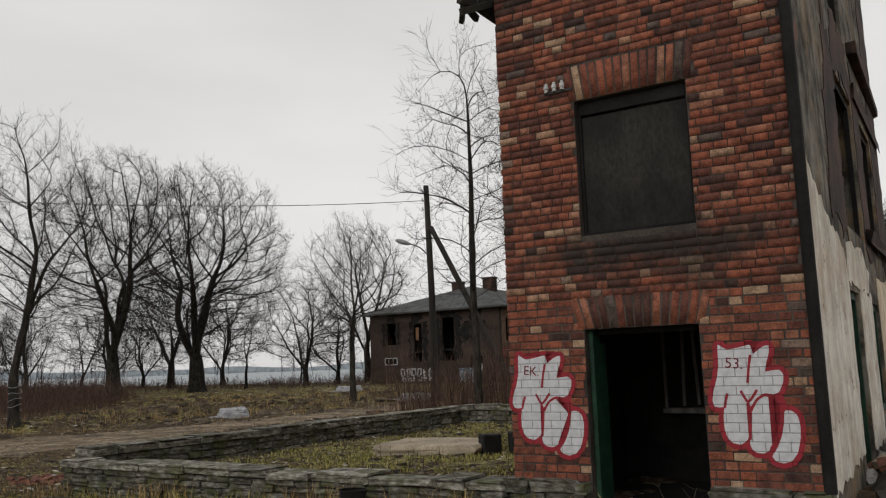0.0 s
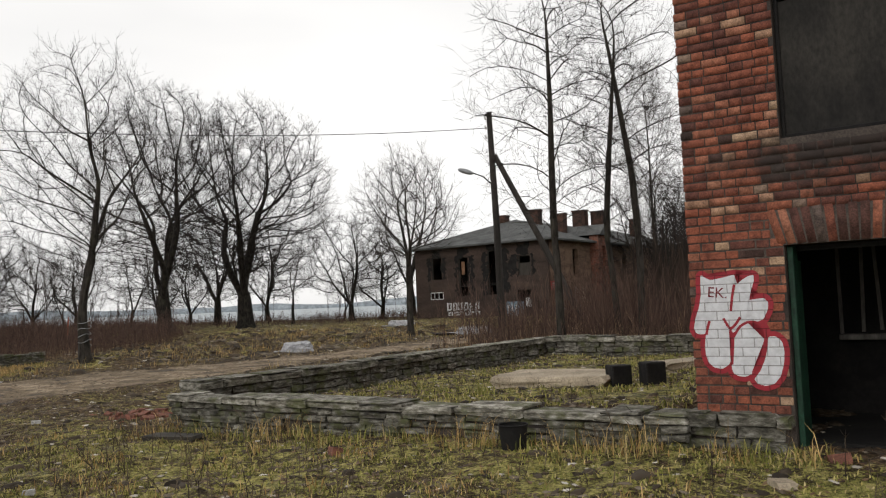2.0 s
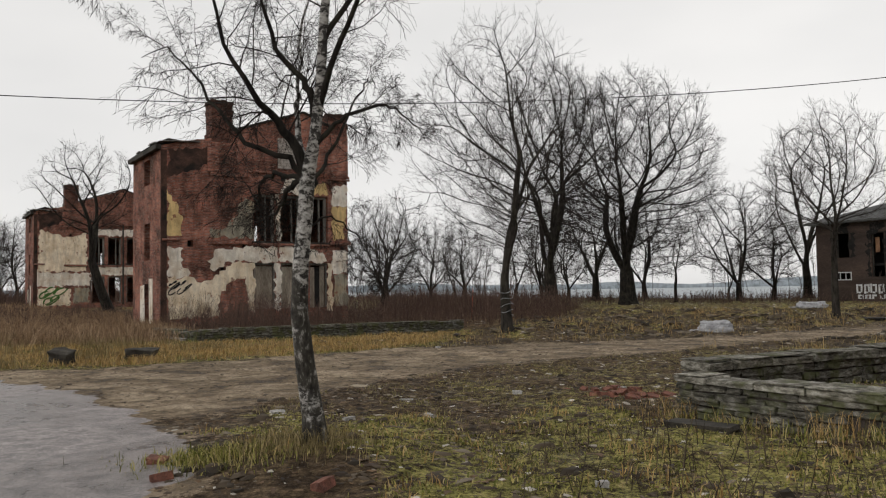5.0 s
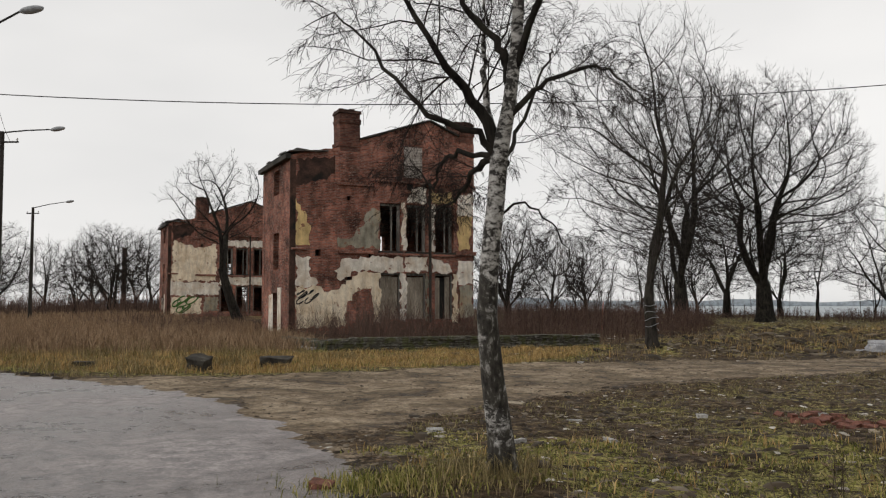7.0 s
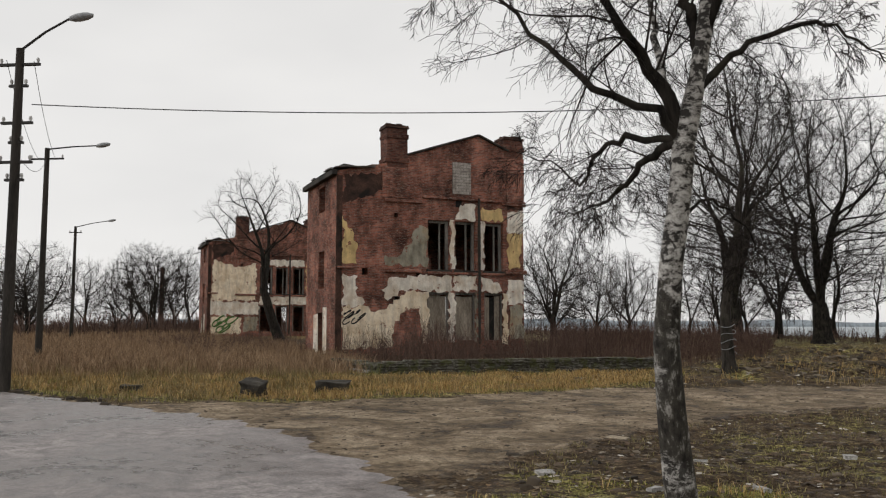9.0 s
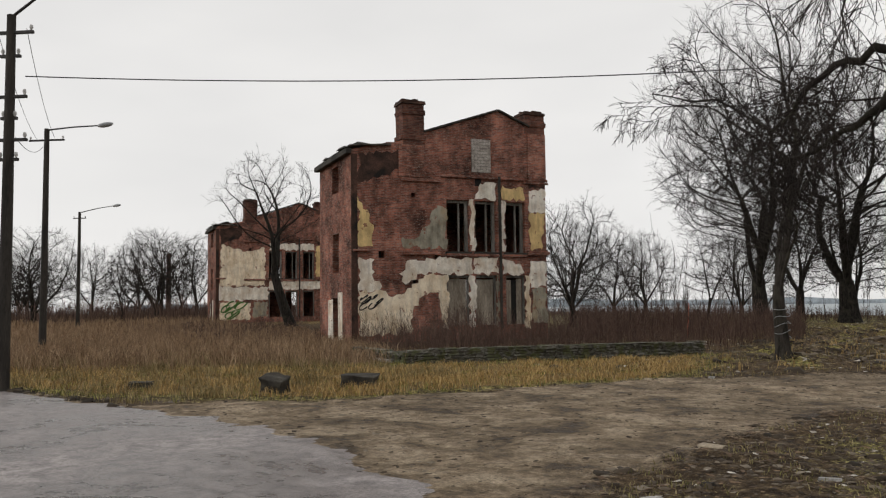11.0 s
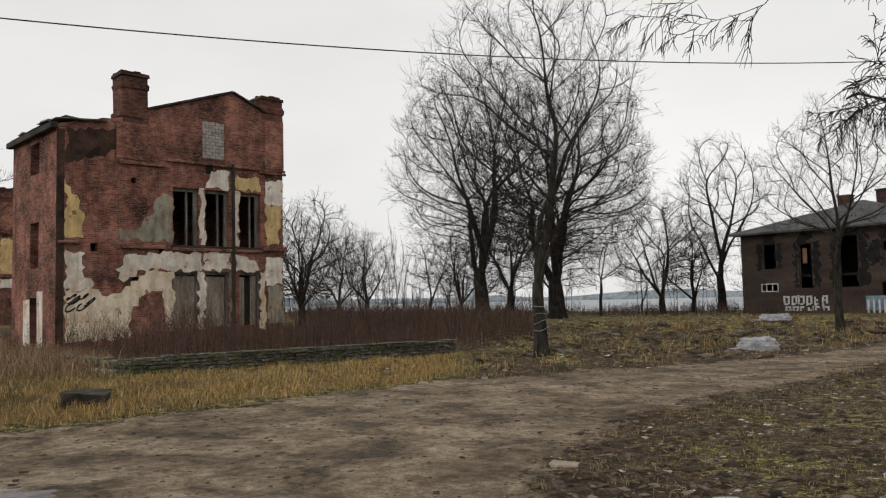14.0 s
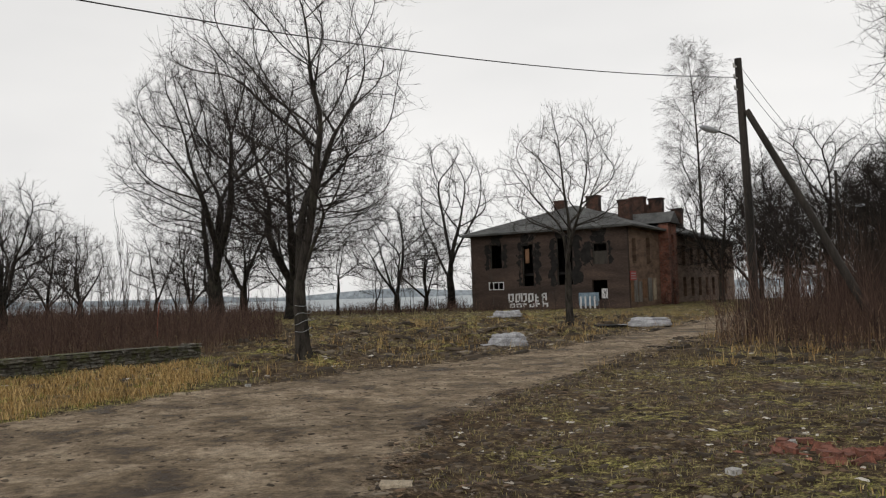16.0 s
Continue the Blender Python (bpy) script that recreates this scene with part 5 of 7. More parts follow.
part("lamp_head", head, LAMP_SHELL, arm, smooth=True)


def wire(a, b, sag, name="overhead_wire", r=0.014):
    t = np.linspace(0, 1, 41)[:, None]
    p = np.array(a) * (1 - t) + np.array(b) * t
    p[:, 2] -= (4 * sag * t * (1 - t))[:, 0]
    ob = part(name, tubes(name, [(list(map(tuple, p)), [r] * 41)], 5, IRON), IRON)
    return tagged(ob, "thin black overhead wire between the poles", "wire", "overhead wires")


wire((-2.3, 36.15, 9.05), (-28.3, 13.9, 7.2), 0.80)
wire((-28.4, 13.95, 8.35), (-42.0, 21.2, 8.8), 0.3, r=0.008)
wire((-28.9, 13.5, 8.35), (-42.7, 20.8, 8.8), 0.3, r=0.008)
wire((-28.5, 13.8, 5.8), (-42.3, 21.0, 8.7), 0.4, r=0.008)
wire((-2.15, 36.2, 9.5), (13.4, 61.8, 8.9), 0.4, r=0.01)
wire((-2.15, 36.2, 9.0), (13.4, 61.8, 8.7), 0.5, r=0.01)

# ---- trees ----
def branch_line(rng, start, way, length, n, wander, lift):
    pts, d, p = [tuple(start)], np.array(way, float), np.array(start, float)
    for _ in range(n - 1):
        d = d + np.array([rng.gauss(0, wander), rng.gauss(0, wander), rng.gauss(0, wander) + lift])
        d /= np.linalg.norm(d)
        p = p + d * (length / (n - 1))
        pts.append(tuple(p))
    return pts


def aside(rng, d, angle):
    d = np.array(d, float)
    o = np.cross(d, [rng.gauss(0, 1), rng.gauss(0, 1), rng.gauss(0, 1)])
    o /= np.linalg.norm(o) + 1e-9
    return d * math.cos(angle) + o * math.sin(angle)


def held(at_, d, size, hull):
    """The length at which a shoot still ends within the crown's hull (middle height, half width, half height)."""
    if hull:
        for _ in range(7):
            q = at_ + d * size
            if (q[0] ** 2 + q[1] ** 2) / hull[1] ** 2 + (q[2] - hull[0]) ** 2 / hull[2] ** 2 < 1:
                break
            size *= 0.76
    return size


def sprout(rng, out, line, r0, level, length, spec, hull=None):
    """Side shoots along a line, and theirs, into out[level]."""
    if level >= len(spec["count"]):
        return
    n, p = spec["count"][level], np.array(line)
    for k in range(n):
        t = spec["from"][level] + (1 - spec["from"][level]) * (k + rng.random()) / n
        i = min(int(t * (len(p) - 1)), len(p) - 2)
        f = t * (len(p) - 1) - i
        at_ = p[i] * (1 - f) + p[i + 1] * f
        d = p[i + 1] - p[i]
        d = aside(rng, d / (np.linalg.norm(d) + 1e-9), radians(rng.gauss(spec["angle"][level], 9)))
        size = length * spec["ratio"][level] * (1.15 - 0.6 * t) * rng.uniform(0.75, 1.2)
        full = size
        size = held(at_, d, size, hull)
        if size < 0.5 * full and rng.random() < 0.85:
            continue
        r = max(spec["thin"], r0 * (1 - 0.65 * t) * spec["taper"][level])
        m = (6, 5, 4, 3, 3)[level]
        new_line = branch_line(rng, at_, d, size, m, spec["wander"], spec["lift"][level])
        out.setdefault(level, []).append((new_line, list(np.linspace(r, max(spec["thin"] * 0.6, r * 0.3), m))))
        sprout(rng, out, new_line, r, level + 1, size, spec, hull)


WEEPING = dict(count=(38, 12, 9), angle=(50, 48, 35), ratio=(0.34, 0.5, 0.7), taper=(0.3, 0.42, 0.5), lift=(0.10, -0.04, -0.22), wander=0.12, thin=0.009)
WEEPING["from"] = (0.08, 0.2, 0.15)


def tree(name, x, y, height, girth, limbs, spec, seed, bark, twig, label, trunk_share=0.28, spread=30, lean=(0, 0), group="bare trees", wide=None):
    """A bare winter tree: trunk, main limbs with their boughs, and a crown of fine twigs."""
    rng = random.Random(seed)
    root = thing(name, pose(x, y, height_at(x, y) - 0.05), label, "tree", group)
    th = height * trunk_share
    low = th * 0.55
    hull = ((height + low) / 2, wide, (height - low) / 2) if wide else None
    trunk = branch_line(rng, (0, 0, 0), (lean[0], lean[1], 1), th, 6, 0.04 if limbs > 2 else 0.015, 0.05)
    part("trunk", tubes("trunk", [(trunk, [girth * 1.4, girth * 1.08, girth, girth * 0.97, girth * 0.95, girth * 0.88])], 11, bark), bark, root, smooth=True)
    fine = []
    for k in range(limbs):
        out = {}
        a = 2.4 * k + rng.uniform(-0.4, 0.4)
        tilt = radians(spread) * ((0.2 + 1.0 * ((k * 0.618 + 0.3) % 1)) if limbs > 1 else 0.1)
        d = np.array((math.sin(tilt) * math.cos(a), math.sin(tilt) * math.sin(a), math.cos(tilt)))
        drop = 0.22 * rng.random() * (tilt / radians(spread)) if limbs > 1 else 0
        start = np.array(trunk[-1]) * (1 - drop) - np.array((0, 0, 0.12))
        long = held(start, d, (height - th) * rng.uniform(0.95, 1.12), hull)
        line = branch_line(rng, start, d, long, 8, 0.07 if limbs > 2 else 0.025, 0.012 if limbs > 2 else 0.03)
        r = girth * (0.72 if limbs > 1 else 0.85) * rng.uniform(0.6, 0.95) / max(1, limbs) ** 0.22
        sprout(rng, out, line, r, 0, max(long, (height - th) * 0.6), spec, hull)
        boughs = out.get(0, []) + (out.get(1, []) if len(spec["count"]) > 3 else [])
        part("limb", tubes("limb", [(line, list(np.linspace(r, 0.02, 8)))] + boughs, 5, bark), bark, root, smooth=True)
        fine += [b for q, v in out.items() if q > (1 if len(spec["count"]) > 3 else 0) for b in v]
    part("crown", tubes("crown", fine, 3, twig), twig, root, "fine bare twigs")
    return root


def grown_tree(name, x, y, height, girth, limbs, wide, seed, bark, twig, label, share=0.2, spread=30, low=None, seeds=700, step=0.4, thin=0.006, shoots=3, shoot=0.75, second=2, belly=0.42, lean=(0, 0), group="bare trees"):
    """A bare winter tree whose branches reach out for points strewn through its crown."""
    rng, g = random.Random(seed), np.random.default_rng(seed)
    root = thing(name, pose(x, y, height_at(x, y) - 0.05), label, "tree", group)
    th = height * share
    low = th * 0.9 if low is None else low
    trunk = branch_line(rng, (0, 0, 0), (lean[0], lean[1], 1), th, 7, 0.035, 0.05)
    pts, up, limb = [np.array(p) for p in trunk], [-1] + list(range(6)), [-1] * 7
    for k in range(limbs):
        a = 2.4 * k + rng.uniform(-0.4, 0.4)
        tilt = radians(spread) * (0.1 + 0.9 * ((k * 0.618 + 0.3) % 1)) if limbs > 1 else 0.02
        d = (math.sin(tilt) * math.cos(a), math.sin(tilt) * math.sin(a), math.cos(tilt))
        n = max(3, int((height - th) * (rng.uniform(0.32, 0.5) if limbs > 1 else 0.8) / step))
        at_ = 6 - (k % 3 if limbs > 2 else 0)
        for j, p in enumerate(branch_line(rng, pts[at_], d, n * step, n + 1, 0.09 if limbs > 1 else 0.03, 0.02)[1:]):
            up.append(at_ if j == 0 else len(pts) - 1)
            pts.append(np.array(p))
            limb.append(k)
    # points strewn through the crown, thicker towards its outside
    q = g.uniform(-1, 1, (seeds * 12, 3))
    u = (q[:, 2] + 1) / 2
    half = np.where(u < belly, np.sqrt(np.maximum(0, 1 - ((belly - u) / belly * 0.86) ** 2)), np.sqrt(np.maximum(0, 1 - ((u - belly) / (1 - belly)) ** 2)))
    ang = np.arctan2(q[:, 1], q[:, 0])
    half = half * (1 + 0.14 * np.sin(ang * 2 + seed + 3 * u) + 0.10 * np.sin(ang * 5 + 9 * u + seed * 2))
    far = np.hypot(q[:, 0], q[:, 1]) / np.maximum(half, 1e-3)
    q = q[(far < 1) & (g.random(len(q)) < 0.35 + 0.65 * far)][:seeds]
    goal = np.stack([q[:, 0] * wide + lean[0] * 4, q[:, 1] * wide + lean[1] * 4, low + (q[:, 2] + 1) / 2 * (height - low)], -1)
    ways = [np.array((0, 0, 1.0))] * 7 + [(pts[i] - pts[up[i]]) / step for i in range(7, len(pts))]
    kids = [0] * len(pts)
    near = np.full(len(goal), 1e9)
    who = np.zeros(len(goal), int)
    fresh = list(range(4, len(pts)))
    for _ in range(140):
        if not fresh or not len(goal):
            break
        d = np.linalg.norm(goal[:, None] - np.array([pts[i] for i in fresh])[None], axis=-1)
        best = d.argmin(1)
        dist = d[np.arange(len(goal)), best]
        closer = dist < near
        who = np.where(closer, np.array(fresh)[best], who)
        near = np.where(closer, dist, near)
        stay = near > step * 1.5
        goal, near, who = goal[stay], near[stay], who[stay]
        fresh = []
        for i in np.unique(who):
            if kids[i] > 3:
                continue
            v = goal[who == i] - pts[i]
            v = (v / (np.linalg.norm(v, axis=1, keepdims=True) + 1e-9)).mean(0)
            v = v / (np.linalg.norm(v) + 1e-6) + 0.7 * ways[i] + np.array((rng.gauss(0, 0.17), rng.gauss(0, 0.17), 0.16 + rng.gauss(0, 0.13)))
            v /= np.linalg.norm(v)
            kids[i] += 1
            up.append(int(i))
            pts.append(pts[i] + v * step * rng.uniform(0.85, 1.15))
            ways.append(v)
            kids.append(0)
            limb.append(limb[i] if limb[i] >= 0 else limbs)
            fresh.append(len(pts) - 1)
    # girth grows from the tips down to the trunk
    n = len(pts)
    tips = np.zeros(n)
    heir = [-1] * n
    for i in range(n - 1, 0, -1):
        tips[i] = max(tips[i], 1)
        tips[up[i]] += tips[i]
    for i in range(1, n):
        h = heir[up[i]]
        if h < 0 or tips[i] > tips[h]:
            heir[up[i]] = i
    wood = thin * 1.6
    power = math.log(tips[0]) / math.log(girth / wood)
    rad = wood * tips ** (1 / power)
    p = np.array(pts)
    for _ in range(2):
        even = p.copy()
        for i in range(1, n):
            if heir[i] >= 0:
                even[i] = (p[up[i]] + 2 * p[i] + p[heir[i]]) / 4
        p = even
    lines = {}
    for i in range(1, n):
        if i >= 7 and (heir[up[i]] != i or up[i] == 6):
            chain = [up[i], i]
            while heir[chain[-1]] >= 0:
                chain.append(heir[chain[-1]])
            r = rad[chain].copy()
            r[0] = min(r[0], r[1] * 1.15)
            lines.setdefault(limb[i], []).append((p[chain], r))
    flare = [1.4, 1.10, 1.0, 0.95, 0.90, 0.84, 0.72]
    part("trunk", tubes("trunk", [(trunk, [girth * f for f in flare])], 11, bark), bark, root, smooth=True)
    for k in sorted(lines):
        part("limb", tubes("limb", lines[k], 6, bark), bark, root, smooth=True)
    # fine shoots on all the thin wood
    thin_ones = np.array([i for i in range(7, n) if tips[i] < 14])
    base, way = p[thin_ones], np.array([ways[i] for i in thin_ones])
    fine = []
    for level in range(1 + (second > 0)):
        m = shoots if level == 0 else second
        base, way = np.repeat(base, m, 0), np.repeat(way, m, 0)
        size = shoot * (1.0, 0.6)[level] * g.uniform(0.45, 1.25, len(base))[:, None]
        d = way + 0.62 * g.normal(0, 1, way.shape) + np.array((0, 0, 0.22))
        d /= np.linalg.norm(d, axis=1, keepdims=True)
        b = base + d * size * 0.5
        c = b + (d + 0.16 * g.normal(0, 1, d.shape) + np.array((0, 0, 0.12))) * size * 0.5
        fine += [([e, f, h], [thin * 0.8, thin * 0.62, thin * 0.3]) for e, f, h in zip(base, b, c)]
        base, way = b + (c - b) * g.random((len(b), 1)), d
    part("crown", tubes("crown", fine, 3, twig), twig, root, "fine bare twigs")
    return root


BARE = "tall bare deciduous tree with dark trunk and fine twigs"
grown_tree("bare_tree", -16.45, 29.5, 11.1, 0.19, 4, 3.0, 11, BARK_GREY, TWIG, "bare tree with wire wound round its trunk beside the track", 0.19, 17, 2.6, 900, 0.32, 0.0052, 3, 0.7, 2)
grown_tree("bare_tree", -28.6, 65.6, 20.0, 0.56, 5, 6.1, 12, BARK, TWIG, BARE, 0.17, 21, 4.6, 1500, 0.47, 0.0095, 4, 0.95, 2)
grown_tree("bare_tree", -24.6, 73.5, 20.3, 0.70, 5, 7.8, 13, BARK, TWIG, "broad bare tree with a very thick black trunk", 0.16, 29, 4.6, 1700, 0.48, 0.0100, 4, 1.0, 2)
grown_tree("bare_tree", -6.95, 46.0, 10.3, 0.17, 3, 3.1, 14, BARK_GREY, TWIG_PALE, "slender bare tree in front of the burnt house", 0.30, 20, 4.0, 520, 0.36, 0.0065, 3, 0.7, 2)
grown_tree("bare_tree", -11.9, 93.5, 18.0, 0.42, 4, 5.4, 15, BARK, TWIG, BARE, 0.2, 28, 4.5, 500, 0.6, 0.0125, 3, 1.1, 1)
grown_tree("bare_tree", -0.3, 26.5, 12.4, 0.125, 1, 2.5, 16, BARK_GREY, TWIG, "slender tall bare tree behind the stone foundation", 0.3, 6, 3.6, 330, 0.42, 0.0055, 3, 0.8, 2)
grown_tree("bare_tree", 1.9, 29.9, 13.0, 0.115, 1, 2.2, 17, BARK_GREY, TWIG_PALE, "slender tall bare tree behind the stone foundation", 0.3, 9, 4.2, 260, 0.42, 0.0055, 3, 0.8, 2)
grown_tree("bare_tree", 2.55, 29.5, 13.6, 0.125, 1, 2.2, 18, BARK_GREY, TWIG_PALE, "slender tall bare tree behind the stone foundation", 0.3, 8, 4.2, 260, 0.42, 0.0055, 3, 0.8, 2)
bushy = grown_tree("bare_tree", -17.0, 84.0, 11.0, 0.30, 5, 4.8, 19, BARK, TWIG, "dense bushy bare tree near the shore", 0.16, 44, 2.0, 620, 0.44, 0.0100, 3, 0.8, 2)
small = grown_tree("bare_tree", -22.0, 80.0, 8.0, 0.15, 3, 2.8, 20, BARK, TWIG, "small bare tree near the shore", 0.24, 34, 2.0, 220, 0.42, 0.0100, 3, 0.8, 1)
grown_tree("bare_tree", -32.2, 88.0, 12.5, 0.40, 4, 5.6, 21, BARK, TWIG, "small dark bare tree among the big ones", 0.22, 42, 2.6, 500, 0.5, 0.0105, 3, 0.9, 2)
orchard = grown_tree("bare_tree", -38.8, 56.6, 9.2, 0.26, 5, 4.2, 22, BARK, TWIG, "gnarled bare tree behind the ruin", 0.18, 46, 1.6, 520, 0.38, 0.0090, 3, 0.7, 2)
grown_tree("bare_tree", -52.0, 42.3, 12.4, 0.34, 2, 3.3, 23, BARK, TWIG, "bare tree in front of the distant ruin", 0.34, 40, 5.6, 300, 0.42, 0.0090, 3, 0.65, 2, lean=(-0.26, -0.28))
hazy = grown_tree("bare_tree", 13.0, 84.0, 13.0, 0.24, 5, 4.6, 26, BARK_GREY, TWIG, "grey bare tree in the wood behind the burnt house", 0.24, 30, 2.6, 640, 0.5, 0.0125, 4, 1.0, 2)
silver = tree("birch_tree", 15.6, 98.0, 26, 0.26, 1, WEEPING, 24, BARK_GREY, TWIG_PALE, "tall pale bare birch behind the burnt house", 0.3, 8)
n = 0
for x, y, s, src in ((-14.5, 88, 0.85, bushy), (-36, 90, 0.75, bushy), (-41.0, 60.5, 0.85, orchard), (-47, 84, 0.7, small), (-31, 84, 0.8, small), (-38, 80, 1.05, small), (-34, 77, 0.75, bushy), (-45, 75, 0.85, orchard), (-29, 96, 1.0, bushy), (-20, 96, 0.8, small), (-50, 92, 0.9, bushy), (-9, 97, 0.6, small), (-40, 92, 0.8, small),
                     (19, 90, 1.0, hazy), (24, 96, 1.1, hazy), (28, 86, 0.95, hazy), (33, 93, 1.1, hazy), (25, 76, 0.9, hazy), (20, 68, 0.8, hazy), (30, 72, 0.9, hazy), (15, 74, 0.75, hazy), (38, 84, 1.0, hazy), (45, 95, 1.2, hazy), (17, 57, 0.72, hazy), (24, 60, 0.8, hazy), (34, 66, 1.0, hazy), (27, 52, 0.85, hazy), (11, 60, 0.55, hazy), (20, 48, 0.9, bushy), (13, 51, 0.8, bushy), (18, 62, 1.1, bushy), (26, 68, 1.3, bushy), (22, 82, 1.4, bushy), (31, 80, 1.4, orchard), (36, 74, 1.4, bushy), (16, 84, 1.1, orchard), (28, 58, 1.1, orchard), (40, 90, 1.6, bushy), (12, 66, 0.9, orchard),
                     (-85, 49, 0.95, orchard), (-80, 38, 1.0, bushy), (-95, 45, 1.0, orchard), (-92, 57, 1.1, bushy), (-104, 62, 1.0, bushy), (-110, 50, 1.2, orchard), (-88, 30, 1.1, bushy), (-100, 36, 1.2, bushy), (-115, 72, 1.3, bushy), (-125, 82, 1.4, orchard), (-90, 78, 1.1, orchard), (-120, 40, 1.4, bushy), (-130, 60, 1.5, orchard), (-105, 85, 1.2, bushy), (-140, 95, 1.5, bushy), (-98, 26, 1.2, orchard), (-118, 28, 1.3, bushy), (-140, 75, 1.6, orchard), (-83, 62, 0.9, bushy)):
    n += 1
    s *= 0.82 if x < -70 else 1.0
    c = copy_thing(src, pose(x, y, height_at(x, y) - 0.05, 0, 0, n * 77 % 360))
    c.scale = (s, s, s * (0.9 + 0.05 * (n % 5)))
    c["label"] = "bare tree in the belt along the shore" if y > 60 and x > -70 else "bare tree at the far edge of the field"

# the birch by the lane, its limbs laid out one by one
def birch_near():
    """The birch by the lane: a leaning white trunk that forks, dark lower limbs, hanging twigs."""
    rng = random.Random(41)
    root = thing("birch_tree", pose(0, 0, 0), "leaning birch with black and white bark and drooping twigs", "tree")
    trunk = [(-9.87, 9.95, 0.1), (-9.87, 9.89, 0.52), (-9.87, 9.77, 1.04), (-9.85, 9.66, 1.55), (-9.78, 9.60, 2.05), (-9.69, 9.56, 2.50), (-9.64, 9.53, 2.85), (-9.53, 9.51, 3.25), (-9.44, 9.48, 3.70), (-9.40, 9.50, 4.4), (-9.30, 9.55, 5.4), (-9.25, 9.60, 6.6), (-9.2, 9.6, 7.8)]
    girth = [0.150, 0.112, 0.098, 0.086, 0.078, 0.074, 0.074, 0.056, 0.050, 0.044, 0.034, 0.022, 0.008]
    white = [
        ([(-9.66, 9.53, 2.80), (-9.76, 9.58, 3.23), (-9.86, 9.66, 3.52), (-9.95, 9.78, 3.83), (-10.0, 9.9, 4.3), (-10.0, 10.1, 5.2), (-10.1, 10.2, 6.3)], 0.042),
    ]
    dark = [
        ([(-9.64, 9.54, 2.80), (-9.72, 9.47, 3.16), (-9.82, 9.30, 3.42), (-9.90, 9.05, 3.60), (-10.08, 8.85, 4.1), (-10.2, 8.7, 4.9), (-10.4, 8.6, 5.9)], 0.060),
        ([(-9.50, 9.50, 3.40), (-9.55, 9.50, 3.64), (-9.60, 9.42, 3.78), (-9.85, 9.30, 4.1), (-9.95, 9.25, 4.6), (-10.0, 9.2, 5.3), (-10.2, 9.1, 6.2)], 0.050),
        ([(-9.65, 9.52, 2.84), (-9.75, 9.38, 3.04), (-10.07, 9.16, 3.19), (-10.40, 9.14, 3.55), (-10.84, 9.21, 4.0), (-11.3, 9.3, 4.35), (-11.8, 9.4, 4.35)], 0.036),
        ([(-9.67, 9.50, 2.86), (-10.04, 9.53, 2.93), (-10.25, 9.60, 2.92), (-10.44, 9.76, 2.80), (-10.64, 9.95, 2.74), (-11.0, 10.16, 2.98), (-11.58, 10.48, 3.20)], 0.026),
        ([(-9.67, 9.50, 2.84), (-9.86, 9.57, 2.81), (-10.06, 9.70, 2.74), (-10.26, 9.89, 2.65), (-10.54, 10.08, 2.60), (-10.80, 10.25, 2.58), (-11.05, 10.40, 2.62)], 0.034),
        ([(-9.54, 9.52, 3.15), (-9.39, 9.57, 3.34), (-9.25, 9.62, 3.44), (-8.93, 9.73, 3.53), (-8.77, 9.77, 3.48), (-8.6, 9.80, 3.32), (-8.45, 9.83, 3.18)], 0.030),
        ([(-9.48, 9.50, 3.5), (-9.2, 9.4, 4.0), (-8.9, 9.3, 4.35), (-8.6, 9.2, 4.8), (-8.4, 9.1, 5.3), (-8.2, 9.0, 5.9), (-8.1, 9.0, 6.4)], 0.034),
        ([(-9.40, 9.50, 4.2), (-9.2, 9.7, 4.6), (-9.05, 9.9, 5.0), (-8.9, 10.1, 5.3), (-8.8, 10.2, 5.6), (-8.75, 10.3, 5.9), (-8.7, 10.35, 6.1)], 0.030),
        ([(-9.64, 9.53, 2.7), (-9.75, 9.8, 2.9), (-9.85, 10.2, 3.2), (-9.9, 10.6, 3.7), (-10.0, 11.0, 4.1), (-10.1, 11.3, 4.3), (-10.2, 11.6, 4.3)], 0.028),
        ([(-9.38, 9.50, 4.6), (-9.7, 9.3, 5.1), (-10.1, 9.1, 5.6), (-10.6, 8.9, 5.8), (-11.0, 8.8, 5.7), (-11.4, 8.7, 5.3), (-11.6, 8.6, 4.8)], 0.028),
        ([(-9.72, 9.58, 2.35), (-9.62, 9.75, 2.5), (-9.5, 9.95, 2.45), (-9.42, 10.1, 2.3), (-9.38, 10.2, 2.1), (-9.36, 10.25, 1.95), (-9.34, 10.3, 1.85)], 0.012),
    ]
    hanging = dict(count=(15, 9, 8), angle=(50, 46, 40), ratio=(0.31, 0.46, 0.60), taper=(0.24, 0.36, 0.5), lift=(0.05, -0.06, -0.26), wander=0.20, thin=0.0020)
    hanging["from"] = (0.22, 0.15, 0.12)
    out = {}
    part("trunk", tubes("trunk", [(trunk, girth)], 14, BIRCH_BARK), BIRCH_BARK, root, smooth=True)
    for some, bark in ((white, BIRCH_BARK), (dark, BARK)):
        for pts, r in some:
            even = np.array([np.interp(np.linspace(0, 6, 19), range(7), np.array(pts)[:, k]) for k in range(3)]).T
            even[1:] += np.array([[rng.gauss(0, 0.014) for _ in range(3)] for _ in range(18)])
            line = [tuple(q) for q in even]
            size = float(np.sum(np.linalg.norm(np.diff(even, axis=0), axis=1)))
            part("limb", tubes("limb", [(line, list(0.004 + (r - 0.004) * np.linspace(1, 0, 19) ** 1.25))], 8, bark), bark, root, smooth=True)
            sprout(rng, out, line, r, 0, size, hanging)
    sprout(rng, out, trunk[8:], 0.05, 0, 3.8, hanging)
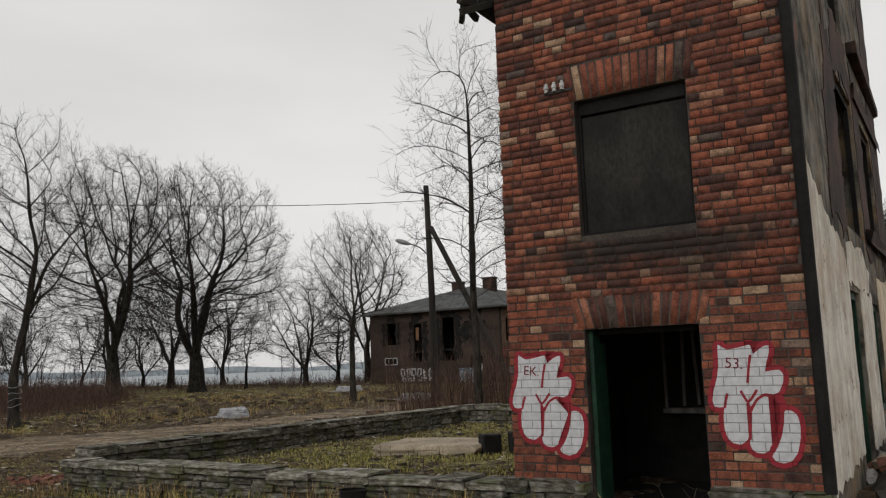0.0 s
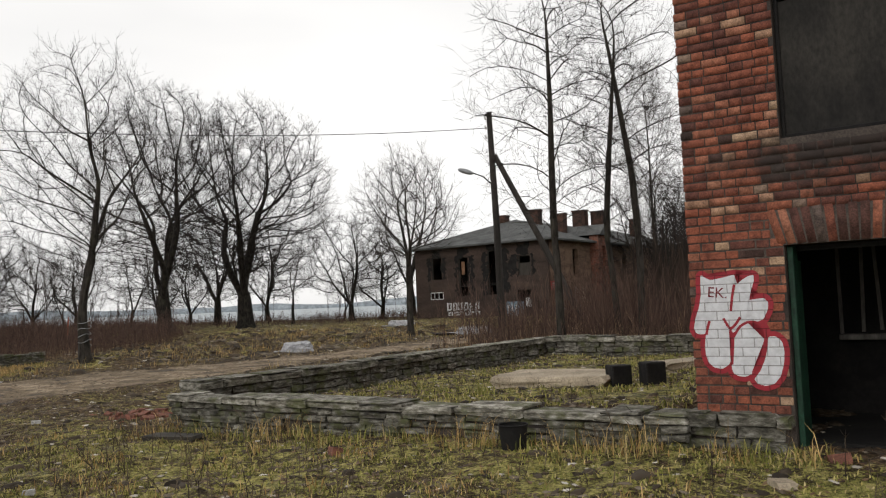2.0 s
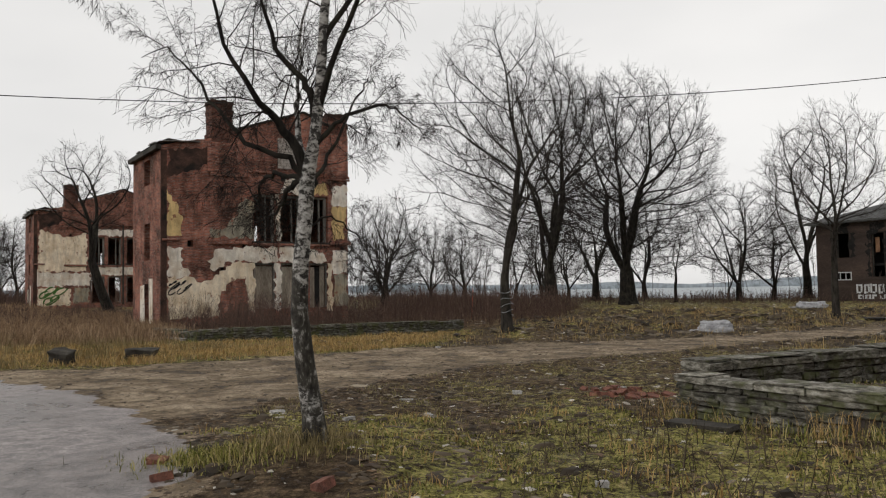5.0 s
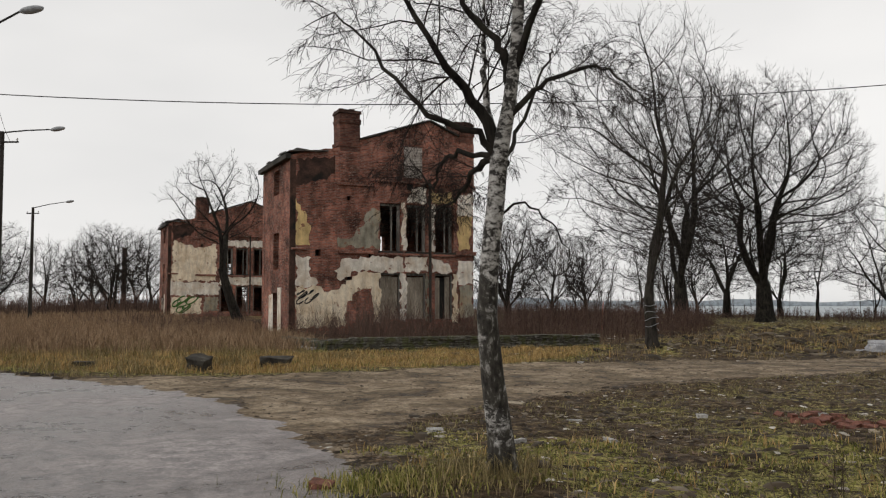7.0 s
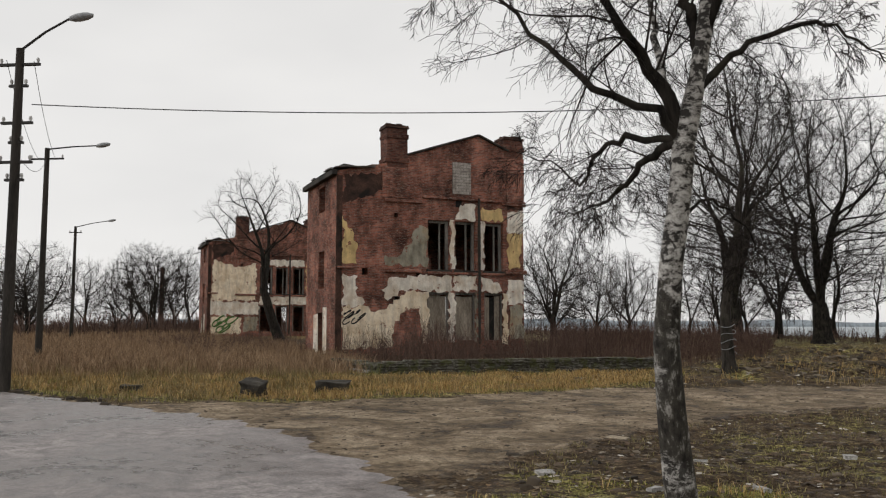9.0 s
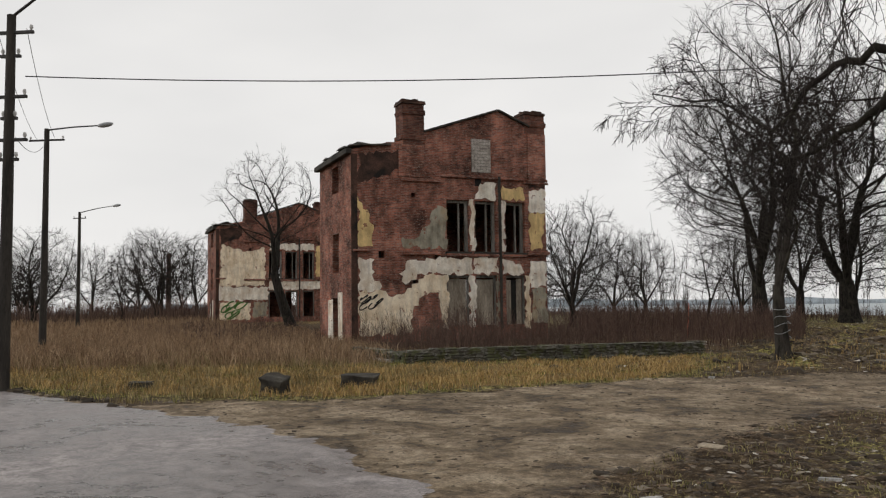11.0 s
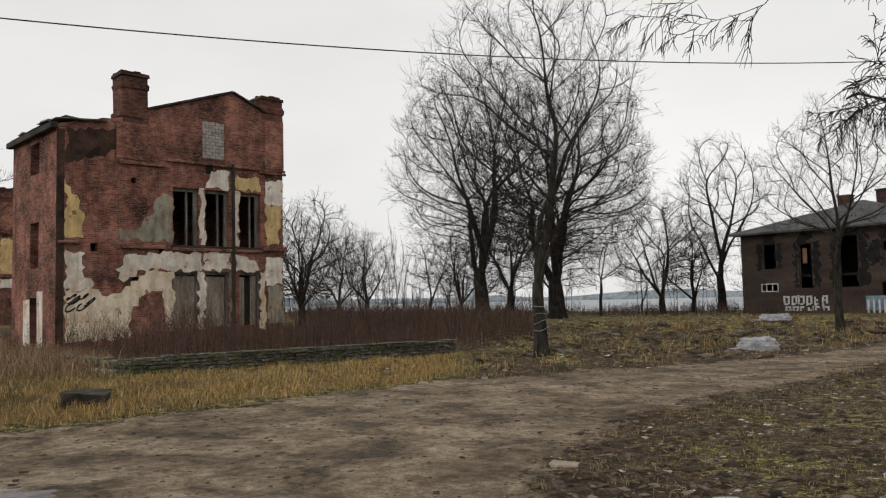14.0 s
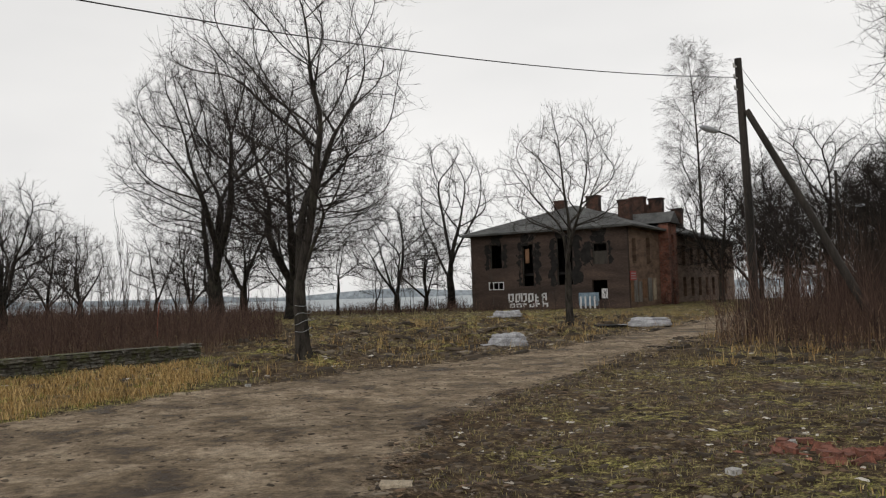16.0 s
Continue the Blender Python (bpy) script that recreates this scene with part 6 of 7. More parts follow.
    part("crown", tubes("crown", out[0] + out[1] + out[2], 3, TWIG), TWIG, root, "fine drooping twigs")
    return root

birch_near()
# wire wound round the trunk by the track
coil = [(0.215 * math.cos(t), 0.215 * math.sin(t), 0.55 + 0.035 * t + 0.03 * math.sin(2.3 * t)) for t in np.linspace(0, 25, 120)]
binding = part("wire_binding", tubes("wire_binding", [(coil, [0.008] * 120)], 4, LAMP_SHELL), LAMP_SHELL, at=pose(-16.45, 29.5, height_at(-16.45, 29.5)))
tagged(binding, "pale wire wound round a tree trunk", "wire")


# ---- dry-laid limestone foundation walls ----
def stone_run(parent, p0, p1, z0, z1, courses, thick, seed, gaps=(), stone=None):
    """Courses of limestone blocks between two points; each block is a piece of its own."""
    rng = random.Random(seed)
    dx, dy = p1[0] - p0[0], p1[1] - p0[1]
    long = math.hypot(dx, dy)
    m = pose(p0[0], p0[1], 0, 0, 0, math.degrees(math.atan2(dy, dx)))
    h = (z1 - z0) / courses
    for c in range(courses):
        x = -0.15 * (c % 2)
        top = c == courses - 1
        while x < long:
            w = rng.uniform(0.24, 0.52) * (1.9 if top else 1.0)
            x1 = min(x + w, long)
            if x1 - x > 0.08 and not any(a < (x + x1) / 2 < b and c < 3 for a, b in gaps):
                out = rng.uniform(-0.035, 0.03) + (0.05 if top else 0)
                bm = boxed(max(x, 0) + 0.006, x1 - 0.006, -out, thick + out, z0 + c * h + 0.005, z0 + (c + 1) * h - 0.005 + rng.uniform(-0.012, 0.006), bevel=0.014, rough=0.017, rng=rng)
                if top and x1 - x > 0.3 and rng.random() < 0.75:
                    lid = boxed(max(x, 0) + rng.uniform(0.0, 0.1), x1 - rng.uniform(0.0, 0.1), -out - rng.uniform(-0.02, 0.05), thick + out + rng.uniform(-0.03, 0.04), z1 + 0.004, z1 + rng.uniform(0.018, 0.032), bevel=0.006, rough=0.007, rng=rng)
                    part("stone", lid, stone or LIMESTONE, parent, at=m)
                # paler stone in the top course, mostly the darker one below
                part("stone", bm, stone or (LIMESTONE if top or rng.random() < 0.12 else LIMESTONE_DARK), parent, at=m)
            x = x1
    part("core", boxed(0.05, long - 0.05, 0.06, thick - 0.06, z0 - 0.1, z1 - 0.05), MORTAR, parent, at=m)


walls = thing("stone_foundation", pose(0, 0, 0), "mossy grey limestone foundation wall of a vanished building", "stone wall")
stone_run(walls, (-7.26, 14.40), (-0.25, 10.42), 0.02, 0.57, 6, 0.42, 51, gaps=((2.2, 2.75), (5.1, 5.5)))
stone_run(walls, (-6.95, 14.75), (-0.72, 25.0), 0.05, 0.71, 5, 0.40, 52)
stone_run(walls, (-0.9, 24.75), (6.5, 20.6), 0.05, 0.75, 5, 0.40, 53)
plinth = thing("stone_plinth", pose(0, 0, 0), "weathered limestone plinth under the brick building", "stone plinth")
fu = np.array((math.cos(radians(-30.5)), math.sin(radians(-30.5))))
fn = np.array((-fu[1], fu[0]))


def on_front(s, v):
    return tuple(np.array((-0.1, 10.6)) + fu * s + fn * v)


stone_run(plinth, on_front(-0.08, -0.10), on_front(0.94, -0.10), 0.1, 0.60, 4, 0.22, 54, stone=LIMESTONE_DARK)
stone_run(plinth, on_front(2.23, -0.10), on_front(3.36, -0.10), 0.1, 0.60, 4, 0.22, 55, stone=LIMESTONE_DARK)
ruin_wall = thing("low_stone_wall", pose(0, 0, 0), "low dark limestone garden wall in front of the ruin", "stone wall")
stone_run(ruin_wall, (-26.5, 25.0), (-20.5, 34.1), -0.05, 0.47, 5, 0.35, 56, stone=LIMESTONE_MOSSY)
stone_run(ruin_wall, (-30.6, 26.6), (-26.5, 24.8), -0.05, 0.40, 4, 0.35, 57, stone=LIMESTONE_MOSSY)

# ---- loose things on the ground ----
def lump(name, x, y, w, d, h, turn, material, label, category, seed, group="", tilt=0.0, cuts=2, rough=0.08):
    """A block with broken, rounded corners."""
    rng = random.Random(seed)
    bm = bmesh.new()
    box(bm, -w / 2, w / 2, -d / 2, d / 2, -0.06, h)
    bmesh.ops.subdivide_edges(bm, edges=bm.edges[:], cuts=cuts, use_grid_fill=True)
    for v in bm.verts:
        v.co += Vector([rng.uniform(-1, 1) * rough * q for q in (w, d, h)])
    bmesh.ops.bevel(bm, geom=bm.edges[:], offset=0.01 * min(w, h) * 5, segments=1, affect="EDGES", clamp_overlap=True) if w > 0.25 else None
    ob = part(name, bm, material, at=pose(x, y, height_at(x, y), tilt, tilt * 0.6, turn))
    return tagged(ob, label, category, group)


lump("concrete_block", -23.05, 19.35, 0.8, 0.5, 0.30, 35, CONCRETE, "dark broken concrete block in the dry grass", "concrete block", 61, tilt=4)
lump("concrete_block", -23.3, 17.05, 0.55, 0.42, 0.34, 20, CONCRETE, "tilted dark concrete lump in the dry grass", "concrete block", 62, tilt=14)
lump("concrete_block", -26.6, 15.9, 0.5, 0.4, 0.14, 50, CONCRETE, "low dark concrete lump at the lane's edge", "concrete block", 63)
lump("low_slab", -6.7, 13.2, 0.8, 0.35, 0.07, -15, CONCRETE, "grey concrete slab lying in the grass", "slab", 64, rough=0.03)
# this slab shape stands in for a low mound of tan sand
lump("low_slab", -1.2, 15.7, 1.9, 1.3, 0.16, -20, PALE_SLAB, "pale tan slab standing in for a sand mound inside the foundation", "slab", 65, rough=0.05)
lump("low_slab", 1.6, 19.0, 1.6, 0.8, 0.12, 30, PALE_SLAB, "pale concrete slab inside the foundation", "slab", 66, rough=0.05)
for x, y in ((-0.27, 15.05), (0.22, 14.86)):
    lump("dark_crate", x, y, 0.32, 0.3, 0.34, 15, DARK, "black charred crate inside the foundation", "crate", 67, "crates inside the foundation", rough=0.02)
# made-up black bucket shape that takes the place of a dark hole
bucket = thing("black_bucket", pose(-2.0, 10.85, height_at(-2.0, 10.85)), "black bucket shape in the weeds standing in for a dark hole", "bucket")
bm = bmesh.new()
bmesh.ops.create_cone(bm, segments=18, radius1=0.13, radius2=0.16, depth=0.26, cap_ends=False, matrix=pose(0, 0, 0.13))
bmesh.ops.create_circle(bm, segments=18, radius=0.13, cap_ends=True, matrix=pose(0, 0, 0.01))
part("body", bm, DARK, bucket, smooth=True)
part("rim", tubes("rim", [([(0.16 * math.cos(t), 0.16 * math.sin(t), 0.26) for t in np.linspace(0, 2 * math.pi, 20)], [0.009] * 20)], 6, DARK), DARK, bucket)


def sack_heap(x, y, w, h, turn, seed, label):
    """A slumped white bulk bag: creased body, folded rim, hollow top and a loose flap."""
    rng = random.Random(seed)
    g = thing("bulk_bag", pose(x, y, height_at(x, y), 0, 0, turn), label, "bag", "slumped white bags")
    around = 40
    ph = [rng.random() * 6.28 for _ in range(6)]

    def ring(r, z, wave):
        out = []
        for k in range(around):
            a = 6.283 * k / around
            f = abs(math.cos(a)) ** 3 + abs(math.sin(a)) ** 3
            q = r / f ** 0.22 * (1 + wave * (0.5 * math.sin(3 * a + ph[0] + 9 * z) + 0.35 * math.sin(7 * a + ph[1] - 13 * z) + 0.25 * math.sin(13 * a + ph[2] + 5 * z)))
            out.append((w / 2 * q * math.cos(a), w * 0.40 * q * math.sin(a), h * (z + 0.06 * wave * 10 * math.sin(2 * a + ph[3]) * z + 0.03 * math.sin(9 * a + ph[4] + 20 * z) * z)))
        return out

    def skin(rings):
        bm = bmesh.new()
        vs = [[bm.verts.new(p) for p in r] for r in rings]
        for lo, hi in zip(vs, vs[1:]):
            for k in range(around):
                bm.faces.new((lo[k], lo[(k + 1) % around], hi[(k + 1) % around], hi[k]))
        bm.faces.new(vs[-1])
        return bm

    part("body", skin([ring(0.98, -0.1, 0.02), ring(1.02, 0.05, 0.03), ring(1.0, 0.16, 0.05), ring(0.98, 0.24, 0.06), ring(1.0, 0.34, 0.06), ring(0.97, 0.45, 0.06), ring(0.93, 0.52, 0.07), ring(0.94, 0.60, 0.07), ring(0.88, 0.70, 0.07), ring(0.6, 0.66, 0.08), ring(0.3, 0.6, 0.1)]), SACK, g, smooth=True)
    part("rim", skin([ring(0.80, 0.62, 0.08), ring(0.86, 0.76, 0.09), ring(0.82, 0.92, 0.10), ring(0.73, 1.0, 0.11), ring(0.66, 0.9, 0.12), ring(0.58, 0.7, 0.12), ring(0.2, 0.62, 0.1)]), SACK, g, smooth=True)
    bm = bmesh.new()
    box(bm, -w * 0.72, -w * 0.36, -w * 0.2, w * 0.14, 0.0, h * 0.12)
    bmesh.ops.subdivide_edges(bm, edges=bm.edges[:], cuts=3, use_grid_fill=True)
    for v in bm.verts:
        v.co += Vector([rng.uniform(-1, 1) * 0.05 for _ in range(2)] + [rng.uniform(-0.3, 1) * 0.04])
    part("flap", bm, SACK, g, smooth=True)
    return g


sack_heap(-10.6, 35.9, 1.3, 0.40, 10, 71, "slumped dirty white bulk bag beside the dirt track")
sack_heap(-8.9, 58.0, 1.8, 0.36, 30, 72, "slumped white bulk bag on the waste ground")
sack_heap(-3.5, 45.0, 1.9, 0.34, -20, 73, "flattened white bulk bag on a dark sheet")
lump("timber_sheet", -4.6, 45.6, 2.2, 1.2, 0.06, 10, DARK, "black sheet lying under the white bag", "sheet", 74, rough=0.03)

stake = part("marker_stake", tubes("marker_stake", [([(0, 0, -0.1), (0.05, 0, 0.8), (0.12, 0, 1.75)], [0.03, 0.028, 0.022])], 6, ORANGE), ORANGE, at=pose(STAKE_X, STAKE_Y, height_at(STAKE_X, STAKE_Y)))
tagged(stake, "faded orange marker stake standing in the brush", "stake")
far_stack = part("factory_chimney", tubes("factory_chimney", [([(0, 0, -4), (0, 0, 10), (0, 0, 21.5)], [0.95, 0.85, 0.72])], 12, BURNT), BURNT, at=pose(-260.2, 166.3, 0))
tagged(far_stack, "tall distant brick factory chimney", "chimney")
lump("plastic_sheet", -27.9, 25.5, 1.5, 0.45, 0.10, -25, LITTER, "crumpled white plastic sheet on the end of the low wall", "sheet", 75, rough=0.2)
rng = random.Random(81)
for k in range(34):
    a, r = rng.random() * 6.28, abs(rng.gauss(0, 0.6))
    x, y = -8.35 + r * math.cos(a) * 1.3, 16.6 + r * math.sin(a) * 0.8
    lump("broken_brick", x, y, rng.choice((0.22, 0.18, 0.13, 0.10)), 0.11, 0.055, rng.random() * 360, BROKEN_BRICK, "broken red brick in a scattered pile", "brick", 100 + k, "scattered broken bricks", rng.uniform(-25, 25), 1, 0.06)
for x, y in ((-4.05, 11.35), (0.9, 9.6), (1.9, 8.7), (-10.6, 8.6), (-11.2, 9.1), (-9.0, 8.9)):
    lump("broken_brick", x, y, 0.2, 0.12, 0.07, rng.random() * 360, BROKEN_BRICK, "broken red brick lying in the grass", "brick", 150 + int(x * 7) % 40, "scattered broken bricks", 12, 1, 0.06)
for k, (x, y, w, d) in enumerate(((-13.25, 15.7, 0.42, 0.25), (-12.62, 12.65, 0.3, 0.2), (-16.95, 25.4, 0.3, 0.15), (-17.9, 23.9, 0.5, 0.08), (-6.9, 9.99, 0.16, 0.12), (-11.2, 12.4, 0.22, 0.12), (-7.9, 15.6, 0.28, 0.1), (-8.9, 17.3, 0.3, 0.12), (-10.1, 15.6, 0.2, 0.12), (0.2, 9.0, 0.4, 0.2), (-10.4, 13.2, 0.3, 0.1), (-11.6, 14.6, 0.3, 0.1))):
    lump("pale_stone", x, y, w * 0.7, d * 0.8, 0.04, k * 50, LITTER if k % 3 else PALE_SLAB, "pale flat stone lying on the muddy ground", "stone", 200 + k, "pale stones on the ground", 3, 1, 0.08)


def scatter(name, count, zone, size, material, seed, label, category, keep=None, flatness=0.35):
    """Countless small chips over a stretch of ground, in one mesh."""
    g = np.random.default_rng(seed)
    x0, x1, y0, y1 = zone
    x, y = g.uniform(x0, x1, count), g.uniform(y0, y1, count)
    ok = keep(x, y) if keep else np.ones(count, bool)
    x, y = x[ok], y[ok]
    n = len(x)
    s = np.minimum(size * np.exp(g.normal(0, 0.45, n)), size * 2.2)
    base = np.array([(-1, -1, 0), (1, -1, 0), (1, 1, 0), (-1, 1, 0), (-0.7, -0.6, 1), (0.8, -0.7, 1), (0.6, 0.8, 1), (-0.8, 0.6, 1)], float)
    v = base[None] * (1 + 0.35 * g.uniform(-1, 1, (n, 8, 3)))
    v[..., 2] *= flatness
    a = g.uniform(0, 6.28, n)
    v[..., 0] *= 1.5
    c, sn = np.cos(a)[:, None], np.sin(a)[:, None]
    vx, vy = v[..., 0] * c - v[..., 1] * sn, v[..., 0] * sn + v[..., 1] * c
    tilt = g.uniform(-0.3, 0.3, (n, 1))
    z = ground_height(x, y)[:, None] + (v[..., 2] + vx * tilt) * s[:, None] - 0.15 * s[:, None]
    verts = np.stack([x[:, None] + vx * s[:, None], y[:, None] + vy * s[:, None], z], -1).reshape(-1, 3)
    f = np.array([(4, 5, 6, 7), (0, 1, 5, 4), (1, 2, 6, 5), (2, 3, 7, 6), (3, 0, 4, 7)])
    faces = (np.arange(n)[:, None, None] * 8 + f[None]).reshape(-1, 4)
    return tagged(part(name, mesh_of(name, verts, faces, material), material), label, category, kind="stuff")


def off_road(x, y):
    return (inside(ROAD, x, y) < 0.1) & (inside(TRACK, x, y) < 0.2)


CHIPS = blades_material("rubble_chips", [(0.034, 0.025, 0.018), (0.072, 0.054, 0.037), (0.122, 0.094, 0.066), (0.21, 0.175, 0.132)], 0.9)
CLODS = blades_material("wet_clods", [(0.022, 0.017, 0.012), (0.045, 0.034, 0.023), (0.08, 0.06, 0.04)], 0.8)
LEAF = blades_material("sodden_leaves", [(0.03, 0.022, 0.016), (0.07, 0.045, 0.028), (0.13, 0.08, 0.045), (0.20, 0.13, 0.07)], 0.7)
WHITE_CHIPS = blades_material("pale_chips", [(0.30, 0.265, 0.215), (0.46, 0.42, 0.36), (0.60, 0.56, 0.50)], 0.8)
RED_CHIPS = blades_material("brick_chips", [(0.10, 0.044, 0.032), (0.20, 0.080, 0.053), (0.34, 0.15, 0.10)], 0.9)
MID = (-15, 3, 8, 27)
scatter("rubble_chips", 16000, MID, 0.022, CHIPS, 301, "small rubble scattered over the mud", "rubble", lambda x, y: off_road(x, y) & (waves(x, y, 5, 61) > -0.2))
scatter("pale_chips", 1500, MID, 0.018, WHITE_CHIPS, 302, "pale litter and stone chips on the mud", "litter", off_road)
scatter("brick_chips", 380, (-11, -6, 14, 19), 0.022, RED_CHIPS, 303, "red brick chips on the mud", "rubble", lambda x, y: off_road(x, y) & (np.hypot((x + 8.35) / 1.3, y - 16.6) < 1.0 + 0.5 * waves(x, y, 1.0, 65)))
scatter("rubble_chips", 5000, (-24, 2, 27, 60), 0.05, CHIPS, 304, "heaps of rubble on the waste ground", "rubble", lambda x, y: (inside(WASTE, x, y) > 0) & (waves(x, y, 2.6, 8) > 0.1))
scatter("rubble_chips", 2600, (-18, -8, 30, 46), 0.085, CHIPS, 309, "mounds of rubble beside the track", "rubble", lambda x, y: (inside(TRACK, x, y) < -0.4) & (waves(x, y, 3.2, 9) > 0.15))
scatter("pale_chips", 900, (-24, 6, 27, 75), 0.04, WHITE_CHIPS, 305, "pale litter on the waste ground", "litter", lambda x, y: off_road(x, y))
scatter("mud_clods", 3200, (-15, 5, 4, 27), 0.04, CLODS, 310, "dark clods of wet earth between the tufts", "soil", lambda x, y: off_road(x, y) & (waves(x, y, 1.7, 62) > 0.15), 0.6)
scatter("dead_leaves", 26000, (-14, 5, 4, 24), 0.020, LEAF, 308, "dead leaves trodden into the mud and grass", "leaves", off_road, 0.12)
scatter("rubble_chips", 9000, (-22, 0, 26, 56), 0.035, CHIPS, 311, "stones and clods over the waste ground", "rubble", lambda x, y: off_road(x, y) & (waves(x, y, 2.2, 63) > -0.05))
scatter("mud_clods", 2600, (-22, 0, 26, 56), 0.07, CLODS, 312, "dark clods on the waste ground", "soil", lambda x, y: off_road(x, y) & (waves(x, y, 2.6, 8) > 0.1), 0.6)
scatter("mud_clods", 3000, (-40, -23.6, 12.5, 16.5), 0.035, CLODS, 313, "dark crumbling earth along the far edge of the lane", "soil", lambda x, y: np.abs(inside(ROAD, x, y) + 0.12 + 0.12 * waves(x, y, 1.3, 64)) < 0.16, 0.8)
scatter("mud_clods", 1500, (-12, -5, 4, 11), 0.035, CLODS, 314, "dark crumbled earth between the lane and the grass", "soil", lambda x, y: (inside(ROAD, x, y) < 0.05) & (inside(ROAD, x, y) > -0.7) & (waves(x, y, 1.1, 28) > -0.3), 0.6)
scatter("road_pebbles", 9000, (-24, -6, 9, 40), 0.018, CHIPS, 306, "pebbles pressed into the dirt track", "pebbles", lambda x, y: inside(TRACK, x, y) > 0)
scatter("road_leaves", 8000, (-26, -6, 5, 14), 0.020, LEAF, 307, "sodden leaves and twigs on the asphalt", "leaves", lambda x, y: inside(ROAD, x, y) > 0.1, 0.08)

# ---- grass, weeds and brush ----
def blades(name, x, y, low, high, width, material, seed, label, category, lean=0.35):
    """Bent blades of grass, three-sided strips, in one mesh."""
    g = np.random.default_rng(seed)
    n = len(x)
    h = g.uniform(low, high, n)
    a = g.uniform(0, 6.28, n)
    bend = g.uniform(0.1, 1, n) * lean * h
    b = a + g.normal(0, 1.2, n)
    z = ground_height(x, y) - 0.02
    w = width * g.uniform(0.6, 1.3, n)
    sx, sy = np.cos(a) * w, np.sin(a) * w
    bx, by = np.cos(b) * bend, np.sin(b) * bend
    v = np.stack([
        np.stack([x - sx, y - sy, z], -1), np.stack([x + sx, y + sy, z], -1),
        np.stack([x + bx * 0.35 - sx * 0.7, y + by * 0.35 - sy * 0.7, z + h * 0.6], -1), np.stack([x + bx * 0.35 + sx * 0.7, y + by * 0.35 + sy * 0.7, z + h * 0.6], -1),
        np.stack([x + bx, y + by, z + h * (1 - 0.25 * lean)], -1)], 1).reshape(-1, 3)
    k = np.arange(n)[:, None] * 5
    me = mesh_of(name, v, [k + np.array([[0, 1, 3, 2]]), k + np.array([[2, 3, 4]])], material)
    return tagged(part(name, me, material), label, category, kind="stuff")


def clumped(count, zone, keep, seed, size=0.12, per=9):
    """Points in tufts within a zone."""
    g = np.random.default_rng(seed)
    x0, x1, y0, y1 = zone
    cx, cy = g.uniform(x0, x1, count // per), g.uniform(y0, y1, count // per)
    ok = keep(cx, cy)
    cx, cy = cx[ok], cy[ok]
    x = (cx[:, None] + g.normal(0, size, (len(cx), per))).ravel()
    y = (cy[:, None] + g.normal(0, size, (len(cy), per))).ravel()
    return x, y


def clear_of_road(x, y):
    return (inside(ROAD, x, y) < -0.05) & (inside(TRACK, x, y) < -0.1)


def lawn(x, y):
    return clear_of_road(x, y) & (inside(LAWN, x, y) + waves(x, y, 2.8, 11) * 1.2 > 0) & (waves(x, y, 1.6, 13) > -0.12) & (inside(ROAD, x, y) < -0.45 + 0.35 * waves(x, y, 1.1, 28)) & (np.hypot(x + 9.3, y - 8.7) > 0.95 + 0.4 * waves(x, y, 0.9, 29))


def yard(x, y):
    return (inside(YARD, x, y) > 0.3) & (waves(x, y, 1.8, 14) > -0.3)


blades("green_grass", *clumped(150000, (-12.5, 6, 3, 15), lawn, 401), 0.02, 0.085, 0.008, GRASS_GREEN, 1, "short wet green grass with yellowed tufts", "grass", 0.8)
blades("dead_grass", *clumped(22000, (-12.5, 6, 3, 15), lambda x, y: lawn(x, y) & (waves(x, y, 1.3, 27) > 0.0), 402, 0.09), 0.05, 0.20, 0.006, GRASS_DRY, 2, "yellowed tufts of dead grass", "grass", 0.8)
blades("green_grass", *clumped(34000, (-7, 6.5, 10, 25), yard, 403), 0.03, 0.12, 0.010, GRASS_GREEN, 3, "green grass inside the stone foundation", "grass", 0.8)
blades("dry_grass", *clumped(95000, (-34, -17, 14, 34), lambda x, y: (inside(DRY_STRIP, x, y) + 0.4 * waves(x, y, 1.5, 15) > 0.25) & (waves(x, y, 1.9, 31) > np.where(x < -22.5, 0.0, -0.28)), 404, 0.16), 0.06, 0.30, 0.0065, GRASS_DRY, 4, "straw-yellow grass along the low wall", "grass", 1.1)
blades("green_grass", *clumped(26000, (-34, -17, 14, 34), lambda x, y: clear_of_road(x, y) & (inside(DRY_STRIP, x, y) > -0.7) & ((inside(DRY_STRIP, x, y) < 0.8) | (waves(x, y, 1.9, 31) < np.where(x < -22.5, -0.02, -0.15))) & (inside(DRY_STRIP, x, y) < 4), 405, 0.12), 0.05, 0.16, 0.007, GRASS_GREEN, 5, "green grass along the edge of the track", "grass", 0.7)
blades("rough_grass", *clumped(24000, (-38, -22.8, 14, 24), lambda x, y: (inside(ROAD, x, y) < -0.3) & (inside(TRACK, x, y) < -0.3) & (waves(x, y, 1.4, 35) > 0.1), 414, 0.22, 40), 0.12, 0.45, 0.006, GRASS_WASTE, 15, "dark matted tufts at the edge of the field", "grass", 1.0)
blades("brown_grass", *clumped(150000, (-62, -27, 14.5, 44), lambda x, y: (inside(FIELD, x, y) > 0) & (inside([(-37, 31), (-31, 42), (-37, 46), (-42, 35)], x, y) < 0) & (waves(x, y, 3.4, 32) > -0.3), 406, 0.3), 0.25, 0.85, 0.007, GRASS_BROWN, 6, "tall brown dead grass over the field", "grass", 0.9)
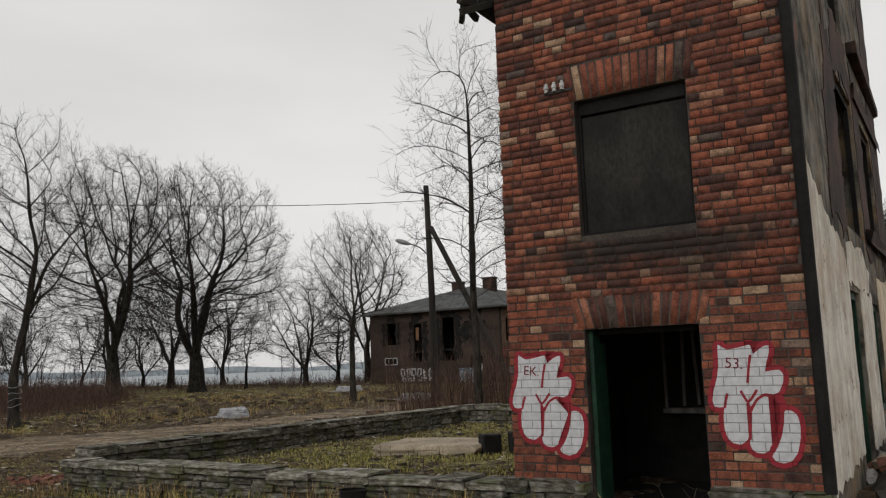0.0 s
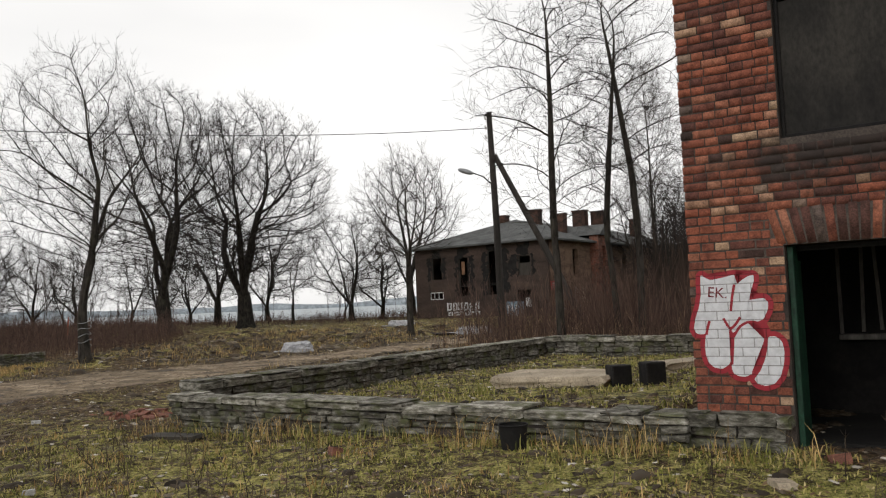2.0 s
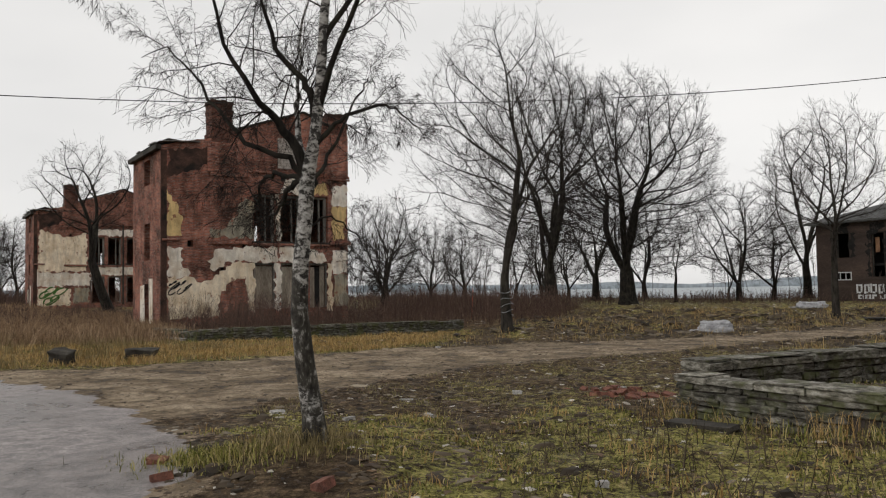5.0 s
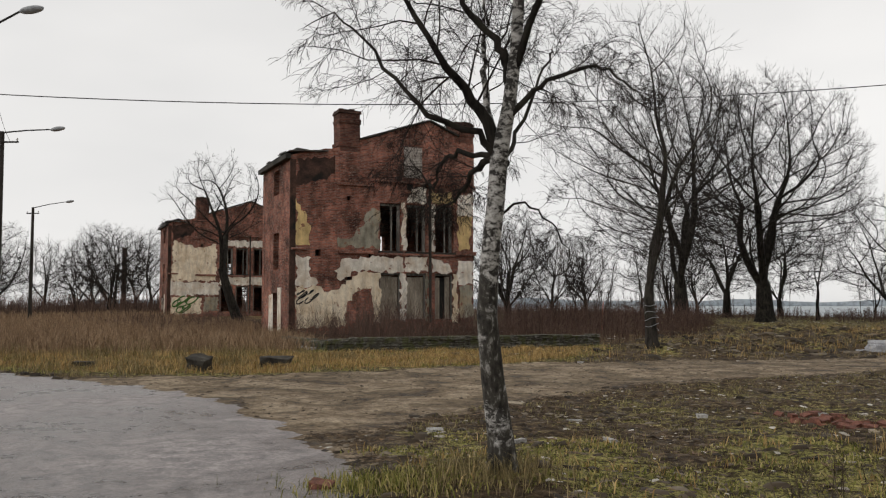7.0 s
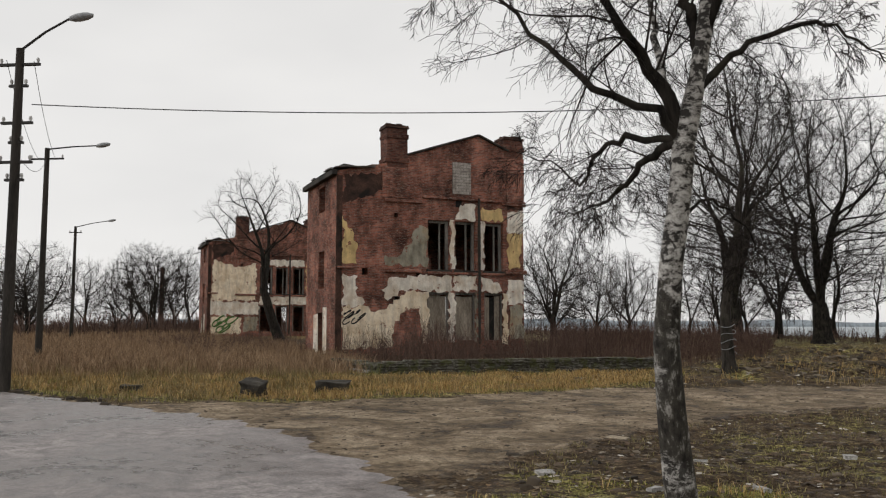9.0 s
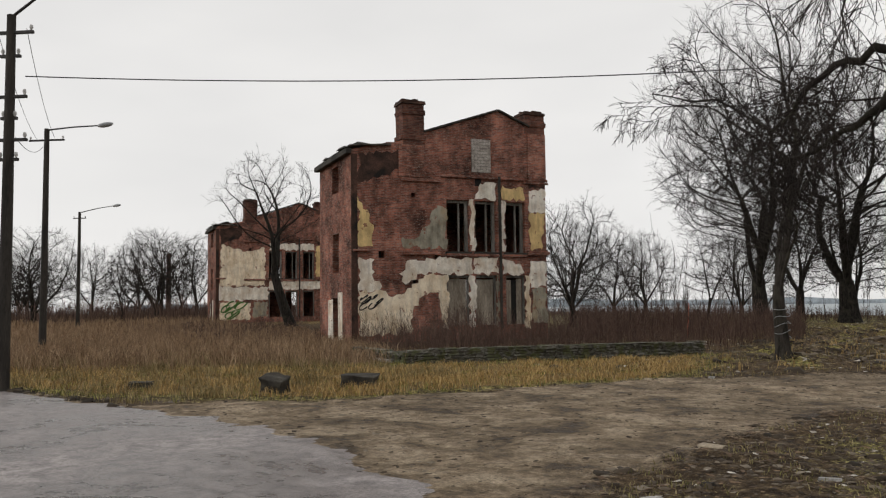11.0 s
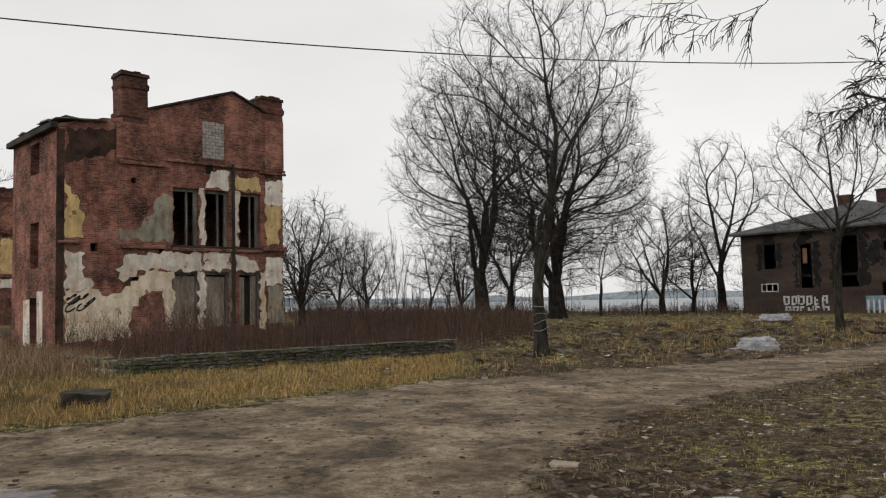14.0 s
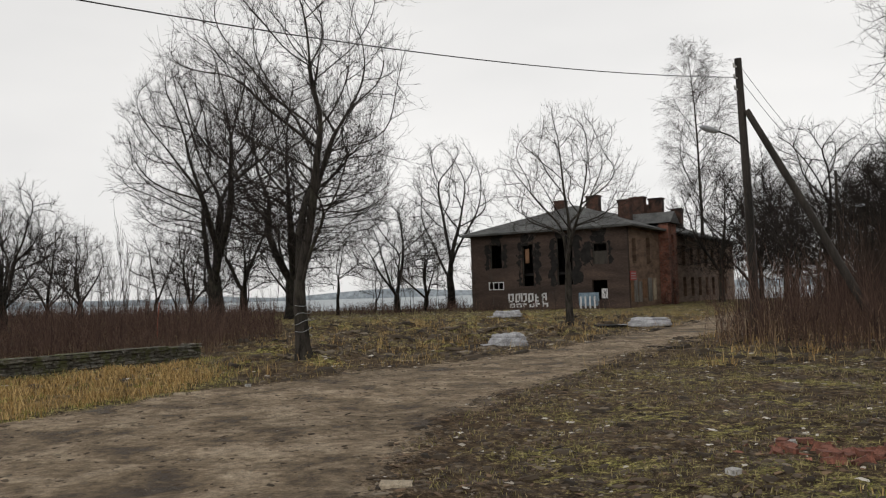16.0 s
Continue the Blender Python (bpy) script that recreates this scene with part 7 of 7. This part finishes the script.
blades("brown_grass", *clumped(60000, (-130, -62, 14, 70), lambda x, y: inside(FIELD, x, y) > 0, 407, 0.5), 0.4, 0.9, 0.02, GRASS_BROWN, 7, "tall brown dead grass far across the field", "grass", 0.5)
blades("rough_grass", *clumped(48000, (-26, 8, 26, 72), lambda x, y: clear_of_road(x, y) & (waves(x, y, 3, 16) > -0.1) & (inside([(-26.4, 25.2), (-20.7, 34.2), (-19.5, 44), (-26, 50), (-36, 40)], x, y) < 0), 408, 0.2), 0.05, 0.20, 0.010, GRASS_WASTE, 8, "rough grass on the waste ground", "grass", 0.7)
blades("dry_tufts", *clumped(24000, (-20, 8, 26, 60), lambda x, y: clear_of_road(x, y) & (waves(x, y, 2.4, 17) > 0.35), 409, 0.2), 0.15, 0.45, 0.008, GRASS_DRY, 9, "dry tufts on the waste ground", "grass", 0.7)
blades("dry_tufts", *clumped(30000, (-15, -2, 12, 26), lambda x, y: clear_of_road(x, y) & (inside(YARD, x, y) < -0.5) & (waves(x, y, 1.9, 18) > -0.15), 410, 0.10), 0.03, 0.11, 0.006, GRASS_DULL, 10, "sparse tufts in the mud", "grass", 0.8)
def foot_of_wall(x, y):
    d = inside([(-7.35, 14.42), (-0.2, 10.36), (0.8, 9.8), (0.6, 9.5), (-0.4, 9.95), (-7.6, 14.05)], x, y)
    return d > -0.1


blades("green_grass", *clumped(20000, (-8, 1, 9, 15), lambda x, y: foot_of_wall(x, y) & (waves(x, y, 0.9, 34) > 0.05), 412, 0.14), 0.05, 0.26, 0.006, GRASS_GREEN, 13, "rank grass along the foot of the stone wall", "grass", 0.7)
blades("dry_grass", *clumped(9000, (-8, 1, 9, 15), lambda x, y: foot_of_wall(x, y) & (waves(x, y, 1.2, 33) > 0.0), 413, 0.10), 0.12, 0.48, 0.004, GRASS_DRY, 14, "dry grass along the foot of the stone wall", "grass", 0.7)
g = np.random.default_rng(411)
tx, ty = -9.95 + g.normal(0, 0.34, 1300), 9.80 + g.normal(0, 0.32, 1300)
blades("dry_grass", tx, ty, 0.06, 0.30, 0.004, GRASS_WASTE, 11, "long dry tuft round the foot of the birch", "grass", 0.8)
tx, ty = -10.7 + g.normal(0, 0.4, 1600), 9.3 + g.normal(0, 0.25, 1600)
blades("green_grass", tx, ty, 0.05, 0.18, 0.005, GRASS_GREEN, 12, "green tuft beside the lane's edge", "grass", 0.8)


def stems(name, x, y, low, high, r, material, seed, label, category, forks=3, lean=0.12):
    """Upright dead stems, each with a few side shoots, in one mesh."""
    rng = random.Random(seed)
    out = []
    zs = ground_height(x, y)
    for px, py, pz in zip(x, y, zs):
        h = rng.uniform(low, high) * (0.72 + 0.28 * math.sin(px * 0.9 + 1.7 * math.sin(py * 0.7)))
        d = (rng.gauss(0, lean), rng.gauss(0, lean), 1)
        line = branch_line(rng, (px, py, pz - 0.05), d, h, 3, 0.06, 0.02)
        out.append((line, [r, r * 0.8, r * 0.35]))
        p = np.array(line)
        for _ in range(forks):
            t = rng.uniform(0.3, 0.95)
            i = 0 if t < 0.5 else 1
            s = p[i] + (p[i + 1] - p[i]) * (t * 2 - i)
            side = branch_line(rng, s, aside(rng, p[1] - p[0], radians(rng.uniform(18, 38))), h * rng.uniform(0.2, 0.42), 3, 0.1, 0.08)
            out.append((side, [r * 0.6, r * 0.45, r * 0.25]))
    return tagged(part(name, tubes(name, out, 3, material), material), label, category, kind="stuff")


def spread(count, zone, keep, seed):
    g = np.random.default_rng(seed)
    x, y = g.uniform(zone[0], zone[1], count), g.uniform(zone[2], zone[3], count)
    ok = keep(x, y)
    return x[ok], y[ok]


stems("dead_weeds", *spread(1700, (-8, 4, 6.0, 13), lambda x, y: (inside(ROAD, x, y) < -0.9) & (inside(LAWN, x, y) > 0) & (waves(x, y, 1.2, 19) > 0.15), 501), 0.15, 0.6, 0.006, WEEDS, 1, "dark dead weed stalks in the grass", "weeds", 4, 0.2)
stems("dead_weeds", *spread(500, (-6, 6, 11, 25), yard, 502), 0.15, 0.5, 0.006, WEEDS, 2, "dead weed stalks inside the foundation", "weeds", 4, 0.2)
RUIN_FOOT = [(-35.8, 31.9), (-31.2, 41.0), (-36.0, 44), (-41, 34.6)]
stems("brush", *spread(15000, (-46, -17, 24, 66), lambda x, y: (inside(BRUSHLAND, x, y) > 0.2) & (inside(RUIN_FOOT, x, y) < -0.1), 503), 0.8, 2.0, 0.0085, BRUSH, 3, "dense red-brown leafless brush between the low wall and the ruin", "brush", 5, 0.14)
stems("brush", *spread(7000, (-75, 10, 74, 96), lambda x, y: (waves(x, y, 6, 20) > -0.6) & (inside([(-12, 80), (6, 72), (26, 104), (8, 114)], x, y) < 0), 504), 0.5, 1.3, 0.014, BRUSH, 4, "belt of leafless brush along the shore", "brush", 4, 0.15)
stems("saplings", *spread(120, (-70, 2, 70, 97), lambda x, y: (waves(x, y, 9, 25) > -0.2) & (inside([(-12, 80), (6, 72), (26, 104), (8, 114)], x, y) < 0), 509), 2.0, 6.5, 0.022, TWIG_PALE, 9, "thin grey saplings along the shore", "saplings", 14, 0.06)
stems("saplings", *spread(60, (-46, -28, 46, 72), lambda x, y: inside(RUIN_FOOT, x, y) < -2, 510), 2.5, 6.5, 0.020, TWIG_PALE, 10, "thin grey saplings behind the ruin", "saplings", 14, 0.08)
BACK = [(-4.6, 33.2), (-1.2, 26.2), (6.5, 22), (16, 30), (14, 48), (2, 46), (-2.2, 39)]
THICKET = blades_material("thicket_stems", [(0.018, 0.013, 0.010), (0.038, 0.026, 0.019), (0.075, 0.052, 0.038)], 0.85)
stems("thicket", *spread(8500, (-5, 16, 22, 48), lambda x, y: (inside(BACK, x, y) + 0.6 * waves(x, y, 2.5, 23) > 0.2) & (inside(TRACK, x, y) < -0.4), 505), 1.0, 3.1, 0.0095, BRUSH, 5, "thicket of dry brown saplings round the braced pole", "thicket", 3, 0.10)
stems("thicket", *spread(12000, (4, 40, 40, 80), lambda x, y: (inside(TRACK, x, y) < -0.6) & (x > 4 + 0.0 * y) & (inside([(-12, 80), (5, 70), (28, 108), (8, 118)], x, y) < 0) & (x > (y - 44) * 0.62 + 3), 511), 1.8, 5.4, 0.017, THICKET, 11, "dark leafless thicket behind the braced pole", "thicket", 4, 0.12)
stems("thicket", *spread(1500, (-5, 10, 22, 40), lambda x, y: (inside(BACK, x, y) > 0.0) & (inside(TRACK, x, y) < -0.4), 506), 0.5, 1.5, 0.010, GRASS_BROWN, 6, "pale dead stalks at the edge of the thicket", "thicket", 2, 0.12)
stems("brush", *spread(2600, (-60, -36, 24, 50), lambda x, y: (inside([(-60, 34), (-38, 26), (-35, 30), (-42, 36), (-58, 48)], x, y) > 0), 507), 0.5, 1.3, 0.010, BRUSH, 7, "brown brush beside the ruin", "brush", 4, 0.15)
stems("brush", *spread(7000, (-140, -72, 24, 100), lambda x, y: (y > 0.55 * (-x) - 18) & (waves(x, y, 8, 24) > -0.5), 508), 1.0, 2.6, 0.035, BRUSH, 8, "dark brush under the far trees", "brush", 4, 0.15)

# ---- single bricks of the front, laid course by course ----
def lay_front():
    rng = random.Random(91)
    spots = []
    course, z = 0, 0.600
    while z < TALL - 0.08:
        x = -0.0 if course % 2 else -0.125
        while x < WIDE:
            w = rng.uniform(0.225, 0.262) if rng.random() < (0.6 if course % 2 else 0.25) else rng.uniform(0.110, 0.135)
            spots.append((max(x, 0.0), min(x + w, WIDE), z))
            x += w + 0.012
        z += 0.091
        course += 1
    loose, joined = [], []
    for x0, x1, z in spots:
        for a, b, c, d in (DOOR, WINDOW):
            top = d + (0.36 if d < 3 else 0.42)
            wide = 0.12 if d < 3 else 0.06
            if z + 0.078 > c - 0.02 and z + 0.045 < top and x1 > a - (wide if z > d else 0) and x0 < b + (wide if z > d else 0):
                lo, hi = a - (wide if z > d else 0), b + (wide if z > d else 0)
                if x0 < lo - 0.03 < x1:
                    x1 = lo - 0.004
                elif x0 < hi + 0.03 < x1:
                    x0 = hi + 0.004
                else:
                    x1 = x0
        if x1 - x0 > 0.035:
            (loose if z < 2.6 else joined).append((x0, x1, z))
    # arches of bricks on end over door and window
    for (a, b, c, d), n, h, fan in ((DOOR, 15, 0.355, 16), (WINDOW, 15, 0.415, 9)):
        for k in range(n):
            t = (k + 0.5) / n
            joined.append((a - 0.06 + t * (b - a + 0.12), d + 0.006, h, fan * (t - 0.5) * 2))
    spare = loose[300:]
    loose = loose[:300]
    shapes = {}
    for x0, x1, z in loose:
        w = round((x1 - x0) / 0.02) * 0.02
        if w not in shapes:
            me = bpy.data.meshes.new("brick")
            bm = boxed(-w / 2, w / 2, 0.0, 0.11, 0.0, 0.078, bevel=0.007)
            bm.to_mesh(me)
            bm.free()
            me.materials.append(BRICK)
            shapes[w] = me
        part("brick", shapes[w], BRICK, front_wall, at=pose((x0 + x1) / 2, rng.uniform(-0.003, 0.003), z + rng.uniform(-0.003, 0.003), rng.uniform(-0.8, 0.8), rng.uniform(-0.9, 0.9), rng.uniform(-0.6, 0.6)))
    verts, faces = [], []
    f = [(0, 2, 3, 1), (4, 5, 7, 6), (0, 1, 5, 4), (2, 6, 7, 3), (0, 4, 6, 2), (1, 3, 7, 5)]
    for item in joined + spare:
        if len(item) == 3:
            x0, x1, z = item
            m = pose((x0 + x1) / 2, rng.uniform(-0.004, 0.005), z + rng.uniform(-0.003, 0.003), rng.uniform(-1, 1), rng.uniform(-1.1, 1.1), rng.uniform(-1.0, 1.0))
            size = ((x1 - x0) / 2, 0.115, 0.078)
        else:
            x, z, h, tip = item
            m = pose(x, rng.uniform(-0.004, 0.006), z, 0, tip, 0)
            size = (0.039, 0.115, h)
        k = len(verts)
        for i in range(8):
            verts.append(tuple(m @ Vector((size[0] * (1, -1)[not i & 1], size[1] * (i >> 1 & 1), size[2] * (i >> 2)))))
        faces += [tuple(k + j for j in q) for q in f]
    ob = part("brickwork", mesh_of("brickwork", verts, np.array(faces), BRICK_REST), BRICK_REST, front_wall)
    ob["kind"] = "stuff"


lay_front()
